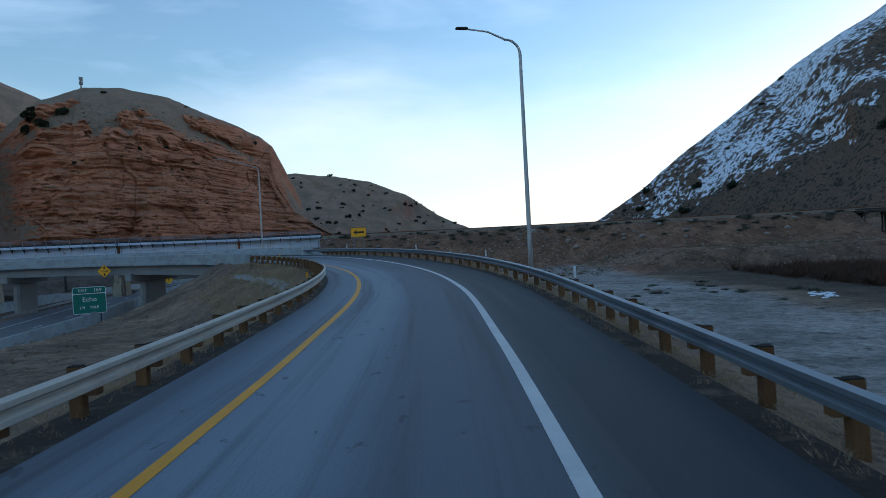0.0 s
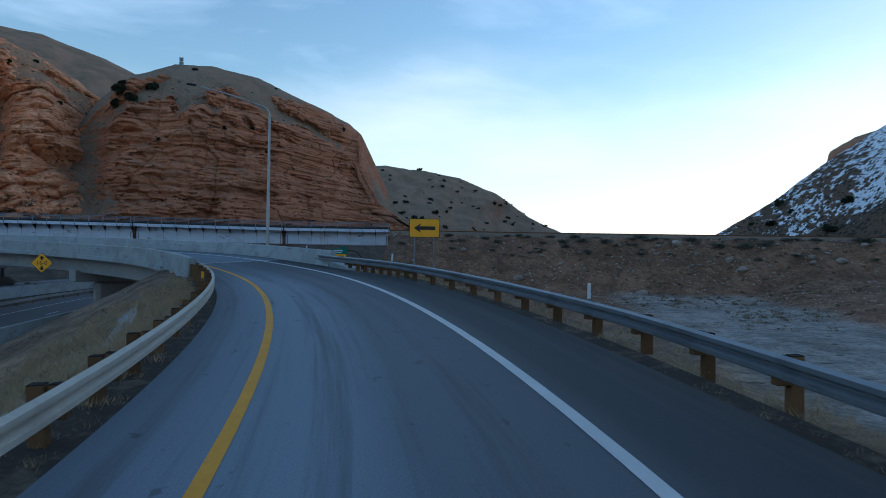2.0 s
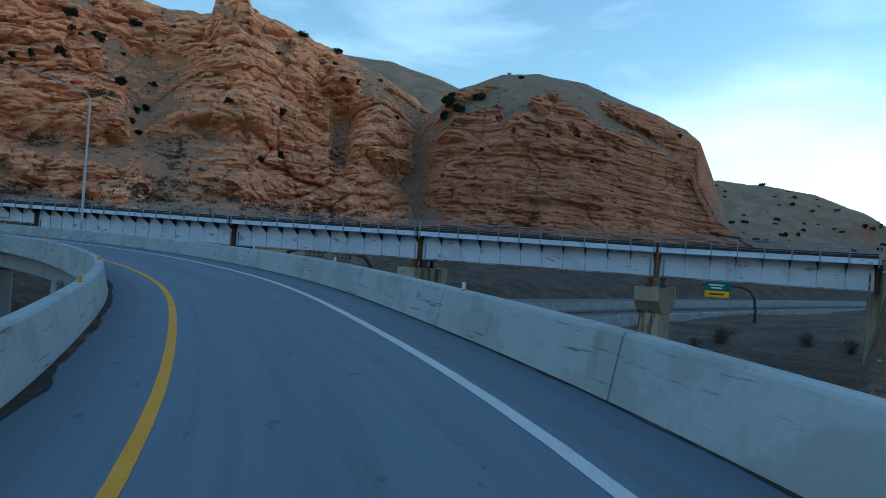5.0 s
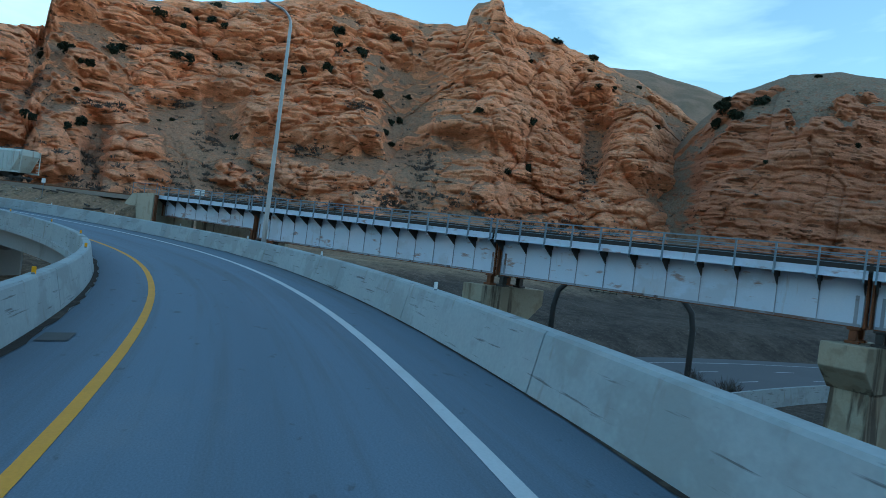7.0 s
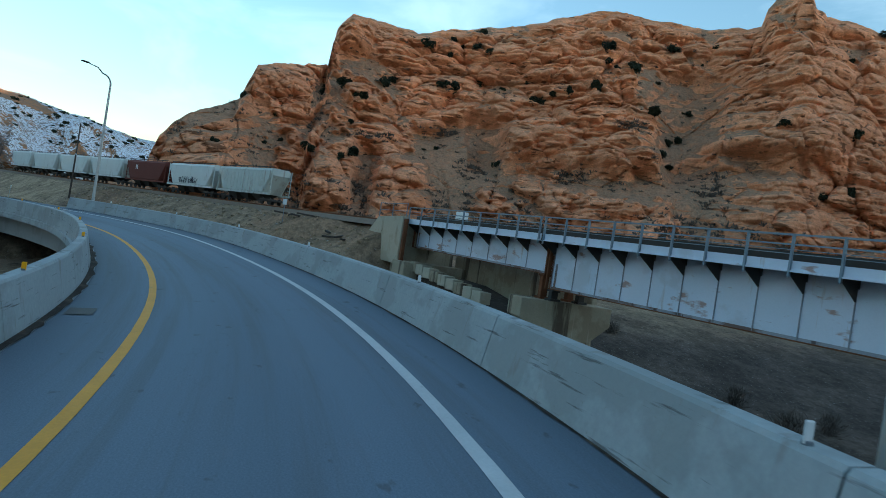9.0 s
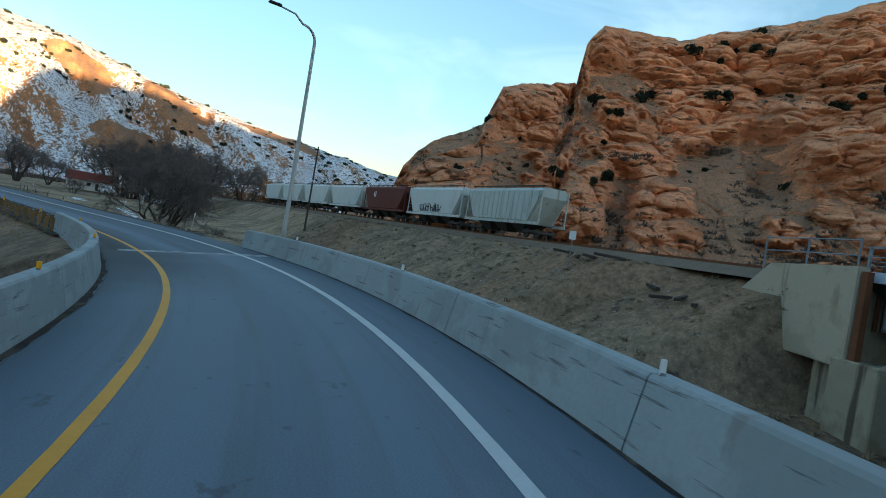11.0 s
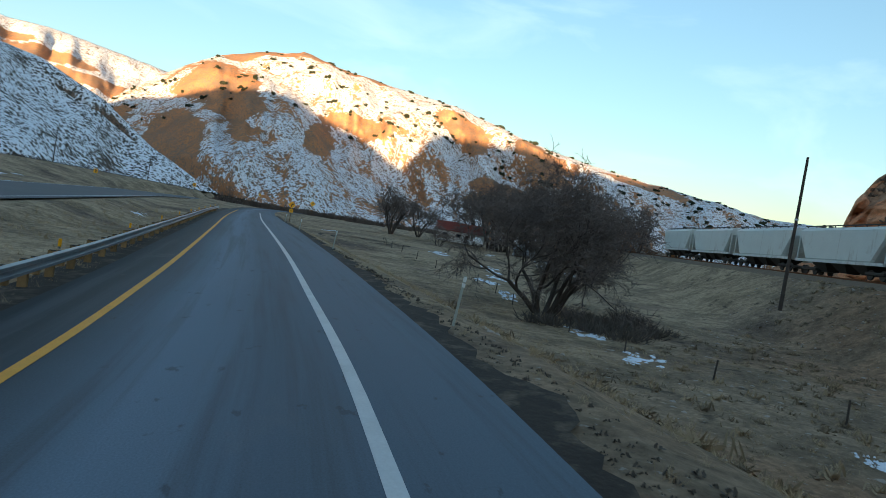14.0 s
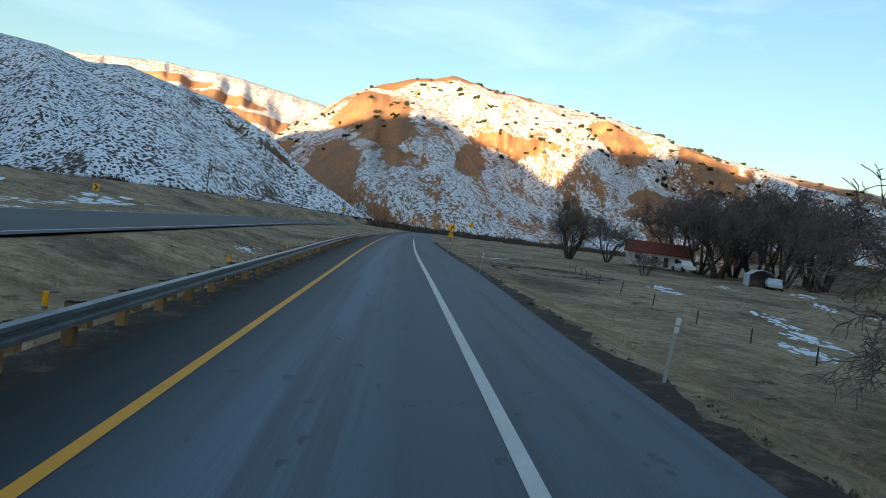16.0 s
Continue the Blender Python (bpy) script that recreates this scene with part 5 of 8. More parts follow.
def barrier(name, s0, s1, u, side, label, gaps):
    ob = thing(name, label, "barrier", Matrix.Translation(RAMP.at((s0 + s1) / 2, u)))
    inv = Matrix.Translation(-RAMP.at((s0 + s1) / 2, u))
    prof = [(u + side * a, h) for a, h in BARRIER]
    if side < 0:
        prof = prof[::-1]
    cuts = [s0, *gaps, s1]
    for a, b in zip(cuts, cuts[1:]):
        seg = sweep("barrier_segment", RAMP, a + 0.015, b - 0.015, prof, CONCRETE, None, step=1.0)
        seg.parent = ob
        seg.matrix_basis = inv
    return ob


def joints(s0, s1, step):
    out, s = [], s0 + step
    while s < s1 - 1.5:
        out.append(s)
        s += step
    return out


BAR0, BAR1 = OFF + 68.4, OFF + 201.6 - SHORT
barrier("concrete_barrier", BAR0, BAR1, 3.25, 1, "grey concrete barrier along the outer edge of the ramp bridge", [OFF + 71.0, OFF + 75.3] + joints(OFF + 75.3, BAR1, 6.1))
barrier("concrete_barrier", OFF + 66.0, JOINT_B + 6.5, -3.45, -1, "grey concrete barrier along the inner edge of the ramp bridge", [OFF + 70.5, OFF + 76.3] + joints(OFF + 76.3, JOINT_B + 6.5, 6.1))

# ---- ramp bridge ----
ramp_bridge = thing("ramp_bridge", "concrete ramp bridge deck on girders and round-ended piers", "bridge", Matrix.Translation(RAMP.at(OFF + 138, 0)))
inv = Matrix.Translation(-RAMP.at(OFF + 138, 0))
for nm, prof, mt in (("deck", [(-4.0, -0.02), (3.8, -0.02), (3.8, -0.32), (-4.0, -0.32)], CONCRETE),
                     ("girder", [(-3.1, -0.32), (-2.5, -0.32), (-2.5, -1.55), (-3.1, -1.55)], GIRDER_CONCRETE), ("girder", [(-0.4, -0.32), (0.4, -0.32), (0.4, -1.55), (-0.4, -1.55)], GIRDER_CONCRETE),
                     ("girder", [(2.4, -0.32), (3.0, -0.32), (3.0, -1.55), (2.4, -1.55)], GIRDER_CONCRETE)):
    o = sweep(nm, RAMP, JOINT_A - 0.5, JOINT_B, prof, mt, None, step=1.2)
    o.parent = ramp_bridge
    o.matrix_basis = inv
for s in np.linspace(JOINT_A + 22, JOINT_B - 24, 4):
    p = RAMP.at(s, 0, -1.55)
    gz = float(FREEWAY.near(np.array([p.x]), np.array([p.y]))[2][0]) - 1.0
    bm = bmesh.new()
    box(bm, 7.0, 1.3, 1.0, Matrix.Translation((0, 0, -1.0)), 0.08)
    box(bm, 3.4, 1.1, p.z - 1.0 - gz, Matrix.Translation((0, 0, gz - p.z)), 0.25)
    part("pier", bm, GIRDER_CONCRETE, ramp_bridge).matrix_basis = inv @ RAMP.stand(s, 0, -1.55)
bm = bmesh.new()
box(bm, 8.0, 1.0, 3.4, Matrix.Translation((0, 0, -3.4)), 0.05)
for s in (JOINT_A - 1.0, JOINT_B + 0.5):
    b2 = bm.copy()
    part("abutment", b2, GIRDER_CONCRETE, ramp_bridge).matrix_basis = inv @ RAMP.stand(s, 0, -0.35)
bm.free()
# expansion joints: two pale concrete bands with a dark gap
for s in (JOINT_A, JOINT_B - 2.2):
    for nm, a, b, mt, up in (("joint_band", -0.32, -0.05, PATCH, 0.005), ("joint_gap", -0.05, 0.05, DARK_STEEL, 0.003), ("joint_band", 0.05, 0.32, PATCH, 0.005)):
        o = strip(nm, RAMP, s + a, s + b, -2.6, 3.0, up, mt, "", "", step=0.25, cols=6)
        o.parent = ramp_bridge
        o.matrix_basis = inv

# ---- railway bridge ----
DIR = (RAIL_B - RAIL_A).normalized()
BR = Matrix.Translation(RAIL_A) @ Matrix.Rotation(math.atan2(DIR.y, DIR.x), 4, "Z")        # x along the bridge, y away from the ramp
JOINTS = [-9.3, 10.7, 41.05, 63.3, 85.5, 101.9]
LIFT = [0.85, 0.55, 0.12, 0.0, -0.22, -0.16]           # the bridge falls towards the east
rail_bridge = thing("railway_bridge", "silver-painted steel girder railway bridge with rust stains and a handrail", "railway bridge", BR)
GIRD_TOP, WALK = 5.75, 6.1


def lift(x):
    return float(np.interp(x, JOINTS, LIFT))


def member(name, x0, x1, y, z0, z1, material, t=0.03, label="", low=1.0):
    """A long straight member that follows the fall of its span (its lower edge by the part low); y is its middle."""
    bm = bmesh.new()
    box(bm, x1 - x0, t, z1 - z0, Matrix.Translation(((x0 + x1) / 2, y, z0)))
    for v in bm.verts:
        v.co.z += lift(v.co.x) * (1.0 if v.co.z > 5 else low)
    return part(name, bm, material, rail_bridge, label)


def shape_mesh(name, outline, thick, material):
    """A flat plate in the y-z plane, with its thickness along the bridge."""
    bm = bmesh.new()
    a = [bm.verts.new((thick / 2, y, z)) for y, z in outline]
    b = [bm.verts.new((-thick / 2, y, z)) for y, z in outline]
    bm.faces.new(a)
    bm.faces.new(b[::-1])
    n = len(outline)
    for q in range(n):
        bm.faces.new((a[q], b[q], b[(q + 1) % n], a[(q + 1) % n]))
    bmesh.ops.recalc_face_normals(bm, faces=bm.faces)
    me = bpy.data.meshes.new(name)
    bm.to_mesh(me)
    bm.free()
    me.materials.append(material)
    return me


STIFF_PAINT = streaked("stained_silver_paint", (0.30, 0.32, 0.35), (((0.4, 0.4, 0.8), 0.52, (0.16, 0.085, 0.05), 0.8), ((2.0, 2.0, 0.4), 0.6, (0.08, 0.05, 0.035), 0.8)), 0.65, 0.15)
stiff_me = shape_mesh("stiffener", [(-0.05, 0), (0.02, 0), (0.02, 1), (-0.05, 1)], 0.035, STIFF_PAINT)
bracket_me = shape_mesh("bracket", [(0, 0.02), (-1.02, 0.02), (-1.02, -0.42), (-0.92, -0.46), (0, -1.08)], 0.05, DARK_STEEL)
gusset_me = shape_mesh("gusset", [(0.03, 0.02), (-0.32, 0.02), (-0.05, -0.55), (0.03, -0.6)], 0.16, DARK_STEEL)
rpost_me = shape_mesh("handrail_post", [(-0.06, -0.62), (0.05, -0.56), (0.05, 1.03), (-0.06, 1.03)], 0.085, RAIL_PAINT)
for n, (a, b) in enumerate(zip(JOINTS, JOINTS[1:])):
    bot, low = (3.38, 0.15) if n else (3.75, 1.0)
    deep = GIRD_TOP - bot
    for y in (0.95, 3.0):
        member("girder_web", a + 0.25, b - 0.25, y, bot, GIRD_TOP, SILVER_PAINT, low=low)
        member("girder_flange", a + 0.25, b - 0.25, y, bot - 0.05, bot, RUST, 0.42, "rusty bottom flange", low)
        member("girder_flange", a + 0.25, b - 0.25, y, GIRD_TOP, GIRD_TOP + 0.05, SILVER_PAINT, 0.42)
        member("splice_strip", a + 0.3, b - 0.3, y - 0.03, bot + 0.002, bot + 0.13, STIFF_PAINT, 0.035, "stained strip along the flange", low)
    k = round((b - a - 0.5) / (1.97 if n else 2.38))
    for i in range(k + 1):
        x = a + 0.25 + (b - a - 0.5) * i / k
        z = lift(x)
        shared("stiffener", stiff_me, rail_bridge, Matrix.Translation((x, 0.935, bot + low * z)) @ Matrix.Diagonal((1, 1, deep + (1 - low) * z, 1)))
        shared("bracket", bracket_me, rail_bridge, Matrix.Translation((x, 0.9, WALK - 0.1 + z)))
        shared("gusset", gusset_me, rail_bridge, Matrix.Translation((x, 0.9, WALK - 0.1 + z)))
        shared("handrail_post", rpost_me, rail_bridge, Matrix.Translation((x, -0.15, WALK + z)))
    member("walkway_edge", a + 0.1, b - 0.1, -0.08, WALK - 0.42, WALK + 0.02, SILVER_PAINT, 0.05)
    member("walkway_lip", a + 0.1, b - 0.1, -0.13, WALK - 0.42, WALK - 0.36, SILVER_PAINT, 0.10)
    member("walkway", a + 0.1, b - 0.1, 0.42, WALK - 0.08, WALK - 0.02, DARK_STEEL, 0.96)
    for z, t in ((WALK + 0.26, 0.03), (WALK + 0.42, 0.03), (WALK + 0.60, 0.05), (WALK + 0.97, 0.075)):
        member("handrail", a + 0.08, b - 0.08, -0.15, z, z + t, RAIL_PAINT, t)
    for x in (a + 0.12, b - 0.12):                     # rusty end plates at the joints
        z = lift(x)
        for y, w in ((0.66, 0.16), (0.98, 0.1), (1.25, 0.12)):
            bm = bmesh.new()
            box(bm, 0.09, w, deep + 0.1 + (1 - low) * z, Matrix.Translation((x, y, bot - 0.05 + low * z)))
            part("end_plate", bm, RUST, rail_bridge, "rusty end plate")
    for x in (a + 0.55, b - 0.55):                     # narrow end panels stained by rust
        bm = bmesh.new()
        box(bm, 0.16, 0.02, deep * 0.62, Matrix.Translation((x, 0.92, bot + 0.06 + low * lift(x))))
        part("end_panel", bm, STIFF_PAINT, rail_bridge, "rust-stained end panel")
    member("track_deck", a, b, 2.2, GIRD_TOP + 0.06, GIRD_TOP + 0.36, DARK_STEEL, 3.2)
    for y in (0.72, 3.7):                                # dark ballast boards on both sides of the track
        member("ballast_board", a, b, y, WALK - 0.02, WALK + 0.42, DARK_STEEL, 0.08)
    for y in (1.3, 2.75):
        member("track_rail", a, b, y, GIRD_TOP + 0.36, GIRD_TOP + 0.52, RUST, 0.07)
    for z in (WALK + 0.45, WALK + 0.95):
        member("handrail", a, b, 4.1, z, z + 0.07, RAIL_PAINT, 0.07)
    kk = round((b - a) / 3.0)
    for i in range(kk):                                  # cross frames between the girders
        x = a + (i + 0.5) * (b - a) / kk
        bm = bmesh.new()
        z = lift(x)
        tube(bm, (x, 1.0, bot + 0.1 + low * z), (x, 2.95, GIRD_TOP - 0.1 + z), 0.05, n=6)
        tube(bm, (x, 2.95, bot + 0.1 + low * z), (x, 1.0, GIRD_TOP - 0.1 + z), 0.05, n=6)
        part("cross_frame", bm, DARK_STEEL, rail_bridge)


def hammerhead(x, top, base, skew=12.0):
    """A pier parallel to the freeway: a tapered column under a cap with sloping undersides."""
    m = Matrix.Translation((x, 2.0, 0)) @ Matrix.Rotation(radians(-skew), 4, "Z")
    bm = bmesh.new()
    prof = [(-3.0, top), (3.0, top), (3.0, top - 1.15), (1.7, top - 2.25), (-1.7, top - 2.25), (-3.0, top - 1.15)]
    f0 = [bm.verts.new(m @ Vector((-1.05, p, z))) for p, z in prof]
    f1 = [bm.verts.new(m @ Vector((1.05, p, z))) for p, z in prof]
    bm.faces.new(f0[::-1])
    bm.faces.new(f1)
    for q in range(6):
        bm.faces.new((f0[q], f0[(q + 1) % 6], f1[(q + 1) % 6], f1[q]))
    bmesh.ops.recalc_face_normals(bm, faces=bm.faces)
    bmesh.ops.bevel(bm, geom=list(bm.edges), offset=0.04, segments=1, affect="EDGES")
    part("pier_cap", bm, OLD_CONCRETE, rail_bridge)
    bm = bmesh.new()
    lo, hi = [], []
    for sx, sy in ((-1, -1), (1, -1), (1, 1), (-1, 1)):
        lo.append(bm.verts.new(m @ Vector((sx * 1.0, sy * 2.15, base))))
        hi.append(bm.verts.new(m @ Vector((sx * 0.85, sy * 1.7, top - 2.25))))
    bm.faces.new(lo[::-1])
    bm.faces.new(hi)
    for q in range(4):
        bm.faces.new((lo[q], lo[(q + 1) % 4], hi[(q + 1) % 4], hi[q]))
    bmesh.ops.recalc_face_normals(bm, faces=bm.faces)
    part("pier_column", bm, OLD_CONCRETE, rail_bridge)


for i, x in enumerate(JOINTS[1:-1]):
    top = 2.55 + 0.35 * LIFT[i + 1]
    hammerhead(x, top, -4.9)
    for y in (0.95, 3.0):
        for dx in (-0.55, 0.55):
            seat = 3.33 + 0.15 * lift(x) if (i or dx > 0) else 3.7 + lift(x)
            bm = bmesh.new()
            box(bm, 0.62, 0.75, 0.14, Matrix.Translation((x + dx, y, top)), 0.02)
            box(bm, 0.34, 0.5, seat - top - 0.26, Matrix.Translation((x + dx, y, top + 0.14)), 0.03)
            box(bm, 0.55, 0.6, 0.12, Matrix.Translation((x + dx, y, seat - 0.12)), 0.02)
            part("bearing", bm, DARK_STEEL if dx > 0 else RUST, rail_bridge)
# abutments
for x, high in ((-10.1, 11.4), (102.9, 10.2)):
    bm = bmesh.new()
    box(bm, 1.6, 5.4, high, Matrix.Translation((x, 2.2, -4.6)), 0.06)
    part("abutment", bm, OLD_CONCRETE, rail_bridge)
bm = bmesh.new()                                      # shelf of stained blocks under the short west span
box(bm, 2.6, 6.0, 8.2, Matrix.Translation((-8.0, 2.0, -4.9)), 0.06)
part("bearing_shelf", bm, OLD_CONCRETE, rail_bridge, "stained concrete bearing shelf")
for k in range(9):
    bm = bmesh.new()
    box(bm, 1.25, 0.9, 0.85, Matrix.Translation((-6.9 + 1.32 * k, 0.25 + 0.04 * k, 2.55 - 0.14 * k)), 0.05)
    part("retaining_block", bm, PALE_WALL if k % 3 else OLD_CONCRETE, rail_bridge, "weathered concrete block")
SHADED_RUBBLE = mat("shaded_rubble", (0.07, 0.055, 0.042), 0.95, 0.45, 4, 0.8, 0.8, second=(0.15, 0.13, 0.11), second_at=0.6, second_scale=1.4)
bm = bmesh.new()                                      # stone slope under the short span, its colour darkened to stand for deep shade
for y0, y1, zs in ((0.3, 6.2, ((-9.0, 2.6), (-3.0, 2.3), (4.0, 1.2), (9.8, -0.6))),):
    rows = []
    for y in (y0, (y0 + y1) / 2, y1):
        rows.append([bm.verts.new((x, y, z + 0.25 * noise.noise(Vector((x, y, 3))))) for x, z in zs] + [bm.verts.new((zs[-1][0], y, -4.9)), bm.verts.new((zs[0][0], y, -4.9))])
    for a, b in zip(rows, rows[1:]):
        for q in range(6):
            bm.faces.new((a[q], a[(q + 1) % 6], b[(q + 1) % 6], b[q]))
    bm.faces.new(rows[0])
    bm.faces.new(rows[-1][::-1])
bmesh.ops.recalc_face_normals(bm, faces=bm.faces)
part("stone_slope", bm, SHADED_RUBBLE, rail_bridge, "stony slope coloured for the deep shade under the short span")
# wall added to close the span's rear and block the light from behind
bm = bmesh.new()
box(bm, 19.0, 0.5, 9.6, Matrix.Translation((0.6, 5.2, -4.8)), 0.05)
part("rear_wall", bm, OLD_CONCRETE, rail_bridge, "added wall that keeps light out behind the short span")
bm = bmesh.new()                                      # pale wing wall with a clipped corner
prof = [(-8.7, 7.1), (-14.5, 6.95), (-17.6, 4.9), (-12.6, 3.0), (-8.7, 2.9)]
f0 = [bm.verts.new((p, -0.85, z)) for p, z in prof]
f1 = [bm.verts.new((p, -0.35, z)) for p, z in prof]
bm.faces.new(f0[::-1])
bm.faces.new(f1)
for q in range(5):
    bm.faces.new((f0[q], f0[(q + 1) % 5], f1[(q + 1) % 5], f1[q]))
bmesh.ops.recalc_face_normals(bm, faces=bm.faces)
bmesh.ops.bevel(bm, geom=list(bm.edges), offset=0.05, segments=2, affect="EDGES")
part("wing_wall", bm, PALE_WALL, rail_bridge, "pale concrete wing wall with clipped corner")
bm = bmesh.new()                                      # rusty corner post at the wing wall
box(bm, 0.35, 0.3, 3.9, Matrix.Translation((-8.45, -0.62, 3.0)), 0.02)
part("corner_plate", bm, RUST, rail_bridge, "rusty corner plate")

# ---- street lamps ----
def street_lamp(foot, top, arm, turn, label):
    """A tapered steel pole with a curved arm and a small flat lamp head. arm: reach in metres, towards the turn direction."""
    ob = thing("street_lamp", label, "street lamp", Matrix.Translation(foot) @ Matrix.Rotation(radians(turn), 4, "Z"))
    h = top - foot[2]
    pts, rad = [(0, 0, 0)], [0.125]
    for i in range(1, 8):
        pts.append((0, 0, (h - 1.0) * i / 7))
        rad.append(0.125 - 0.045 * i / 7)
    for k in range(1, 8):
        a = math.pi / 2 * k / 7
        pts.append((0, 0.75 * (1 - math.cos(a)), h - 1.0 + 0.75 * math.sin(a)))
        rad.append(0.075 - 0.02 * k / 7)
    pts += [(0, arm * 0.6, h + 0.1 * arm * 0.5), (0, arm, h + 0.1 * arm)]
    rad += [0.045, 0.04]
    bent_tube("pole", pts, rad, POLE, ob)
    bm = bmesh.new()
    box(bm, 0.26, 0.62, 0.11, Matrix.Translation((0, arm + 0.25, h + 0.1 * arm - 0.02)), 0.04)
    part("lamp_head", bm, DARK_STEEL, ob)
    bm = bmesh.new()
    box(bm, 0.42, 0.42, 0.05, Matrix.Translation((0, 0, -0.02)), 0.01)
    for x in (-0.16, 0.16):
        for y in (-0.16, 0.16):
            tube(bm, (x, y, 0), (x, y, 0.12), 0.02, n=6)
    part("base_plate", bm, POLE, ob)
    return ob


LAMPS = [(Vector((0.75, 33.4, 0.6)), 12.6, 2.7, 100, "tall steel street lamp standing behind the guardrail"), (Vector((-25.5, 78.0, 2.3)), 13.1, 5.0, 130, "tall steel street lamp behind the bridge barrier"),
         (Vector((-84.5, 101.7, 3.2)), 15.7, 5.6, 180, "tall steel street lamp behind the curved barrier"), (Vector((-138.9, 80.9, 3.2)), 14.9, 2.0, 225, "tall steel street lamp at the end of the concrete barrier")]
for l in LAMPS:
    street_lamp(*l)

# low sloped concrete toe where the guardrail meets the outer barrier
toe = thing("barrier_toe", "low sloping concrete toe at the start of the barrier", "kerb", RAMP.stand(BAR0 - 0.4, 3.3))
bm = bmesh.new()
out = [(0.0, -2.6, 0.02), (0.0, 0.4, 0.30), (0.0, 0.4, -0.2), (0.0, -2.6, -0.2)]
a = [bm.verts.new((0.02, y, z)) for x, y, z in out]
b = [bm.verts.new((0.6, y, z)) for x, y, z in out]
bm.faces.new(a)
bm.faces.new(b[::-1])
for i in range(4):
    bm.faces.new((a[i], b[i], b[(i + 1) % 4], a[(i + 1) % 4]))
bmesh.ops.recalc_face_normals(bm, faces=bm.faces)
bmesh.ops.bevel(bm, geom=list(bm.edges), offset=0.03, segments=2, affect="EDGES")
part("block", bm, CONCRETE, toe)

# ---- signs ----
def words(text, size, material, parent, m, label=""):
    """Raised lettering in the built-in font, as a mesh."""
    cu = bpy.data.curves.new("lettering", "FONT")
    cu.body, cu.size, cu.align_x, cu.align_y, cu.extrude = text, size, "CENTER", "CENTER", 0.004
    tmp = bpy.data.objects.new("lettering", cu)
    me = bpy.data.meshes.new_from_object(tmp)
    bpy.data.objects.remove(tmp)
    me.materials.append(material)
    ob = new("lettering", me)
    ob.parent, ob.matrix_basis = parent, m
    if label:
        ob["label"] = label
    return ob


FACE = Matrix.Rotation(math.pi / 2, 4, "X")            # lettering stands up and faces -y


def slab(outline, y0, y1):
    """A flat plate in the x-z plane between two depths."""
    bm = bmesh.new()
    a = [bm.verts.new((x, y0, z)) for x, z in outline]
    b = [bm.verts.new((x, y1, z)) for x, z in outline]
    bm.faces.new(a)
    bm.faces.new(b[::-1])
    n = len(outline)
    for i in range(n):
        bm.faces.new((a[i], b[i], b[(i + 1) % n], a[(i + 1) % n]))
    bmesh.ops.recalc_face_normals(bm, faces=bm.faces)
    return bm


def rounded(w, h, r, cx=0, cz=0, n=4):
    pts = []
    for qx, qz, a0 in ((1, 1, 0), (-1, 1, 90), (-1, -1, 180), (1, -1, 270)):
        for k in range(n + 1):
            a = radians(a0 + 90 * k / n)
            pts.append((cx + qx * (w / 2 - r) + r * math.cos(a), cz + qz * (h / 2 - r) + r * math.sin(a)))
    return pts


def turned(outline, deg):
    c, s = math.cos(radians(deg)), math.sin(radians(deg))
    return [(x * c - z * s, x * s + z * c) for x, z in outline]


def sign_post(parent, x, z0, z1, material=GALV, w=0.07):
    bm = bmesh.new()
    box(bm, w, w, z1 - z0, Matrix.Translation((x, 0.07, z0)))
    return part("post", bm, material, parent)


def stand_sign(label, foot, turn, height, category="sign", group=""):
    return thing("road_sign", label, category, Matrix.Translation(foot) @ Matrix.Rotation(radians(turn), 4, "Z"), group)


def arrow_sign(foot, turn):
    ob = stand_sign("yellow rectangular arrow sign with black arrow on two steel posts", foot, turn, 3)
    cz = 2.75
    for x in (-0.5, 0.5):
        sign_post(ob, x, -0.6, cz + 0.4)
    part("panel", slab(rounded(1.53, 0.92, 0.06, 0, cz), -0.012, 0.012), SIGN_YELLOW, ob)
    part("border", slab(rounded(1.57, 0.96, 0.07, 0, cz), -0.006, 0.008), SIGN_BLACK, ob)
    part("arrow", slab([(-0.55, cz), (-0.17, cz + 0.26), (-0.26, cz + 0.09), (0.56, cz + 0.09), (0.56, cz - 0.09), (-0.26, cz - 0.09), (-0.17, cz - 0.26)], -0.02, -0.013), SIGN_BLACK, ob)
    return ob


arrow_sign(Vector((-12.53, 67.5, 1.35)), 12)


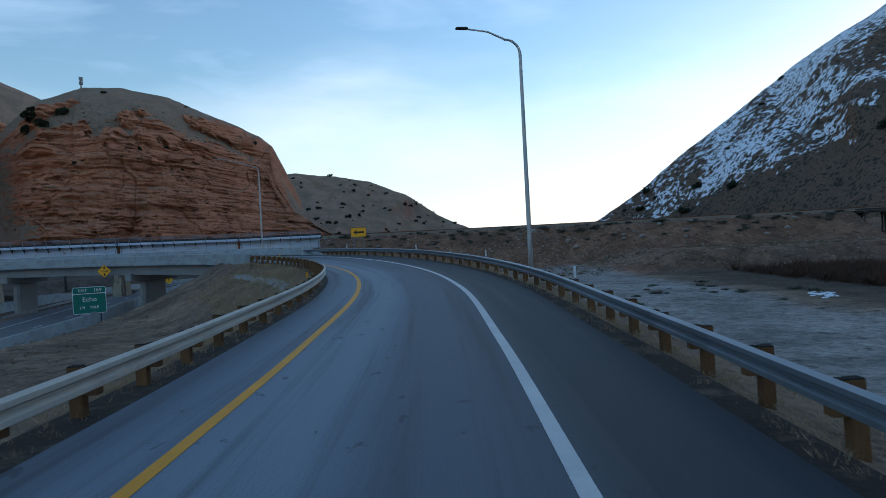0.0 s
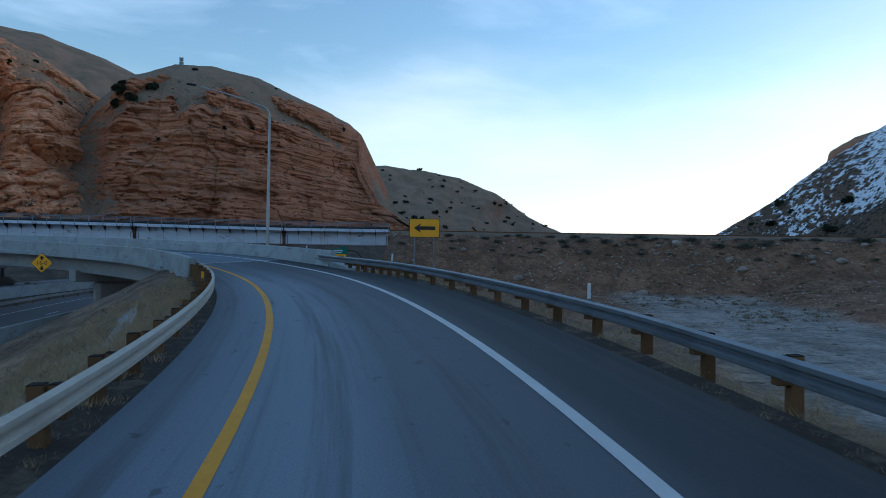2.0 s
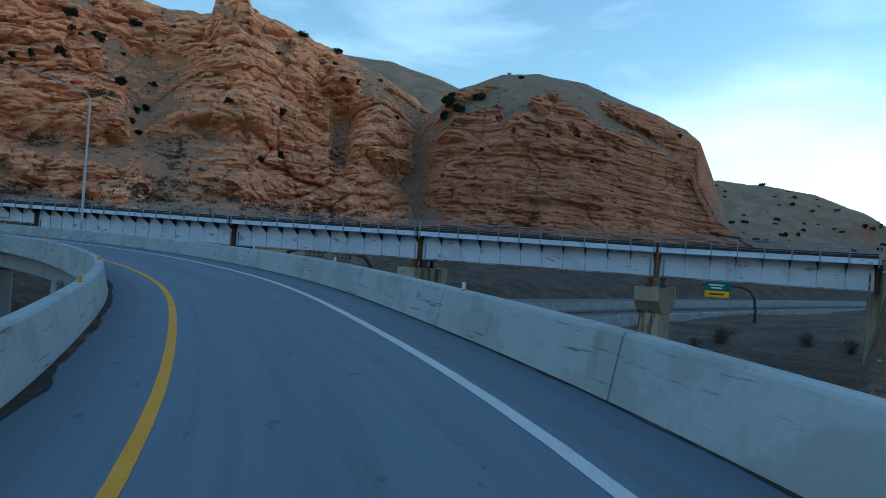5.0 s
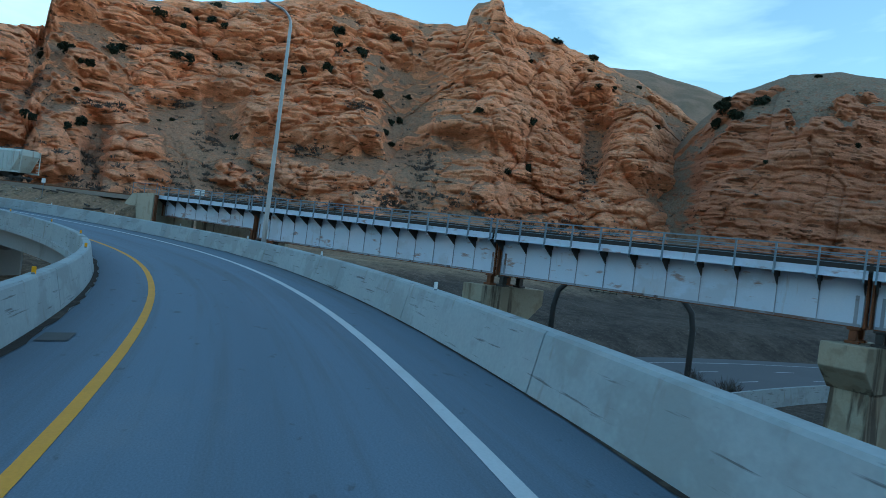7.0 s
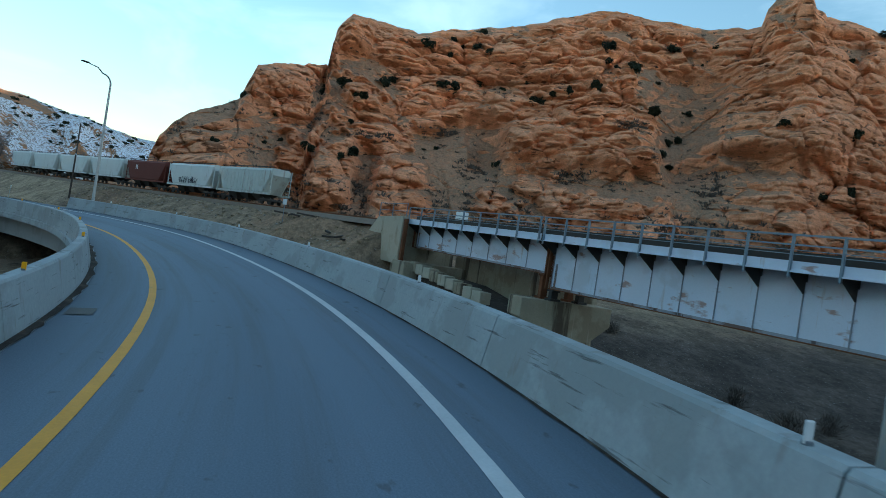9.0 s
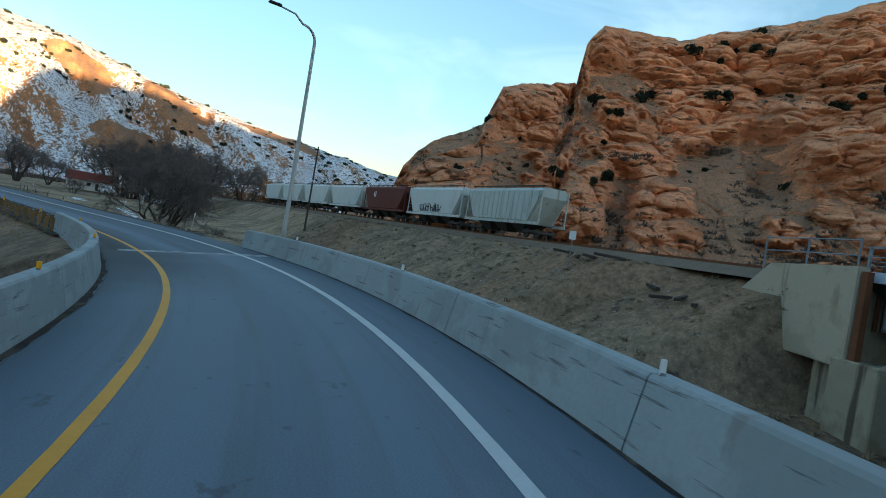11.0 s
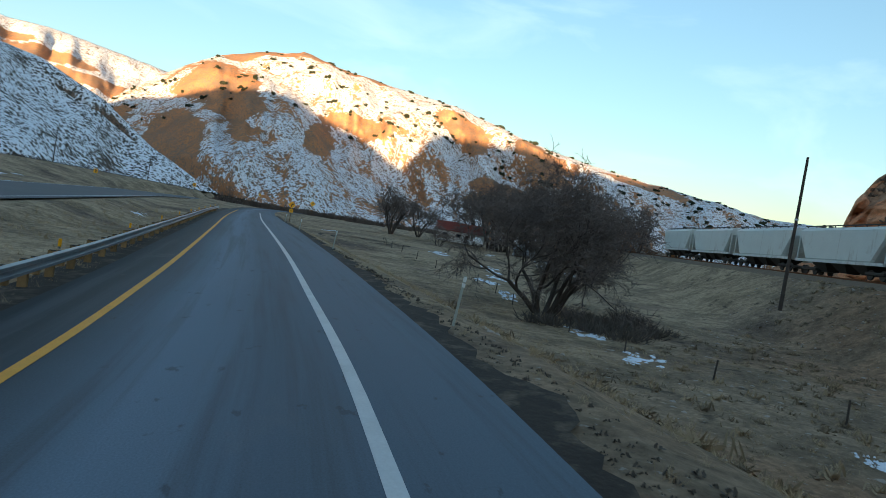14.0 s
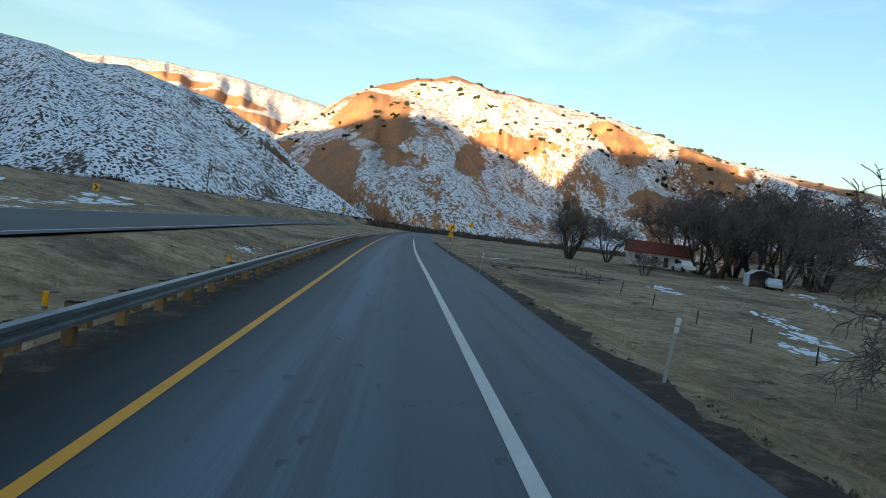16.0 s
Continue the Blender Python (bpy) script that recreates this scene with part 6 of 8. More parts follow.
def exit_sign(foot, turn):
    ob = stand_sign("green exit sign with white lettering on two dark posts", foot, turn, 5)
    for x in (-1.25, 1.25):
        sign_post(ob, x, -1.5, 5.6, DARK_STEEL, 0.16)
    cz = 3.6
    part("panel", slab(rounded(3.9, 3.5, 0.28, 0, cz), -0.02, 0.02), SIGN_WHITE, ob, "white-edged panel")
    part("face", slab(rounded(3.76, 2.52, 0.2, 0, cz - 0.42), -0.03, -0.021), SIGN_GREEN, ob)
    part("face", slab(rounded(3.76, 0.76, 0.16, 0, cz + 1.3), -0.03, -0.021), SIGN_GREEN, ob)
    words("EXIT", 0.50, SIGN_WHITE, ob, Matrix.Translation((-0.75, -0.034, cz + 1.3)) @ FACE)
    words("169", 0.66, SIGN_WHITE, ob, Matrix.Translation((0.95, -0.034, cz + 1.3)) @ FACE)
    words("Echo", 0.86, SIGN_WHITE, ob, Matrix.Translation((0.0, -0.034, cz + 0.1)) @ FACE)
    words("1/4", 0.56, SIGN_WHITE, ob, Matrix.Translation((-0.9, -0.034, cz - 0.95)) @ FACE)
    words("MILE", 0.5, SIGN_WHITE, ob, Matrix.Translation((0.55, -0.034, cz - 0.95)) @ FACE)
    return ob


exit_sign(Vector((-41.2, 68.4, -4.4)), 28).scale = (0.8, 0.8, 0.8)


def clearance_sign(centre, turn):
    ob = thing("clearance_sign", "yellow diamond clearance sign fixed to the bridge girder", "sign", Matrix.Translation(centre) @ Matrix.Rotation(radians(turn), 4, "Z"))
    d = rounded(1.15, 1.15, 0.08)
    part("panel", slab(turned(d, 45), -0.01, 0.01), SIGN_YELLOW, ob)
    part("border", slab(turned(rounded(1.2, 1.2, 0.09), 45), -0.005, 0.006), SIGN_BLACK, ob)
    words("16-0", 0.46, SIGN_BLACK, ob, Matrix.Translation((0, -0.015, 0)) @ FACE)
    for s in (1, -1):
        part("arrow", slab([(0, s * 0.62), (0.2, s * 0.42), (0.08, s * 0.42), (0.08, s * 0.26), (-0.08, s * 0.26), (-0.08, s * 0.42), (-0.2, s * 0.42)], -0.016, -0.011), SIGN_BLACK, ob)
    return ob


clearance_sign(Vector((-47.4, 83.3, 1.3)), 20)


def guide_sign(centre, turn):
    ob = thing("guide_sign", "green and yellow guide sign on a curved dark arm", "sign", Matrix.Translation(centre) @ Matrix.Rotation(radians(turn), 4, "Z"))
    part("panel", slab(rounded(3.4, 1.1, 0.1, 0, 0.45), -0.03, 0.0), SIGN_GREEN, ob)
    part("panel", slab(rounded(3.2, 0.9, 0.1, -0.1, -0.62), -0.03, 0.0), SIGN_YELLOW, ob)
    part("panel", slab(rounded(1.6, 0.45, 0.06, 0.8, 1.25), -0.03, 0.0), SIGN_GREEN, ob)
    for x, z, w, mt in ((-0.2, 0.65, 2.0, SIGN_WHITE), (-0.2, 0.25, 1.5, SIGN_WHITE), (-0.1, -0.62, 2.0, SIGN_BLACK)):
        part("lettering_bar", slab(rounded(w, 0.2, 0.03, x, z), -0.04, -0.031), mt, ob)
    pts = [(-2.0, 0.25, 0.6), (1.6, 0.25, 0.7), (3.2, 0.25, 0.6), (4.3, 0.25, 0.1), (4.9, 0.25, -0.9), (5.1, 0.25, -2.5), (5.1, 0.25, -6.5)]
    bent_tube("arm", pts, [0.13, 0.16, 0.17, 0.18, 0.19, 0.2, 0.22], DARK_STEEL, ob)
    return ob


guide_sign(Vector((-49.0, 172.0, 1.7)), 22)


def gantry(foot, turn):
    """Sign panels seen from behind on a curved dark steel arm."""
    ob = thing("sign_gantry", "curved dark steel sign arm with panel backs over the freeway", "sign gantry", Matrix.Translation(foot) @ Matrix.Rotation(radians(turn), 4, "Z"))
    pts = [(0, 0, -2), (0, 0, 2), (0, 0, 4.2), (-0.25, 0, 5.6), (-1.0, 0, 6.6), (-2.2, 0, 7.1), (-4, 0, 7.2), (-10, 0, 7.2), (-11.4, 0, 6.9), (-12.2, 0, 6.0), (-12.5, 0, 4.5), (-12.5, 0, -2)]
    bent_tube("arm", pts, [0.27] * len(pts), DARK_STEEL, ob)
    for x in (-4.2, -8.0):
        bm = bmesh.new()
        for k in range(5):
            box(bm, 0.07, 0.05, 1.3, Matrix.Translation((x - 1.2 + 0.6 * k, -0.3, 6.3)))
        for z in (6.35, 6.9, 7.5):
            box(bm, 2.6, 0.05, 0.07, Matrix.Translation((x, -0.36, z)))
        part("frame", bm, DARK_STEEL, ob)
        bm = bmesh.new()
        box(bm, 2.5, 0.04, 1.25, Matrix.Translation((x, -0.22, 6.32)))
        part("panel", bm, OLD_CONCRETE, ob, "pale sign back")
    return ob


gantry(Vector((-87.2, 142.0, -3.8)), 34)


def diamond_sign(foot, turn, height, label, mark="merge", plaque=False, size=0.76):
    ob = stand_sign(label, foot, turn, height)
    sign_post(ob, 0, -0.6, height + 0.3, WOOD, 0.09)
    part("panel", slab(turned(rounded(size, size, 0.06, 0, 0), 45) if mark != "round" else rounded(size, size, size * 0.2), -0.01, 0.01), SIGN_YELLOW, ob).location.z = height
    k = size / 0.76
    if mark == "merge":
        part("symbol", slab([(-0.05 * k, height - 0.25 * k), (0.05 * k, height - 0.25 * k), (0.05 * k, height + 0.1 * k), (0.13 * k, height + 0.1 * k), (0, height + 0.3 * k), (-0.13 * k, height + 0.1 * k), (-0.05 * k, height + 0.1 * k)], -0.02, -0.012), SIGN_BLACK, ob)
    else:
        part("symbol", slab([(-0.12 * k, height - 0.28 * k), (-0.02 * k, height - 0.28 * k), (0.0, height - 0.02 * k), (0.12 * k, height + 0.08 * k), (0.16 * k, height - 0.02 * k), (0.26 * k, height + 0.2 * k), (0.02 * k, height + 0.26 * k), (0.06 * k, height + 0.16 * k), (-0.09 * k, height + 0.02 * k)], -0.02, -0.012), SIGN_BLACK, ob)
    if plaque:
        part("plaque", slab(rounded(0.62, 0.62, 0.05, 0, height - 1.02), -0.01, 0.01), SIGN_YELLOW, ob)
        words("40", 0.42, SIGN_BLACK, ob, Matrix.Translation((0, -0.014, height - 1.02)) @ FACE)
    return ob


# ---- street furniture of the shoulders ----
def delineator(foot, turn, height=1.2, tilt=0.0):
    ob = thing("delineator", "slim white roadside marker post", "marker post", Matrix.Translation(foot) @ Matrix.Rotation(radians(turn), 4, "Z") @ Matrix.Rotation(radians(tilt), 4, "Y"), "roadside marker posts")
    bm = bmesh.new()
    box(bm, 0.055, 0.03, height + 0.4, Matrix.Translation((0, 0, -0.4)), 0.005)
    part("post", bm, POST_PAINT, ob)
    bm = bmesh.new()
    box(bm, 0.075, 0.02, 0.11, Matrix.Translation((0, -0.026, height - 0.13)), 0.004)
    part("reflector", bm, WHITE_PLASTIC, ob, "white reflector plate")
    bm = bmesh.new()
    box(bm, 0.075, 0.02, 0.09, Matrix.Translation((0, -0.026, height - 0.25)), 0.004)
    part("reflector", bm, WHITE_PLASTIC, ob, "white reflector plate")
    return ob


def rail_marker(foot, turn, material, label, h=0.24):
    ob = thing("rail_marker", label, "marker", Matrix.Translation(foot) @ Matrix.Rotation(radians(turn), 4, "Z"), "rail markers")
    bm = bmesh.new()
    box(bm, 0.075, 0.03, h, Matrix(), 0.01)
    part("blade", bm, material, ob)
    bm = bmesh.new()
    box(bm, 0.06, 0.06, 0.05, Matrix.Translation((0, 0, -0.02)), 0.005)
    part("bracket", bm, GALV, ob)
    return ob


for s in np.arange(OFF + 80.5 + 9.2 - SHORT, JOINT_B + 4, 9.2):
    rail_marker(RAMP.at(s, -3.72, 0.83), RAMP.turn(s), ORANGE_REFLECTOR, "amber reflector on the inner barrier", 0.14)
for s in np.arange(OFF + 72.8, BAR1 - 0.4, 10.0):
    rail_marker(RAMP.at(s, 3.5, 0.83), RAMP.turn(s), WHITE_PLASTIC, "white plastic marker on the outer barrier", 0.17)
for s in np.arange(OFF + 18.5, OFF + 64, 14.2):
    u = 4.45 + float(np.interp(s - OFF, [45, 60, 68], [0, -0.75, -1.33])) + 0.28
    rail_marker(RAMP.at(s, u, 0.58), RAMP.turn(s), WHITE_PLASTIC, "white plastic marker on a guardrail post", 0.36)
for s in (OFF + 24.5, OFF + 56.0):
    rail_marker(RAMP.at(s, -3.73, 0.6), RAMP.turn(s), ORANGE_REFLECTOR, "amber and white marker on a guardrail post", 0.22)
for s in np.arange(OFF + 209.5 - SHORT, OFF + 300, 9.0):
    rail_marker(RAMP.at(s, -3.93, 0.6), RAMP.turn(s), ORANGE_REFLECTOR, "amber and white marker on a guardrail post", 0.22)
for x, y in ((-146.9, 71.7), (-153.1, 62.75), (-166.0, 44.15), (-178.6, 25.4), (-191.5, 6.5)):
    s, u, z = (float(v[0]) for v in RAMP.near(np.array([x]), np.array([y])))
    delineator(Vector((x, y, z)), RAMP.turn(s), 1.0, 5.0)

diamond_sign(Vector((-214.0, -21.5, 3.4)), 143, 2.45, "yellow turn warning sign with a speed plaque on a timber post", "turn", True, 0.95)
diamond_sign(Vector((-58.5, 128.0, -3.9)), 25, 2.4, "yellow merge sign beside the freeway", "merge", False, 1.1)


def chevron(foot, turn):
    ob = stand_sign("small yellow chevron sign on a post above the highway bank", foot, turn, 2, group="chevron signs")
    sign_post(ob, 0, -0.6, 1.7, GALV, 0.06)
    part("panel", slab(rounded(0.8, 0.95, 0.05, 0, 1.4), -0.01, 0.01), SIGN_YELLOW, ob)
    part("symbol", slab([(-0.28, 1.78), (-0.02, 1.78), (0.28, 1.4), (-0.02, 1.02), (-0.28, 1.02), (0.02, 1.4)], -0.02, -0.012), SIGN_BLACK, ob)
    return ob


for x, y, z in ((-174, -49, 3.7), (-207, -84, 5.0), (-236, -92, 5.8), (-281, -126, 6.6)):
    chevron(Vector((x, y, z)), math.degrees(math.atan2(-(-157 - x), (50 - y))) + 180)
diamond_sign(Vector((-262, -74, 5.2)), 135, 2.2, "yellow diamond warning sign far along the highway", "turn", False, 1.1)

# ---- train of covered hopper wagons ----
WAGON_GREY = streaked("wagon_grey", (0.52, 0.56, 0.52), (((0.35, 0.35, 0.35), 0.56, (0.40, 0.39, 0.34), 0.6), ((2.5, 2.5, 0.15), 0.6, (0.25, 0.19, 0.13), 0.6), ((0.6, 0.6, 3), 0.68, (0.2, 0.12, 0.07), 0.6)), 0.6, 0.12)
WAGON_WHITE = streaked("wagon_white", (0.64, 0.67, 0.64), (((0.35, 0.35, 0.35), 0.58, (0.48, 0.46, 0.42), 0.6), ((2.5, 2.5, 0.15), 0.64, (0.3, 0.25, 0.2), 0.5)), 0.6, 0.10)
WAGON_RED = mat("wagon_oxide_red", (0.13, 0.035, 0.025), 0.7, 0.18, 5, 0.35, 0.1)
GRAFFITI = mat("dark_spray_paint", (0.03, 0.035, 0.05), 0.6, 0.1, 5, 0.5, 0.0)


def hopper_wagon(m, paint, ribs, label, scrawl=False):
    """A covered hopper: body with sloping ends, ribs, roof hatch rail, sill, discharge bays and two bogies. x along the track."""
    ob = thing("hopper_wagon", label, "railway wagon", m, "hopper wagons of the train")
    L, W, z0, z1 = 14.6, 3.1, 1.35, 4.75
    bm = bmesh.new()
    rings = []
    for x, zb in ((-L / 2 + 0.15, z1 - 0.9), (-L / 2 + 1.9, z0), (L / 2 - 1.9, z0), (L / 2 - 0.15, z1 - 0.9)):
        prof = [(-W / 2 + 0.25, zb), (-W / 2, zb + 0.25), (-W / 2, z1 - 0.35), (-W / 2 + 0.5, z1), (W / 2 - 0.5, z1), (W / 2, z1 - 0.35), (W / 2, zb + 0.25), (W / 2 - 0.25, zb)]
        rings.append([bm.verts.new((x, y, z)) for y, z in prof])
    for a, b in zip(rings, rings[1:]):
        for k in range(8):
            bm.faces.new((a[k], a[(k + 1) % 8], b[(k + 1) % 8], b[k]))
    bm.faces.new(rings[0])
    bm.faces.new(rings[-1][::-1])
    bmesh.ops.recalc_face_normals(bm, faces=bm.faces)
    part("body", bm, paint, ob)
    for side in (-1, 1):
        bm = bmesh.new()
        box(bm, L, 0.14, 0.26, Matrix.Translation((0, side * (W / 2 - 0.05), z0 - 0.12)))
        part("side_sill", bm, paint, ob)
        bm = bmesh.new()
        box(bm, L - 0.4, 0.10, 0.10, Matrix.Translation((0, side * (W / 2 - 0.42), z1 + 0.12)))
        for k in range(9):
            box(bm, 0.05, 0.08, 0.16, Matrix.Translation((-L / 2 + 0.6 + k * (L - 1.2) / 8, side * (W / 2 - 0.42), z1 - 0.02)))
        part("roof_rail", bm, DARK_STEEL, ob)
        for x in (-L / 2 + 0.05, L / 2 - 0.05):
            bm = bmesh.new()
            box(bm, 0.12, 0.1, z1 - z0 - 0.1, Matrix.Translation((x, side * (W / 2 - 0.12), z0)))
            for k in range(7):
                box(bm, 0.05, 0.42, 0.04, Matrix.Translation((x, side * (W / 2 - 0.35), z0 + 0.3 + 0.45 * k)))
            part("end_ladder", bm, paint, ob)
    if ribs:
        bm = bmesh.new()
        box(bm, 0.12, 0.10, z1 - z0 - 0.5, Matrix.Translation((0, 0, z0 + 0.1)))
        me = bpy.data.meshes.new("side_rib")
        bm.to_mesh(me)
        bm.free()
        me.materials.append(paint)
        for side in (-1, 1):
            for k in range(12):
                shared("side_rib", me, ob, Matrix.Translation((-L / 2 + 2.0 + k * (L - 4.0) / 11, side * W / 2, 0)))
    for x in (-3.3, 0, 3.3):
        bm = bmesh.new()
        bmesh.ops.create_cone(bm, cap_ends=True, segments=4, radius1=0.75, radius2=2.0, depth=0.95, matrix=Matrix.Translation((x, 0, 0.92)) @ Matrix.Rotation(math.pi / 4, 4, "Z"))
        part("discharge_bay", bm, DARK_STEEL, ob)
    for x in (-L / 2 + 1.9, L / 2 - 1.9):
        bogie = part("bogie", (lambda b: (box(b, 2.7, 2.1, 0.28, Matrix.Translation((x, 0, 0.45)), 0.05), b)[1])(bmesh.new()), DARK_STEEL, ob)
        for dx in (-0.88, 0.88):
            for y in (-0.75, 0.75):
                bm = bmesh.new()
                tube(bm, (x + dx, y - 0.07, 0.46), (x + dx, y + 0.07, 0.46), 0.46, n=16)
                part("wheel", bm, DARK_STEEL, bogie)
    if paint == WAGON_RED:
        for x in (-3.4, -2.9):
            bm = bmesh.new()
            box(bm, 0.22, 0.02, 0.75, Matrix.Translation((x, -W / 2 - 0.02, z1 - 1.6)))
            part("mark", bm, SIGN_WHITE, ob, "small pale painted mark")
    if scrawl:
        rng = random.Random(4)
        for k in range(8):
            x = -2.9 + 0.62 * k + (0.5 if k > 3 else 0)
            bm = bmesh.new()
            for q in range(3):
                box(bm, 0.10, 0.02, 0.75 + 0.35 * rng.random(), Matrix.Translation((x + 0.2 * q - 0.2, -W / 2 - 0.02, z0 + 0.35)) @ Matrix.Rotation(radians(rng.uniform(-30, 30)), 4, "Y"))
            box(bm, 0.5, 0.02, 0.12, Matrix.Translation((x, -W / 2 - 0.02, z0 + 0.45 + 0.6 * rng.random())))
            part("scrawl_bar", bm, GRAFFITI, ob, "unreadable dark spray lettering")
    return ob


def rail_s(x, y):
    return float(RAILWAY.near(np.array([x]), np.array([y]))[0][0])


S0 = rail_s(-167.5, 93.9)
WAGONS = [(WAGON_GREY, True, "grey ribbed covered hopper wagon on the embankment track", False), (WAGON_WHITE, False, "pale grey hopper wagon with dark spray lettering", True),
          (WAGON_RED, False, "oxide-red hopper wagon coupled in the train", False)] + [(WAGON_WHITE, False, "pale grey covered hopper wagon", False)] * 4
for k, (paint, ribs, label, scrawl) in enumerate(WAGONS):
    s = S0 + 7.8 + 16.0 * k
    p = RAILWAY.at(s, 0, 0.05)
    a = RAILWAY.at(s + 5, 0) - RAILWAY.at(s - 5, 0)
    hopper_wagon(Matrix.Translation(p) @ Matrix.Rotation(math.atan2(a.y, a.x) + math.pi, 4, "Z"), paint, ribs, label, scrawl)
for u in (-0.72, 0.72):
    sweep("track_rail", RAILWAY, RAILWAY.s[0] + 5, rail_s(-29.9, 136.4), [(u - 0.035, -0.12), (u + 0.035, -0.12), (u + 0.035, 0.04), (u - 0.035, 0.04)], RUST, None, step=3)
    sweep("track_rail", RAILWAY, rail_s(-139, 108.1), RAILWAY.s[-1] - 5, [(u - 0.035, -0.12), (u + 0.035, -0.12), (u + 0.035, 0.04), (u - 0.035, 0.04)], RUST, None, step=3)
for o in [o for o in scene.objects if o.name.startswith("track_rail") and o.parent is None]:
    tagged(o, "rusty railway rail on the embankment", "rail", kind="structure")
BALLAST = mat("ballast", (0.19, 0.145, 0.105), 0.95, 0.35, 9, 1, 0.6)
for a, b in ((RAILWAY.s[0] + 5, rail_s(-29.9, 136.4)), (rail_s(-140, 107.7), RAILWAY.s[-1] - 5)):
    tagged(sweep("ballast_bed", RAILWAY, a, b, [(-2.3, -0.72), (-1.45, -0.14), (1.45, -0.14), (2.3, -0.72)], BALLAST, None, step=3, closed=False, smooth=False), "grey stone ballast under the rails", "ballast", kind="structure")

# ---- utility pole ----
pole = thing("utility_pole", "dark weathered timber utility pole on the embankment", "utility pole", Matrix.Translation((-200.2, 60.0, 4.6)) @ Matrix.Rotation(radians(-1.5), 4, "Y"))
bm = bmesh.new()
tube(bm, (0, 0, -1), (0, 0, 11.6), 0.16, 0.10, 10)
part("shaft", bm, BARK, pole)
bm = bmesh.new()
tube(bm, (0, 0, 6.4), (0, 0, 6.55), 0.15, 0.15, 10)
part("band", bm, WHITE_PLASTIC, pole, "white band")

# ---- trees and brush ----
def bare_tree(name, label, m, height, spread, seed, stems=5, levels=5, twig=0.016, group="", twigs_per=3):
    """A leafless spreading tree: a few tapered limbs that fork down to a cloud of fine twigs."""
    rng = random.Random(seed)
    ob = thing(name, label, "tree", m, group)
    limbs_v, limbs_f, fine_v, fine_f = [], [], [], []

    def rod(V, Fc, a, b, r0, r1, n):
        d = (b - a)
        if d.length < 1e-4:
            return
        d = d.normalized()
        x = d.orthogonal().normalized()
        y = d.cross(x)
        k = len(V)
        for p, r in ((a, r0), (b, r1)):
            for q in range(n):
                t = 2 * math.pi * q / n
                V.append(p + (x * math.cos(t) + y * math.sin(t)) * r)
        for q in range(n):
            Fc.append((k + q, k + (q + 1) % n, k + n + (q + 1) % n, k + n + q))

    def grow(p, d, length, r, level):
        segs = 4 if level < 2 else 3
        thick = level < 3
        V, Fc, n = (limbs_v, limbs_f, 6) if thick else (fine_v, fine_f, 3)
        pts = [p]
        for i in range(segs):
            bend = Vector((rng.gauss(0, 1), rng.gauss(0, 1), rng.gauss(0, 0.8))) * (0.16 + 0.05 * level)
            lift = Vector((0, 0, 0.10 if level < 2 else -0.035 * level + 0.085))
            d = (d + bend + lift).normalized()
            q = p + d * (length / segs)
            r2 = max(r * (1 - 0.45 / segs), twig * 0.5)
            rod(V, Fc, p, q, r, r2, n)
            p, r = q, r2
            pts.append((p.copy(), d.copy(), r))
        if level >= levels:
            return
        kids = (3 if level < 2 else twigs_per)
        for i in range(kids + (1 if level == 1 else 0)):
            q, dd, rr = pts[rng.randint(2, segs)] if i else pts[-1]
            side = Vector((rng.gauss(0, 1), rng.gauss(0, 1), rng.gauss(0, 0.55)))
            nd = (dd * 0.75 + side.normalized() * 0.72).normalized()
            grow(q, nd, length * rng.uniform(0.55, 0.8), max(rr * 0.66, twig * 0.6), level + 1)
        if level >= 1:
            for i in range(3):
                q, dd, rr = pts[rng.randint(1, segs)]
                nd = (dd * 0.5 + Vector((rng.gauss(0, 1), rng.gauss(0, 1), rng.gauss(0, 0.6))).normalized()).normalized()
                grow(q, nd, length * 0.42, max(rr * 0.4, twig * 0.6), max(level + 1, levels - 1))

    for k in range(stems):
        a = 2 * math.pi * (k + rng.uniform(-0.3, 0.3)) / stems
        lean = rng.uniform(0.2, 0.95) * spread / height
        grow(Vector((0.25 * math.cos(a), 0.25 * math.sin(a), -0.3)), Vector((math.cos(a) * lean, math.sin(a) * lean, 1)).normalized(), height * 0.36, 0.17 * height / 10, 0)
    raw("trunk", limbs_v, limbs_f, BARK, ob, "dark forked trunk and limbs")
    raw("crown", fine_v, fine_f, TWIG, ob, "cloud of fine leafless twigs")
    return ob


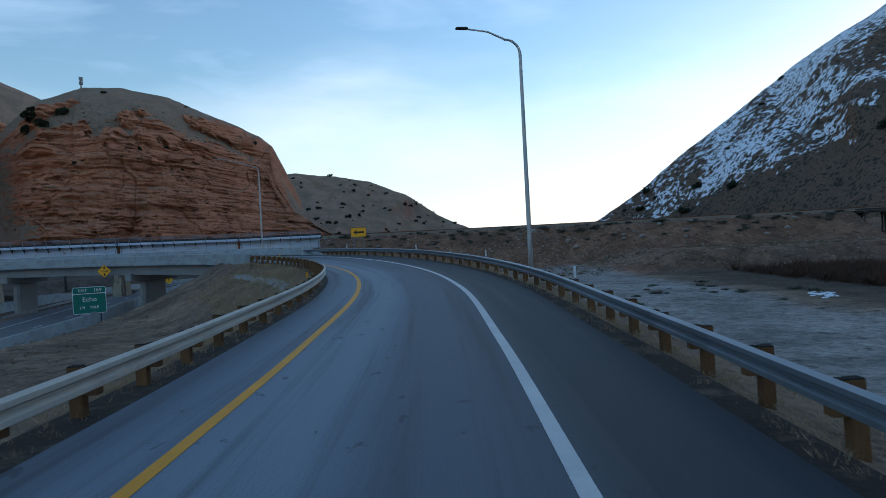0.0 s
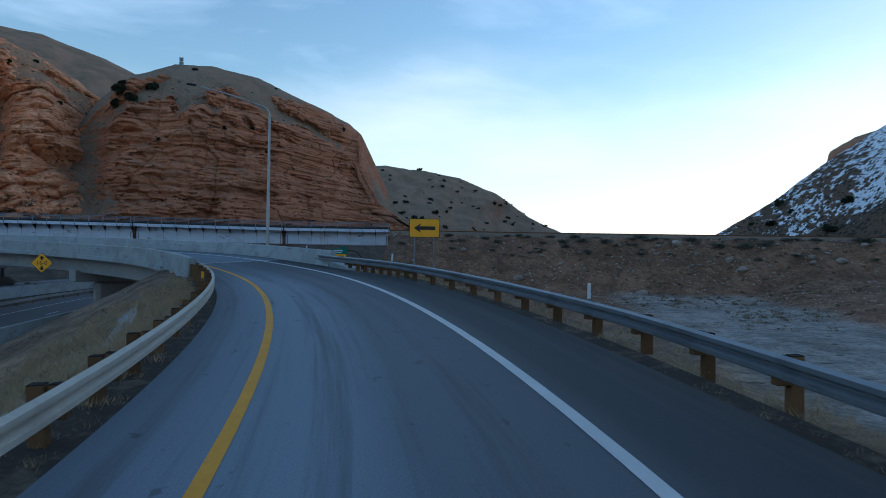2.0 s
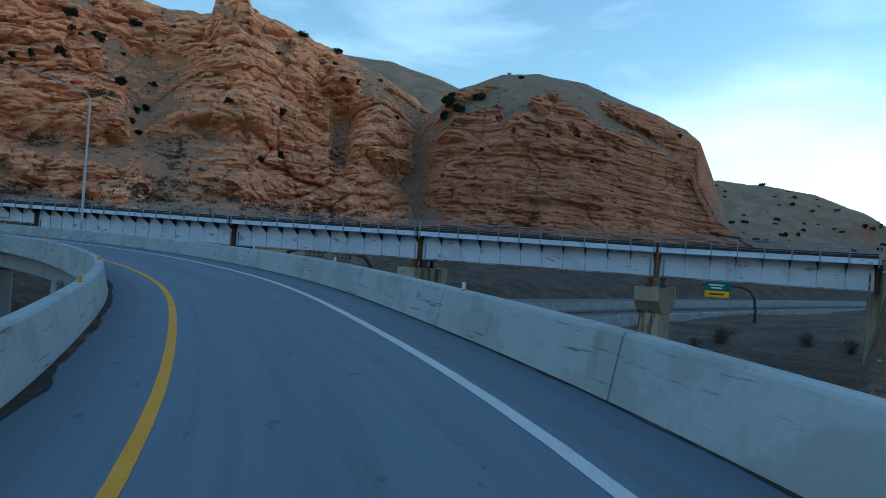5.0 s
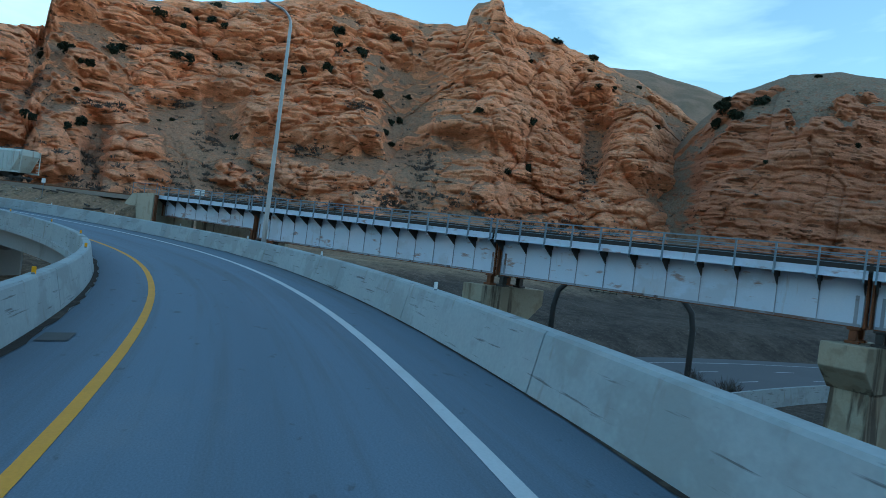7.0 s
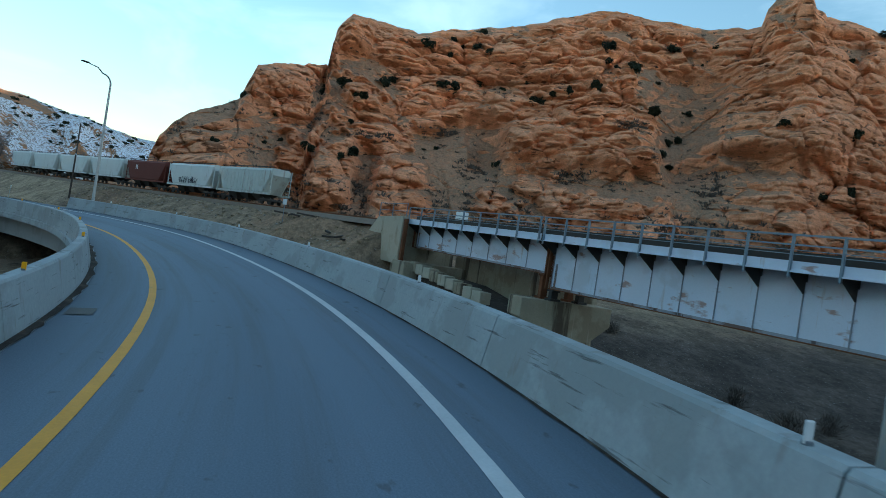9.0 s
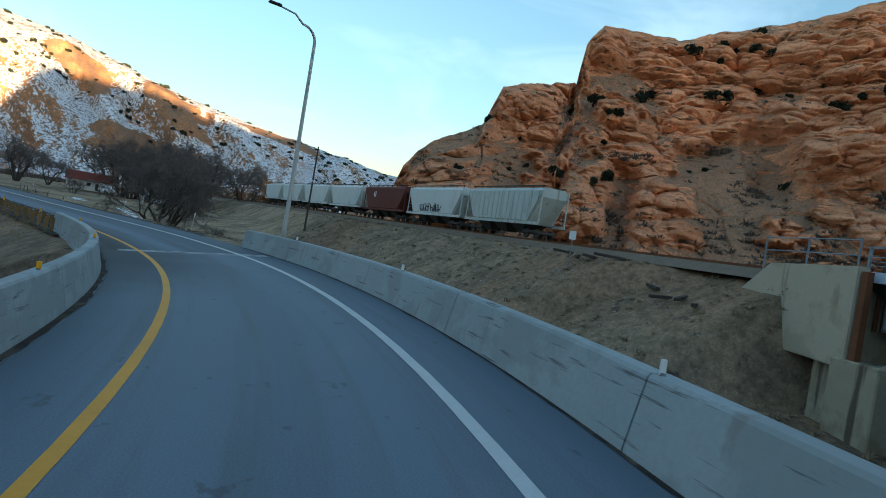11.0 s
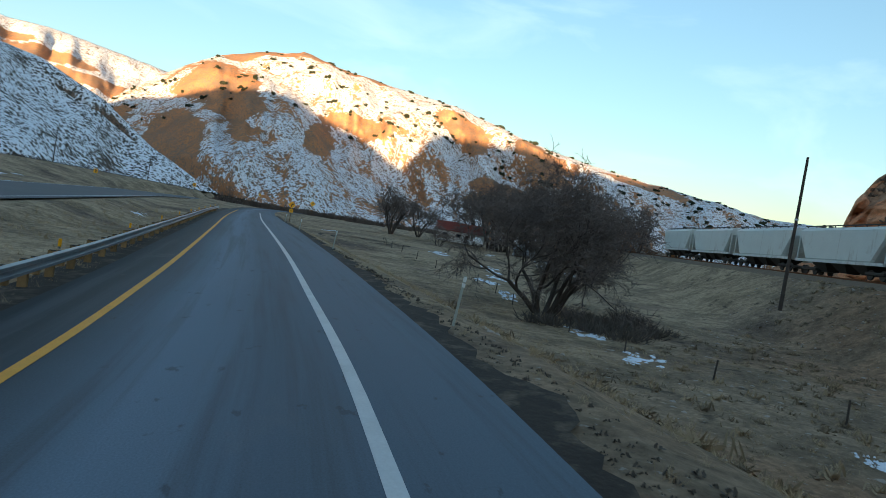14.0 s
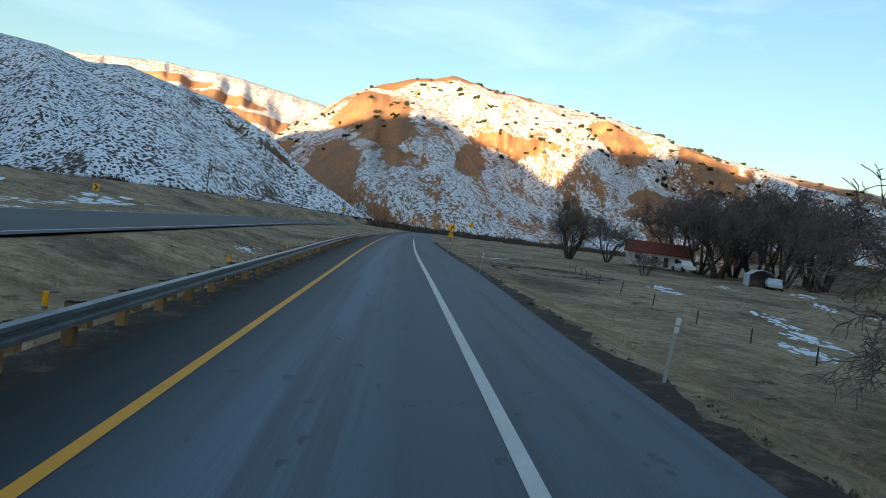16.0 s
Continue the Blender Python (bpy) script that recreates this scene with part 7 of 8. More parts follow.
bare_tree("tree", "large leafless spreading tree beside the field", Matrix.Translation((-183.4, 48.0, 0.7)) @ Matrix.Rotation(radians(150), 4, "Z"), 12.6, 17.0, 5, stems=7, levels=5, twig=0.026, twigs_per=4)
TREE_B = bare_tree("tree", "leafless tree near the farmhouse", Matrix.Translation((-245.6, -18.9, 3.9)), 9.5, 9.5, 8, stems=5, levels=4, twig=0.036, group="trees round the farmhouse", twigs_per=3)
for x, y, z, k, r in ((-246.2, -27.5, 4.0, 0.85, 40), (-264, -13, 4.2, 1.25, 100), (-262, -8, 4.2, 1.15, 190), (-264, -3, 4.2, 1.3, 250), (-259, 4, 4.2, 1.1, 300), (-277, 0, 4.6, 1.4, 20), (-270, -22, 4.2, 1.2, 140), (-283, 12, 4.8, 1.2, 222), (-253, -34, 3.9, 0.7, 90), (-290, -12, 4.6, 1.3, 65), (-257, -6, 4.1, 0.9, 11), (-268, 6, 4.4, 1.25, 170), (-255, 10, 3.8, 0.8, 320), (-274, -12, 4.4, 1.35, 200)):
    o = copy_thing(TREE_B, Matrix.Translation((x, y, z - 0.3)) @ Matrix.Rotation(radians(r), 4, "Z"))
    o.scale = (1.5 * k, 1.5 * k, 1.7 * k)
o = copy_thing(TREE_B, Matrix.Translation((-232.0, -2.0, 2.4)))
o.scale = (0.5, 0.5, 0.55)
tagged(o, "small leafless tree standing alone in the field")


def clump_mesh(name, seed, material, blades=60, size=1.0, flat=0.7, width=0.12, upward=0.5):
    """A low bush or tuft as many small blades that spread from the ground."""
    rng = random.Random(seed)
    V, Fc = [], []
    for i in range(blades):
        a, r = rng.uniform(0, 2 * math.pi), abs(rng.gauss(0, 0.32)) * size
        base = Vector((math.cos(a) * r, math.sin(a) * r, rng.uniform(-0.05, 0.45 * flat) * size * (1 - upward)))
        d = Vector((math.cos(a) * (1 - upward) + rng.gauss(0, 0.45), math.sin(a) * (1 - upward) + rng.gauss(0, 0.45), rng.uniform(0.3, 1.0) * (0.4 + upward))).normalized()
        l = rng.uniform(0.35, 0.8) * size * flat
        s = d.orthogonal().normalized() * width * size * rng.uniform(0.5, 1.2)
        s = (Matrix.Rotation(rng.uniform(0, 6.28), 3, d) @ s)
        k = len(V)
        V += [base - s * 0.5, base + s * 0.5, base + d * l * 0.6 + s * 0.6, base + d * l, base + d * l * 0.6 - s * 0.6]
        Fc.append((k, k + 1, k + 2, k + 3, k + 4))
    me = bpy.data.meshes.new(name)
    me.from_pydata([tuple(v) for v in V], [], Fc)
    me.materials.append(material)
    return me


def scatter(name, meshes, places, label, category, group=""):
    """Separate things that share a few meshes. places: (x, y, z, size)."""
    rng = random.Random(len(places))
    for x, y, z, k in places:
        ob = new(name, rng.choice(meshes))
        ob.matrix_basis = Matrix.Translation((x, y, z)) @ Matrix.Rotation(rng.uniform(0, 6.28), 4, "Z") @ Matrix.Diagonal((k, k, k * rng.uniform(0.8, 1.15), 1))
        tagged(ob, label, category, group)


def joined(name, mesh, places, material, label, category, seed=1):
    """Very many copies of one small mesh in one object (stuff)."""
    rng = np.random.RandomState(seed)
    n = len(mesh.vertices)
    co = np.empty(n * 3)
    mesh.vertices.foreach_get("co", co)
    co = co.reshape(-1, 3)
    faces = [tuple(p.vertices) for p in mesh.polygons]
    V, Fc = [], []
    for i, (x, y, z, k) in enumerate(places):
        t = rng.rand() * 6.283
        c, s = math.cos(t), math.sin(t)
        q = np.stack([co[:, 0] * c - co[:, 1] * s, co[:, 0] * s + co[:, 1] * c, co[:, 2] * (0.7 + 0.6 * rng.rand())], -1) * k + (x, y, z)
        V.append(q)
        Fc += [tuple(v + i * n for v in f) for f in faces]
    me = bpy.data.meshes.new(name)
    me.from_pydata(np.concatenate(V).tolist(), [], Fc)
    me.materials.append(material)
    return tagged(new(name, me), label, category, kind="stuff")


def gz(x, y):
    return float(ground_z(np.array([x], float), np.array([y], float))[0])


TUFT = clump_mesh("grass_tuft", 1, DRY_GRASS, 20, 0.5, 0.9, 0.018, 0.85)
rng = np.random.RandomState(9)


def along(line, s0, s1, u0, u1, n, size):
    out, S_, U_ = [], rng.uniform(s0, s1, n), rng.uniform(u0, u1, n)
    P = [line.at(s, u) for s, u in zip(S_, U_)]
    X, Y = np.array([p.x for p in P]), np.array([p.y for p in P])
    Z = ground_z(X, Y)
    return [(x, y, z - 0.03, size * rng.uniform(0.5, 1.3)) for x, y, z in zip(X, Y, Z)]


tufts = along(RAMP, 2, OFF + 66, -4.3, -3.45, 1500, 0.55) + along(RAMP, 2, OFF + 66, 4.05, 4.95, 1500, 0.5) + along(RAMP, JOINT_B + 8, OFF + 270, -4.5, -3.6, 900, 0.5) + along(RAMP, 2, OFF + 66, -6.0, -3.55, 900, 0.8) + along(RAMP, 2, OFF + 66, 4.1, 5.6, 700, 0.7) + along(RAMP, 2, OFF + 66, -11, -5, 500, 0.8) + along(RAMP, OFF + 30, OFF + 66, -9.5, -4.2, 1300, 1.1) + along(RAMP, JOINT_B + 5, OFF + 300, -5.5, -3.8, 600, 0.7) \
    + along(RAMP, JOINT_B + 8, OFF + 300, 4.6, 9, 900, 0.6) + along(RAMP, JOINT_B + 5, OFF + 300, -13, -5, 900, 0.9) + along(RAMP, JOINT_B - 30, JOINT_B + 40, 6, 30, 1100, 0.7)
joined("dry_grass", TUFT, tufts, DRY_GRASS, "pale dry winter grass along the shoulders", "grass", 3)
CLODS = clump_mesh("clod", 12, BRUSH, 7, 0.4, 0.35, 0.4, 0.2)
clods = along(RAMP, JOINT_B + 8, OFF + 290, 4.2, 5.15, 1800, 0.42) + along(RAMP, 2, OFF + 66, -3.7, -3.3, 300, 0.4) + along(RAMP, 2, OFF + 66, 3.95, 4.4, 300, 0.4) + along(RAMP, JOINT_B + 6, OFF + 290, -4.3, -3.3, 700, 0.45)
joined("verge_debris", CLODS, clods, BRUSH, "dark crumbled earth along the pavement edge", "debris", 4)

SAGE_ME = [clump_mesh("sagebrush", k, SAGE, 200, 1.0, 0.75, 0.05, 0.35) for k in (21, 22, 23)]


def twig_bush(name, seed, material, twigs=420, size=1.1):
    """A bare rounded bush: fine bent twigs that fan out from several stems."""
    rng = random.Random(seed)
    V, Fc = [], []
    for i in range(twigs):
        a, tilt = rng.uniform(0, 6.283), abs(rng.gauss(0, 0.55))
        d = Vector((math.cos(a) * math.sin(tilt), math.sin(a) * math.sin(tilt), math.cos(tilt)))
        base = d * rng.uniform(0.0, 0.75) * size + Vector((rng.gauss(0, 0.12), rng.gauss(0, 0.12), 0)) * size
        d = (d + Vector((rng.gauss(0, 0.45), rng.gauss(0, 0.45), rng.gauss(0, 0.3)))).normalized()
        l = rng.uniform(0.2, 0.45) * size
        s = d.orthogonal().normalized()
        s = Matrix.Rotation(rng.uniform(0, 6.28), 3, d) @ s * 0.012 * size
        k = len(V)
        V += [base - s, base + s, base + d * l]
        Fc.append((k, k + 1, k + 2))
    me = bpy.data.meshes.new(name)
    me.from_pydata([tuple(v) for v in V], [], Fc)
    me.materials.append(material)
    return me


places = []
for i in range(70):                                         # bank of the railway east of the bridge
    s = rng.uniform(rail_s(95, 137), rail_s(-29.9, 136.4))
    p = RAILWAY.at(s, rng.uniform(-9.0, -3.2))
    places.append((p.x, p.y, gz(p.x, p.y) - 0.1, rng.uniform(0.5, 1.3)))
for i in range(34):                                         # along the shoulder of the same bank
    s = rng.uniform(rail_s(80, 138.5), rail_s(-29.9, 136.4))
    p = RAILWAY.at(s, rng.uniform(-6.0, -3.0))
    places.append((p.x, p.y, gz(p.x, p.y) - 0.1, rng.uniform(0.9, 1.7)))
for i in range(26):                                         # gravel flat beside the first guardrail
    x, y = rng.uniform(9, 40), rng.uniform(48, 72)
    places.append((x, y, gz(x, y) - 0.08, rng.uniform(0.35, 0.9)))
scatter("sagebrush", SAGE_ME, places, "low grey-green sagebrush on bare soil", "shrub", "sagebrush on the bank")
places = []
for i in range(60):                                         # grey brush between the track and the cliff foot
    s = rng.uniform(rail_s(-20, 133), rail_s(-180, 87))
    p = RAILWAY.at(s, rng.uniform(4.5, 17))
    places.append((p.x, p.y, gz(p.x, p.y) - 0.1, rng.uniform(0.9, 2.0)))
BRUSH_ME = [twig_bush("brush", k, BRUSH) for k in (31, 32, 33)]
scatter("brush", BRUSH_ME, places, "bare grey winter brush beside the railway", "shrub", "brush along the railway")

# ---- junipers on the cliffs and hills ----
def bush_mesh(name, seed, material, leaves=420, leaf=0.2):
    """A rounded evergreen bush: many small leaf sprays over a few uneven lobes."""
    rng = random.Random(seed)
    lobes = [(Vector((rng.gauss(0, 0.42), rng.gauss(0, 0.42), rng.uniform(0.3, 0.85))), rng.uniform(0.35, 0.6)) for q in range(6)] + [(Vector((0, 0, 0.35)), 0.6)]
    V, Fc = [], []
    for i in range(leaves):
        c, r = rng.choice(lobes)
        d = Vector((rng.gauss(0, 1), rng.gauss(0, 1), rng.gauss(0.15, 0.9))).normalized()
        p = c + d * r * rng.uniform(0.55, 1.08)
        s = Vector((rng.gauss(0, 1), rng.gauss(0, 1), rng.gauss(0, 1))).normalized()
        o = s.orthogonal().normalized()
        w = leaf * rng.uniform(0.5, 1.2)
        k = len(V)
        V += [p - s * w, p + o * w * 0.7, p + s * w * 1.2, p - o * w * 0.7 + d * w * 0.4]
        Fc.append((k, k + 1, k + 2, k + 3))
    me = bpy.data.meshes.new(name)
    me.from_pydata([tuple(v) for v in V], [], Fc)
    me.materials.append(material)
    return me


JUN_ME = [bush_mesh("juniper", k, JUNIPER) for k in (41, 42, 43, 44)]


FAR_JUN = bush_mesh("juniper_far", 45, JUNIPER, 70, 0.42)


def on_face(grid, n, lo, hi, size, seed, spread=0.35):
    X, Y, Z, rocky = grid
    r = np.random.RandomState(seed)
    rows, cols = X.shape
    out = []
    while len(out) < n:
        i, j = int(rows * r.uniform(lo, hi)), int(cols * r.uniform(0.03, 0.97))
        if rocky[i, j] > 0.5 and r.rand() < 0.75 and rocky.min() < 0.2:
            continue
        out.append((X[i, j], Y[i, j], Z[i, j] - 0.25 * size, size * r.uniform(1 - spread, 1 + spread)))
    return out


def on_spots(grid, length, spots, size, seed):
    """Places on a face by arc along it and part of its height."""
    X, Y, Z, _ = grid
    r = np.random.RandomState(seed)
    out = []
    for arc, v in spots:
        i, j = min(int(v * (X.shape[0] - 5)), X.shape[0] - 6), int(arc / length * (X.shape[1] - 1))
        out.append((X[i, j], Y[i, j], Z[i, j] - 0.2 * size, size * r.uniform(0.8, 1.25)))
    return out


CLIFF_JUNIPERS = ((270, 0.53), (284, 0.48), (217, 0.58), (224, 0.60), (231, 0.60), (159, 0.89), (123, 0.63), (140, 0.66), (145, 0.70), (132, 0.56), (169, 0.68), (174, 0.66), (183, 0.86), (188, 0.71), (277, 0.84), (260, 0.71),
                  (243, 0.61), (361, 0.33), (130, 0.30), (359, 0.51), (202, 0.78), (246, 0.78), (397, 0.98), (371, 0.985))
DOME_JUNIPERS = ((57, 0.90), (63, 0.76), (52, 0.80), (75, 0.80), (55, 0.85))
scatter("juniper", JUN_ME, on_spots(CLIFF_GRID, 480.3, CLIFF_JUNIPERS, 2.9, 6), "large dark juniper on a ledge of the red cliff", "bush", "junipers on the cliff")
scatter("juniper", JUN_ME, on_face(CLIFF_GRID, 46, 0.25, 0.96, 1.7, 1, 0.4), "dark juniper bush growing on the red cliff", "bush", "junipers on the cliff")
scatter("juniper", JUN_ME, on_spots(DOME_GRID, 298.4, DOME_JUNIPERS, 3.2, 7), "large dark juniper in the gully beside the bluff", "bush", "junipers on the bluff")
scatter("juniper", JUN_ME, on_face(DOME_GRID, 12, 0.2, 0.97, 1.8, 2, 0.4), "dark juniper bush growing on the sandstone bluff", "bush", "junipers on the bluff")
joined("juniper_scrub", FAR_JUN, on_face(FAR_GRID, 230, 0.1, 0.97, 2.4, 3, 0.6), JUNIPER, "dark junipers dotted over the distant brown hill", "bushes", 13)
joined("juniper_scrub", FAR_JUN, on_face(MTN_GRID, 420, 0.45, 0.96, 2.6, 15, 0.6), JUNIPER, "dark junipers dotted over the snowy mountain", "bushes", 14)
scatter("juniper", JUN_ME, on_face(SNOW_GRID, 70, 0.25, 0.96, 1.8, 4, 0.6), "dark juniper on the snow-streaked hillside", "bush", "junipers on the snowy hill")
scatter("juniper", JUN_ME, on_face(MTN_GRID, 30, 0.3, 0.965, 3.4, 5, 0.5), "dark juniper high on the snowy mountain", "bush", "junipers on the mountain")

def around(grid, length, thickets, size, seed):
    """Places in thickets on a face: (arc, part of height, half length, half height, count)."""
    r = np.random.RandomState(seed)
    return [p for a, v, da, dv, n in thickets for p in on_spots(grid, length, [(float(np.clip(a + da * r.normal(0, 0.5), 2, length - 2)), float(np.clip(v + dv * r.normal(0, 0.5), 0.02, 0.97))) for _ in range(n)], size, r.randint(1000))]


CLIFF_THICKETS = ((215, 0.10, 22, 0.03, 90), (285, 0.12, 14, 0.05, 70), (190, 0.30, 9, 0.04, 40), (238, 0.28, 10, 0.025, 40), (300, 0.30, 8, 0.1, 60), (172, 0.47, 10, 0.02, 30), (395, 0.12, 20, 0.04, 70), (404, 0.40, 7, 0.15, 50), (140, 0.40, 10, 0.02, 30), (262, 0.47, 8, 0.02, 30))
LEDGE = clump_mesh("ledge_brush", 61, BRUSH, 26, 1.0, 0.7, 0.12, 0.45)
DUSTY_BRUSH = mat("dusty_brush", (0.13, 0.105, 0.085), 0.95, 0.35, 6, 0.4, 0.3)
joined("ledge_brush", LEDGE, on_face(CLIFF_GRID, 900, 0.03, 0.97, 1.5, 21, 0.5) + on_face(CLIFF_GRID, 700, 0.02, 0.2, 2.6, 22, 0.5) + around(CLIFF_GRID, 480.3, CLIFF_THICKETS, 2.2, 25) + on_face(DOME_GRID, 350, 0.02, 0.8, 1.3, 23, 0.5), DUSTY_BRUSH, "grey winter brush in the gullies and on the ledges", "shrubs", 24)

# ---- rocks ----
STONE = mat("pale_stone", (0.30, 0.26, 0.22), 0.95, 0.3, 6, 0.8, 0.5, vary=0.2)


def rock_mesh(seed):
    bm = bmesh.new()
    bmesh.ops.create_icosphere(bm, subdivisions=2, radius=0.5)
    r = random.Random(seed)
    o = Vector((r.random() * 50, r.random() * 50, 0))
    for v in bm.verts:
        v.co *= 1 + 0.45 * noise.noise(v.co * 1.7 + o)
        v.co.z *= 0.7
    me = bpy.data.meshes.new("rock")
    bm.to_mesh(me)
    bm.free()
    me.materials.append(STONE)
    return me


ROCKS = [rock_mesh(k) for k in range(4)]
places = []
for i in range(190):
    s = rng.uniform(rail_s(90, 137), rail_s(-29.9, 136.4))
    p = RAILWAY.at(s, rng.uniform(-18, -4))
    places.append((p.x, p.y, gz(p.x, p.y), abs(rng.normal(0, 0.28)) + 0.14))
for i in range(60):
    s = rng.uniform(rail_s(-140, 104), rail_s(-200, 72))
    p = RAILWAY.at(s, rng.uniform(-15, -4))
    places.append((p.x, p.y, gz(p.x, p.y), abs(rng.normal(0, 0.2)) + 0.1))
places += [(18.8, 116.7, gz(18.8, 116.7) + 0.2, 1.9), (7.6, 124.9, gz(7.6, 124.9) + 0.2, 1.6), (-9, 126, gz(-9, 126) + 0.1, 1.5)]
for i in range(16):
    s = rng.uniform(rail_s(70, 139), rail_s(-24, 137.4))
    p = RAILWAY.at(s, rng.uniform(-13, -4.2))
    places.append((p.x, p.y, gz(p.x, p.y) + 0.15, rng.uniform(0.8, 1.5)))
scatter("rock", ROCKS, places, "pale weathered stone lying on the bank", "rock", "stones on the banks")

# ---- loose ground cover ----
def beside_upper(n, u0, u1, lo, hi):
    out = []
    for k in range(n):
        p = UPPER.at(rng.uniform(40, UPPER.s[-1] - 20), rng.uniform(u0, u1))
        out.append((p.x, p.y, gz(p.x, p.y) - 0.1, rng.uniform(lo, hi)))
    return out


def area(n, x0, x1, y0, y1, lo, hi, keep=None):
    X, Y = rng.uniform(x0, x1, n), rng.uniform(y0, y1, n)
    if keep is not None:
        ok = keep(X, Y)
        X, Y = X[ok], Y[ok]
    _, u, _ = RAMP.near(X, Y)
    _, f, _ = FREEWAY.near(X, Y)
    _, hw, _ = HIGHWAY.near(X, Y)
    ok = (np.abs(u) > 6) & (np.abs(f) > 21) & ((hw > 11) | (hw < -1.2))
    X, Y = X[ok], Y[ok]
    Z = ground_z(X, Y)
    return [(x, y, z - 0.04, rng.uniform(lo, hi)) for x, y, z in zip(X, Y, Z)]


def pebble_mesh():
    bm = bmesh.new()
    bmesh.ops.create_icosphere(bm, subdivisions=1, radius=0.5)
    r = random.Random(3)
    for v in bm.verts:
        v.co *= r.uniform(0.7, 1.15)
        v.co.z *= 0.65
    me = bpy.data.meshes.new("pebble")
    bm.to_mesh(me)
    bm.free()
    return me


DRY_SCRUB = mat("dry_scrub", (0.19, 0.148, 0.10), 0.95, 0.35, 10, 0.5, 0.3)
SCRUB = clump_mesh("scrub", 55, DRY_SCRUB, 16, 0.8, 0.5, 0.045, 0.4)
patchy = lambda X, Y: value_noise(X, Y, 9, 77, 4, 0.6) > rng.uniform(-0.35, 0.35, len(X))
joined("scrub", SCRUB, area(2600, 8, 90, 88, 150, 0.4, 1.3, patchy) + area(1500, -60, -6, 20, 75, 0.35, 0.9, patchy) + area(1200, -30, 30, 105, 150, 0.4, 1.2, patchy) + area(3200, -235, -118, 58, 112, 0.25, 0.9, patchy)
       + area(700, -130, -40, 60, 110, 0.3, 0.8, patchy), DRY_SCRUB, "low dry scrub scattered over bare soil", "scrub", 5)
WASH_BRUSH = mat("wash_brush", (0.075, 0.045, 0.03), 0.95, 0.4, 6, 0.4, 0.3)
THICKET = clump_mesh("thicket", 56, WASH_BRUSH, 40, 1.8, 1.0, 0.035, 0.75)
joined("thicket", THICKET, area(1300, 34, 70, 36, 86, 0.6, 1.1), WASH_BRUSH, "dense dark red-brown willow brush in the dry wash", "shrubs", 6)
joined("stones", pebble_mesh(), area(2600, 8, 95, 90, 145, 0.10, 0.45, patchy) + area(1500, -30, 30, 100, 140, 0.10, 0.45) + area(700, 7, 27, 30, 100, 0.05, 0.25) + area(900, -60, -6, 20, 75, 0.06, 0.22) + area(3200, -225, -118, 55, 112, 0.07, 0.34)
       + area(700, -130, -40, 60, 112, 0.06, 0.3), STONE, "pale stones strewn over the banks", "stones", 7)
def ragged_bank(x, y):
    return np.sin(x * 0.31 + 2 * np.sin(y * 0.23)) + np.sin(y * 0.41 + x * 0.12) > -0.5


BANK_SCRUB = mat("bank_scrub", (0.19, 0.145, 0.095), 0.95, 0.4, 6, 0.4, 0.3)
BANK_GRASS = mat("bank_grass", (0.33, 0.25, 0.155), 0.95, 0.35, 6, 0.4, 0.3)
LOW_TUFT = clump_mesh("bank_tuft", 71, BANK_SCRUB, 22, 1.0, 0.6, 0.09, 0.6)
joined("bank_scrub", LOW_TUFT, area(2600, -225, -105, 58, 112, 0.22, 0.7, ragged_bank) + area(1300, 4, 60, 92, 140, 0.4, 0.9, patchy), BANK_SCRUB, "low dark scrub dotted over the railway bank", "scrub", 41)
joined("bank_grass", LOW_TUFT, area(2600, -225, -105, 58, 112, 0.3, 0.7), BANK_GRASS, "tufts of dead yellow grass on the railway bank", "grass", 42)
joined("tree_brush", THICKET, area(70, -189, -177, 49.5, 57, 0.45, 1.0), BRUSH, "dark bare brush round the foot of the large tree", "shrubs", 17)
joined("hedge_brush", THICKET, beside_upper(420, -17, -7, 0.8, 1.7), WASH_BRUSH, "dark bare brush along the foot of the hill", "shrubs", 16)
FIELD_GRASS = clump_mesh("grass_tuft", 2, DRY_GRASS, 14, 0.6, 0.6, 0.025, 0.75)
joined("field_grass", FIELD_GRASS, area(4500, -260, -150, -30, 62, 0.35, 0.9, patchy) + area(3500, -190, -120, -70, 60, 0.5, 1.2, patchy) + area(3500, -215, -120, 60, 112, 0.3, 0.8, patchy), DRY_GRASS, "dry yellow grass over the field and the median", "grass", 8)


SNOW_V, SNOW_F = [], []


def snow_patch(x, y, long, wide, turn, seed):
    """Thin remains of snow on the ground: a cluster of ragged flat blobs."""
    r = random.Random(seed)
    V, Fc = SNOW_V, SNOW_F
    for k in range(34):
        a, d = r.uniform(0, 6.28), r.uniform(0, 1) ** 0.7
        lx, ly = math.cos(a) * d * long / 2, math.sin(a) * d * wide / 2
        cx, cy = x + lx * math.cos(turn) - ly * math.sin(turn), y + lx * math.sin(turn) + ly * math.cos(turn)
        size = r.uniform(0.03, 0.12) * wide
        n, k0 = 12, len(V)
        V.append((cx, cy, gz(cx, cy) + 0.07))
        for q in range(n):
            t = 6.283 * q / n
            rr = size * (1 + 0.5 * noise.noise(Vector((math.cos(t) * 1.7 + k, math.sin(t) * 1.7, seed))) + 0.2 * r.uniform(-1, 1))
            ex, ey = rr * 1.7 * math.cos(t), rr * math.sin(t)
            wx, wy = cx + ex * math.cos(turn) - ey * math.sin(turn), cy + ex * math.sin(turn) + ey * math.cos(turn)
            V.append((wx, wy, gz(wx, wy) + 0.012))
        Fc += [(k0, k0 + 1 + q, k0 + 1 + (q + 1) % n) for q in range(n)]


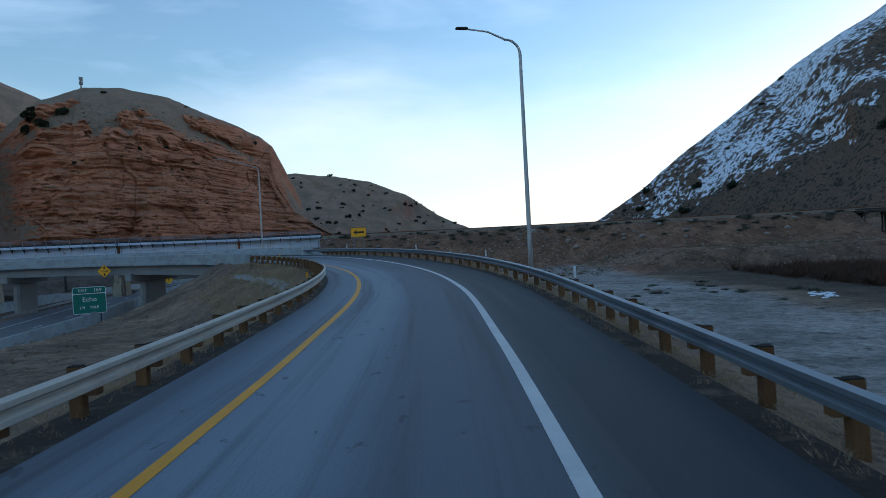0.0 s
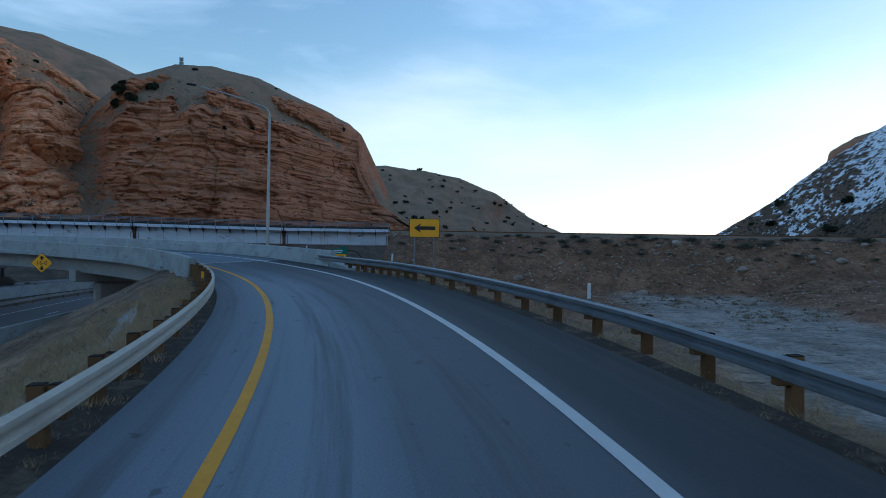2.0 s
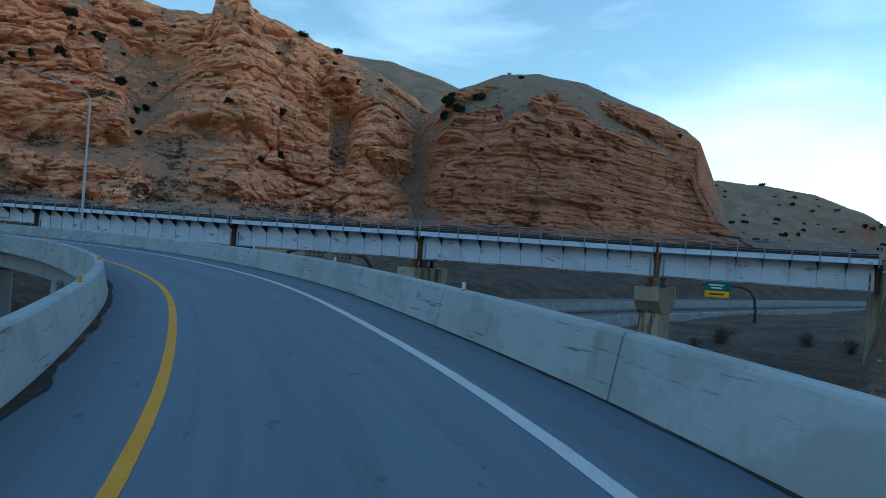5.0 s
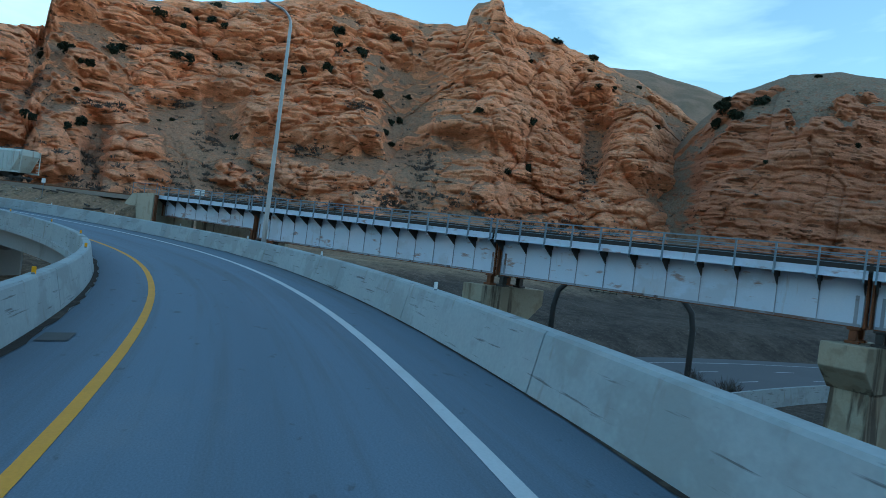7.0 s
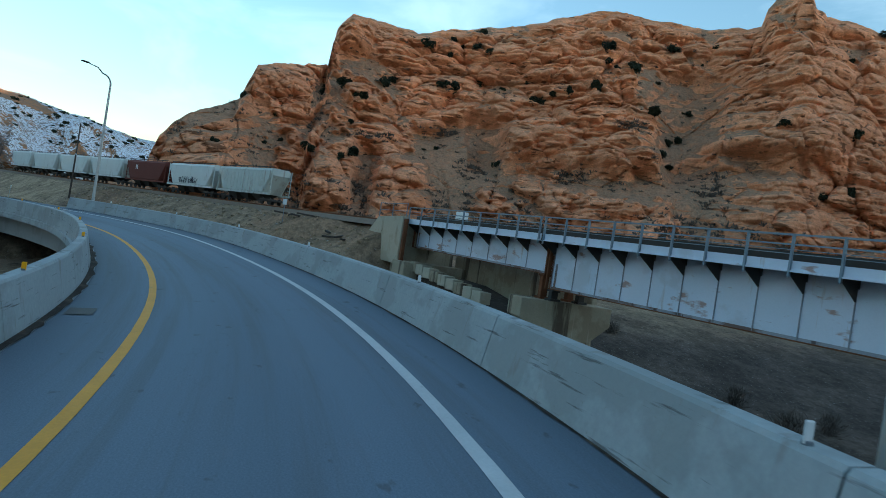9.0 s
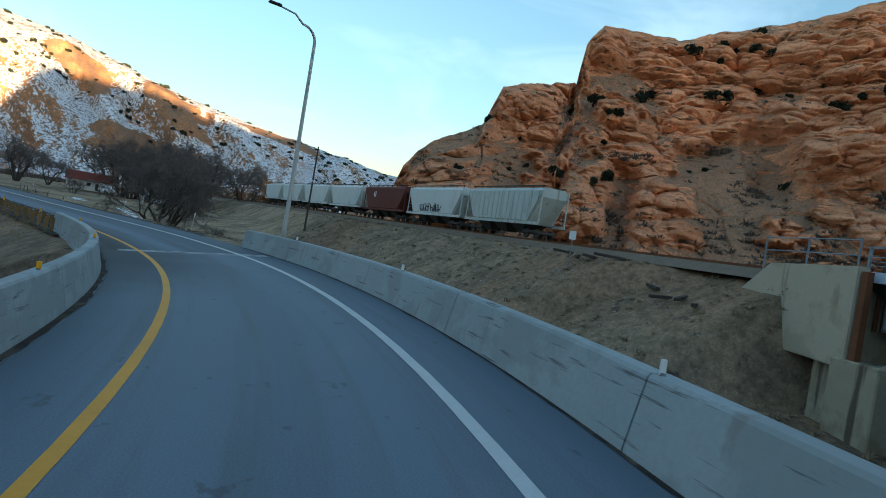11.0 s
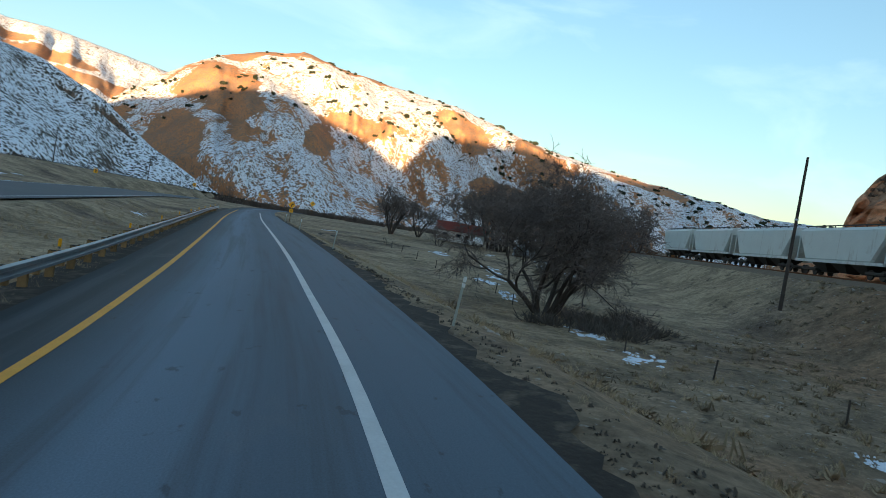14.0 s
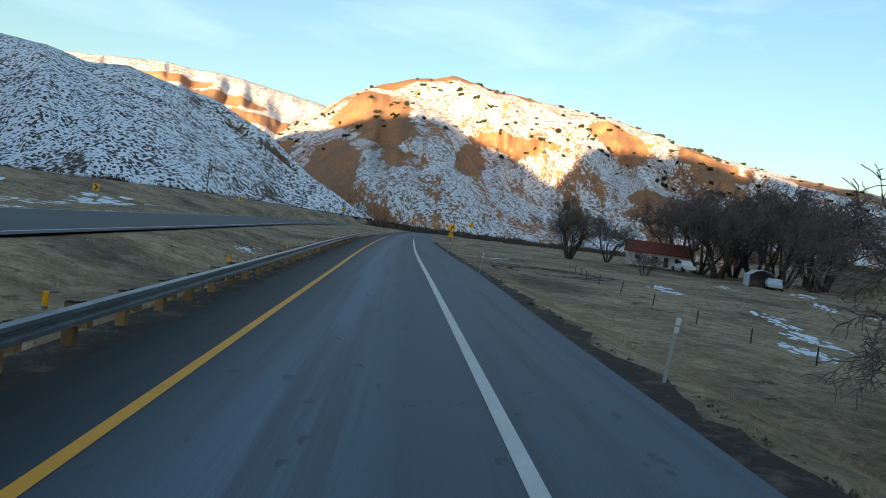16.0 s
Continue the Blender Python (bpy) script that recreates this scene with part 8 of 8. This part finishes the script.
for k, (x, y, l, w, t) in enumerate(((-216, 11, 7, 2.6, 0.5), (-212, 15, 6, 2.2, 0.6), (-207, 27, 7, 2.4, 0.8), (-202, 32, 7, 3.0, 0.9), (-196, 34, 6, 2.6, 0.7), (-215, -12, 4, 1.2, 0.2), (-240, 15, 9, 2.6, 0.4), (-228, 22, 10, 2.2, 0.6), (-234, 8, 7, 1.6, 0.5),
                                     (-113, 117, 5, 2.2, 0.6), (-118, 120, 5, 2.2, 0.5), (-178, 54, 7, 2.5, 0.5), (-172, 60, 5, 2.2, 0.3), (-188, 42, 6, 2.0, 0.7), (-163, 70, 1.6, 0.7, 0.4), (-222, 30, 8, 1.8, 0.7), (26, 52, 6, 2.2, 1.2), (-172, -22, 16, 3.0, 1.0), (-185, -38, 18, 3.4, 1.0),
                                     (-160, -8, 12, 2.4, 0.9), (-196, -20, 9, 2.0, 1.0), (-176, 2, 7, 1.5, 1.0), (-163, -34, 26, 7, 1.0), (-176, -52, 26, 8, 0.9), (-150, -30, 22, 8, 1.1), (-140, -40, 24, 9, 1.2), (-158, -48, 22, 6, 1.0))):
    snow_patch(x, y, l, w, t, 300 + k)
me = bpy.data.meshes.new("snow_remains")
me.from_pydata(SNOW_V, [], SNOW_F)
me.materials.append(SNOW)
tagged(new("snow_remains", me), "thin ragged patches of old snow on dry grass", "snow", kind="stuff")
TRACK_SOIL = mat("dark_soil", (0.04, 0.03, 0.022), 0.95, 0.3, 8, 0.6, 0.3)
for r0 in (3.6, 2.6):                                        # tyre track: a loop in the grass
    V, Fc = [], []
    for k in range(41):
        a = 6.283 * k / 40 * 0.93 + 0.6
        for rr in (r0, r0 + 0.32 + 0.1 * math.sin(5 * a)):
            x, y = -209 + rr * 2.1 * math.cos(a), 3 + rr * 1.25 * math.sin(a)
            V.append((x, y, gz(x, y) + 0.03))
    Fc = [(2 * k, 2 * k + 1, 2 * k + 3, 2 * k + 2) for k in range(40)]
    me = bpy.data.meshes.new("tyre_track")
    me.from_pydata(V, [], Fc)
    me.materials.append(TRACK_SOIL)
    tagged(new("tyre_track", me), "dark looping tyre track worn into the field grass", "track", kind="structure")

# ---- short railway trestle over the wash ----
trestle = thing("railway_trestle", "low dark timber railway trestle over a wash", "bridge", RAILWAY.stand(rail_s(88.4, 138.5), 0))
bm = bmesh.new()
box(bm, 4.4, 14, 0.9, Matrix.Translation((0, 0, -1.2)), 0.03)
part("deck", bm, DARK_STEEL, trestle)
for y in (-5.2, 0.0, 5.2):
    bm = bmesh.new()
    box(bm, 4.2, 0.5, 0.5, Matrix.Translation((0, y, -1.7)), 0.02)
    for x in (-1.7, -0.6, 0.6, 1.7):
        tube(bm, (x * 1.2, y, -7), (x, y, -1.6), 0.2, n=8)
    part("timber_bent", bm, BARK, trestle)

# ---- freeway walls and edge lines ----
for u, lab, h in ((1.0, "pale concrete wall between the freeway carriageways", 1.15), (-20.2, "pale concrete wall below the ramp bank", 1.5)):
    w = [(u - 0.3, -0.25), (u + 0.3, -0.25), (u + 0.12, h), (u - 0.12, h)]
    tagged(sweep("freeway_barrier", FREEWAY, 60, FREEWAY.s[-1] - 20, w, CONCRETE, None, step=3), lab, "barrier", kind="structure")
median_rail = thing("median_guardrail", "low dark guardrail along the freeway median", "guardrail", Matrix())
o = sweep("rail", FREEWAY, 200, 460, [(-6.95, 0.42), (-6.8, 0.42), (-6.8, 0.72), (-6.95, 0.72)], GALV, None, step=3)
o.parent = median_rail
bm = bmesh.new()
box(bm, 0.12, 0.12, 0.9, Matrix.Translation((0, 0, -0.25)))
me = bpy.data.meshes.new("post")
bm.to_mesh(me)
bm.free()
me.materials.append(WOOD)
for k in range(60):
    shared("post", me, median_rail, FREEWAY.stand(202 + 4 * k, -6.72))
for u in (-17.2, -9.6, 3.0, 15.6):
    strip("road_mark_white", FREEWAY, 20, FREEWAY.s[-1] - 10, u - 0.08, u + 0.08, 0.012, WHITE_LINE, "white freeway line", "road marking", cols=1, step=3)
for u in (-13.4, 7.2, 11.4):
    for s in range(180, 480, 12):
        strip("road_mark_white", FREEWAY, s, s + 3, u - 0.08, u + 0.08, 0.012, WHITE_LINE, "short white lane dash", "road marking", cols=1, step=3)
for u in (0.0, 9.8):
    strip("road_mark_white", HIGHWAY, 44, HIGHWAY.s[-1] - 10, u - 0.09, u + 0.09, 0.012, WHITE_LINE, "white highway edge line", "road marking", cols=1, step=3)

# ---- farmhouse and vehicles in the field ----
ROOF_RED = mat("red_roof", (0.20, 0.05, 0.035), 0.8, 0.2, 4, 0.5, 0.2)
SIDING = mat("white_siding", (0.62, 0.60, 0.56), 0.7, 0.1, 4, 0.5, 0.1)
GLASS_DARK = mat("dark_glass", (0.02, 0.024, 0.03), 0.15, 0.1, 4, 0.5, 0.0)
TENT_GREY = mat("pale_canvas", (0.52, 0.56, 0.60), 0.8, 0.1, 3, 0.5, 0.1)
CAR_WHITE = mat("white_car_paint", (0.70, 0.70, 0.69), 0.3, 0.05, 3, 0.5, 0.0)
TYRE = mat("tyre_rubber", (0.02, 0.02, 0.02), 0.9, 0.1, 9, 1, 0.1)


def farmhouse(m):
    ob = thing("farmhouse", "white single-storey farmhouse with a dark red roof", "house", m)
    bm = bmesh.new()
    box(bm, 13, 7, 2.9, Matrix.Translation((0, 0, -0.3)))
    part("wall", bm, SIDING, ob)
    bm = bmesh.new()
    out = [(-4.1, 2.5), (0, 4.9), (4.1, 2.5), (4.1, 2.7), (0, 5.15), (-4.1, 2.7)]
    a = [bm.verts.new((-7, y, z)) for y, z in out]
    b = [bm.verts.new((7, y, z)) for y, z in out]
    bm.faces.new(a)
    bm.faces.new(b[::-1])
    for i in range(6):
        bm.faces.new((a[i], b[i], b[(i + 1) % 6], a[(i + 1) % 6]))
    bmesh.ops.recalc_face_normals(bm, faces=bm.faces)
    part("roof", bm, ROOF_RED, ob, "dark red roof")
    for y in (-3.4, 3.4):
        for x in (-4.2, -0.6, 4.0):
            bm = bmesh.new()
            box(bm, 1.3, 0.16, 1.1, Matrix.Translation((x, y * 1.03, 0.95)))
            w = part("window", bm, SIDING, ob)
            bm = bmesh.new()
            box(bm, 1.1, 0.18, 0.9, Matrix.Translation((x, y * 1.035, 1.05)))
            part("pane", bm, GLASS_DARK, w)
        bm = bmesh.new()
        box(bm, 0.95, 0.14, 2.05, Matrix.Translation((1.7, y * 1.03, -0.1)))
        part("door", bm, BARK, ob)
    return ob


farmhouse(Matrix.Translation((-263.5, -21.5, 3.9)) @ Matrix.Rotation(radians(128), 4, "Z") @ Matrix.Scale(0.85, 4))


def car(m, label, name="parked_car", long=5.2, pickup=True, paint=CAR_WHITE):
    ob = thing(name, label, "car", m)
    side = [(-long / 2, 0.45), (long / 2, 0.45), (long / 2, 0.95), (long / 2 - 1.1, 1.08), (long / 2 - 1.9, 1.75), (0.0, 1.8), (-0.35, 1.12), (-long / 2, 1.08)] if pickup else \
        [(-long / 2, 0.4), (long / 2, 0.4), (long / 2, 0.85), (long / 2 - 1.1, 0.98), (long / 2 - 1.9, 1.5), (-1.2, 1.55), (-long / 2 + 0.1, 1.0)]
    bm = bmesh.new()
    a = [bm.verts.new((x, -0.92, z)) for x, z in side]
    b = [bm.verts.new((x, 0.92, z)) for x, z in side]
    bm.faces.new(a)
    bm.faces.new(b[::-1])
    n = len(side)
    for i in range(n):
        bm.faces.new((a[i], b[i], b[(i + 1) % n], a[(i + 1) % n]))
    bmesh.ops.recalc_face_normals(bm, faces=bm.faces)
    bmesh.ops.bevel(bm, geom=list(bm.edges), offset=0.07, segments=2, affect="EDGES")
    part("body", bm, paint, ob)
    for y in (-0.93, 0.93):
        bm = bmesh.new()
        box(bm, 1.35, 0.03, 0.42, Matrix.Translation((0.55, y, 1.22)))
        part("side_window", bm, GLASS_DARK, ob)
        for x in (-long / 2 + 1.0, long / 2 - 1.0):
            bm = bmesh.new()
            tube(bm, (x, y - 0.1, 0.36), (x, y + 0.1, 0.36), 0.37, n=16)
            w = part("wheel", bm, TYRE, ob)
            bm = bmesh.new()
            tube(bm, (x, y - 0.12, 0.36), (x, y + 0.12, 0.36), 0.2, n=12)
            part("rim", bm, GALV, w)
    return ob


car(Matrix.Translation((-252.4, -9.0, 3.75)) @ Matrix.Rotation(radians(55), 4, "Z"), "white pickup truck parked by the farmhouse", "pickup_truck", 5.6)
car(Matrix.Translation((-245.8, 8.6, 3.1)) @ Matrix.Rotation(radians(30), 4, "Z"), "pale car parked beside a canvas shelter", "parked_car", 4.5, False, TENT_GREY)
tent = thing("canvas_shelter", "pale grey canvas car shelter in the field", "shelter", Matrix.Translation((-248.0, 5.6, 3.2)) @ Matrix.Rotation(radians(35), 4, "Z"))
for nm, w, h, l in (("canopy", 3.4, 2.4, 5.0),):
    bm = bmesh.new()
    out = [(-w / 2, 0), (-w / 2, 1.6), (-w / 4, 2.2), (0, h), (w / 4, 2.2), (w / 2, 1.6), (w / 2, 0)]
    a = [bm.verts.new((-l / 2, y, z)) for y, z in out]
    b = [bm.verts.new((l / 2, y, z)) for y, z in out]
    bm.faces.new(a)
    for i in range(6):
        bm.faces.new((a[i], a[i + 1], b[i + 1], b[i]))
    bmesh.ops.recalc_face_normals(bm, faces=bm.faces)
    bmesh.ops.solidify(bm, geom=list(bm.faces), thickness=0.05)
    part(nm, bm, TENT_GREY, tent)
bm = bmesh.new()
for x in (-2.4, 0, 2.4):
    for y in (-1.66, 1.66):
        tube(bm, (x, y, 0), (x, y, 1.6), 0.03, n=6)
part("frame", bm, GALV, tent)

# ---- fence line and mast ----
fence = thing("field_fence", "thin leaning wire fence posts along the field edge", "fence", Matrix.Translation((-185, 40, 1.0)))
for k in range(20):
    s = OFF + 205 - SHORT + k * 5.6
    p = RAMP.at(s, 20 + 4 * math.sin(k * 0.7) * 0.3)
    bm = bmesh.new()
    z = gz(p.x, p.y)
    tube(bm, (p.x + 185, p.y - 40, z - 1.3), (p.x + 185 + rng.uniform(-0.15, 0.15), p.y - 40 + rng.uniform(-0.15, 0.15), z - 0.1), 0.04, n=6)
    part("fence_post", bm, BARK, fence)
mast = thing("radio_mast", "slim radio mast on the hilltop", "mast", Matrix.Translation((-333, 598, 133)))
bm = bmesh.new()
tube(bm, (0, 0, 0), (0, 0, 42), 0.9, 0.7, 8)
part("tower", bm, GALV, mast)
for z in (36, 40):
    for a in range(3):
        bm = bmesh.new()
        box(bm, 1.2, 1.2, 3.2, Matrix.Translation((1.2 * math.cos(a * 2.1), 1.2 * math.sin(a * 2.1), z)))
        part("antenna", bm, GALV, mast)

# ---- concrete gutter behind the inner guardrail ----
V, Fc = [], []
for k in range(26):
    s = OFF + 38 + k
    for u, up in ((-5.2 - 0.03 * k, 0.05), (-5.5 - 0.03 * k, 0.02), (-5.8 - 0.03 * k, 0.06)):
        p = RAMP.at(s, u)
        V.append((p.x, p.y, gz(p.x, p.y) + up))
Fc = [(3 * k + j, 3 * k + j + 1, 3 * k + j + 4, 3 * k + j + 3) for k in range(25) for j in range(2)]
me = bpy.data.meshes.new("gutter")
me.from_pydata(V, [], Fc)
me.materials.append(GIRDER_CONCRETE)
tagged(new("gutter", me), "shallow pale concrete gutter behind the guardrail", "gutter", kind="structure")

# ---- railway signs, signal box and old sleepers ----
def track_sign(foot, turn, w, h, high, label):
    ob = thing("railway_sign", label, "sign", Matrix.Translation(foot) @ Matrix.Rotation(radians(turn), 4, "Z"))
    bm = bmesh.new()
    box(bm, 0.07, 0.07, high + 0.5, Matrix.Translation((0, 0.05, -0.5)), 0.01)
    part("post", bm, GALV, ob)
    part("panel", slab(rounded(w, h, 0.04, 0, high - h / 2), -0.012, 0.012), SIGN_WHITE, ob)
    return ob


track_sign(Vector((-153.5, 95.6, gz(-153.5, 95.6))), 60, 0.5, 0.6, 2.5, "small white railway sign on a post above the bank")
box_thing = thing("signal_box", "white metal signal box on a post beside the bridge end", "cabinet", Matrix.Translation((-141.5, 112.4, 6.0)) @ Matrix.Rotation(radians(15), 4, "Z"))
bm = bmesh.new()
box(bm, 1.5, 0.6, 0.75, Matrix.Translation((0, 0, 1.8)), 0.04)
part("cabinet", bm, SIGN_WHITE, box_thing)
for x in (-0.5, 0.5):
    bm = bmesh.new()
    tube(bm, (x, 0, -1.5), (x, 0, 1.8), 0.05, n=8)
    part("leg", bm, GALV, box_thing)
approach = thing("approach_railing", "thin pipe railing leading onto the railway bridge", "railing", Matrix.Translation(BR @ Vector((-9.6, -0.2, 6.9))) @ Matrix.Rotation(math.atan2(DIR.y, DIR.x), 4, "Z"))
for x in (-6.4, -3.2, 0.0):
    bm = bmesh.new()
    tube(bm, (x, 0, -1.2), (x, 0, 1.45), 0.045, n=8)
    part("post", bm, RAIL_PAINT, approach)
for z in (0.75, 1.4):
    bm = bmesh.new()
    tube(bm, (-6.4, 0, z), (0.0, 0, z - 0.05), 0.03, n=6)
    part("pipe", bm, RAIL_PAINT, approach)
bm = bmesh.new()
box(bm, 2.5, 0.24, 0.18, Matrix(), 0.015)
SLEEPER = bpy.data.meshes.new("old_sleeper")
bm.to_mesh(SLEEPER)
bm.free()
SLEEPER.materials.append(BARK)
rs = random.Random(12)
for k in range(9):                                          # discarded sleepers between the track and the cliff
    p = RAILWAY.at(rail_s(-158 + 1.7 * k, 99 + 0.8 * k), -4.4 + rs.uniform(-0.5, 0.5))
    ob = new("old_sleeper", SLEEPER)
    ob.matrix_basis = Matrix.Translation((p.x, p.y, gz(p.x, p.y) + 0.02)) @ Matrix.Rotation(rs.uniform(0, 3.1), 4, "Z") @ Matrix.Rotation(rs.uniform(-0.12, 0.12), 4, "Y")
    tagged(ob, "dark discarded timber sleeper lying beside the track", "sleeper", "old sleepers by the track")

# ---- brush and poles at the foot of the mountain ----
FAR_BRUSH = mat("far_brush", (0.11, 0.085, 0.07), 0.95, 0.4, 3, 0.2, 0.3)
places = []
for k in range(900):
    t = rng.uniform(0, 1)
    x, y = -250 - 430 * t + rng.normal(0, 10), -160 - 95 * t + rng.normal(0, 14)
    places.append((x, y, 2.8 + 1.2 * t, rng.uniform(1.0, 3.2)))
joined("far_brush", clump_mesh("far_brush", 58, FAR_BRUSH, 34, 1.5, 0.9, 0.08, 0.7), places, FAR_BRUSH, "bare brush and low trees at the mountain's foot", "shrubs", 61)


def line_pole(foot, high):
    ob = thing("utility_pole", "tall thin timber power pole with a crossarm", "utility pole", Matrix.Translation(foot) @ Matrix.Rotation(0.5, 4, "Z"), "power poles beyond the highway")
    bm = bmesh.new()
    tube(bm, (0, 0, -1), (0, 0, high), 0.16, 0.10, 8)
    part("shaft", bm, BARK, ob)
    bm = bmesh.new()
    box(bm, 2.4, 0.12, 0.14, Matrix.Translation((0, 0.12, high - 0.8)))
    part("crossarm", bm, BARK, ob)
    return ob


for x, y, h in ((-214, -128, 10.5), (-262, -170, 10.5), (-330, -206, 10.5), (-420, -250, 10.5)):
    line_pole(Vector((x, y, gz(x, y))), h)
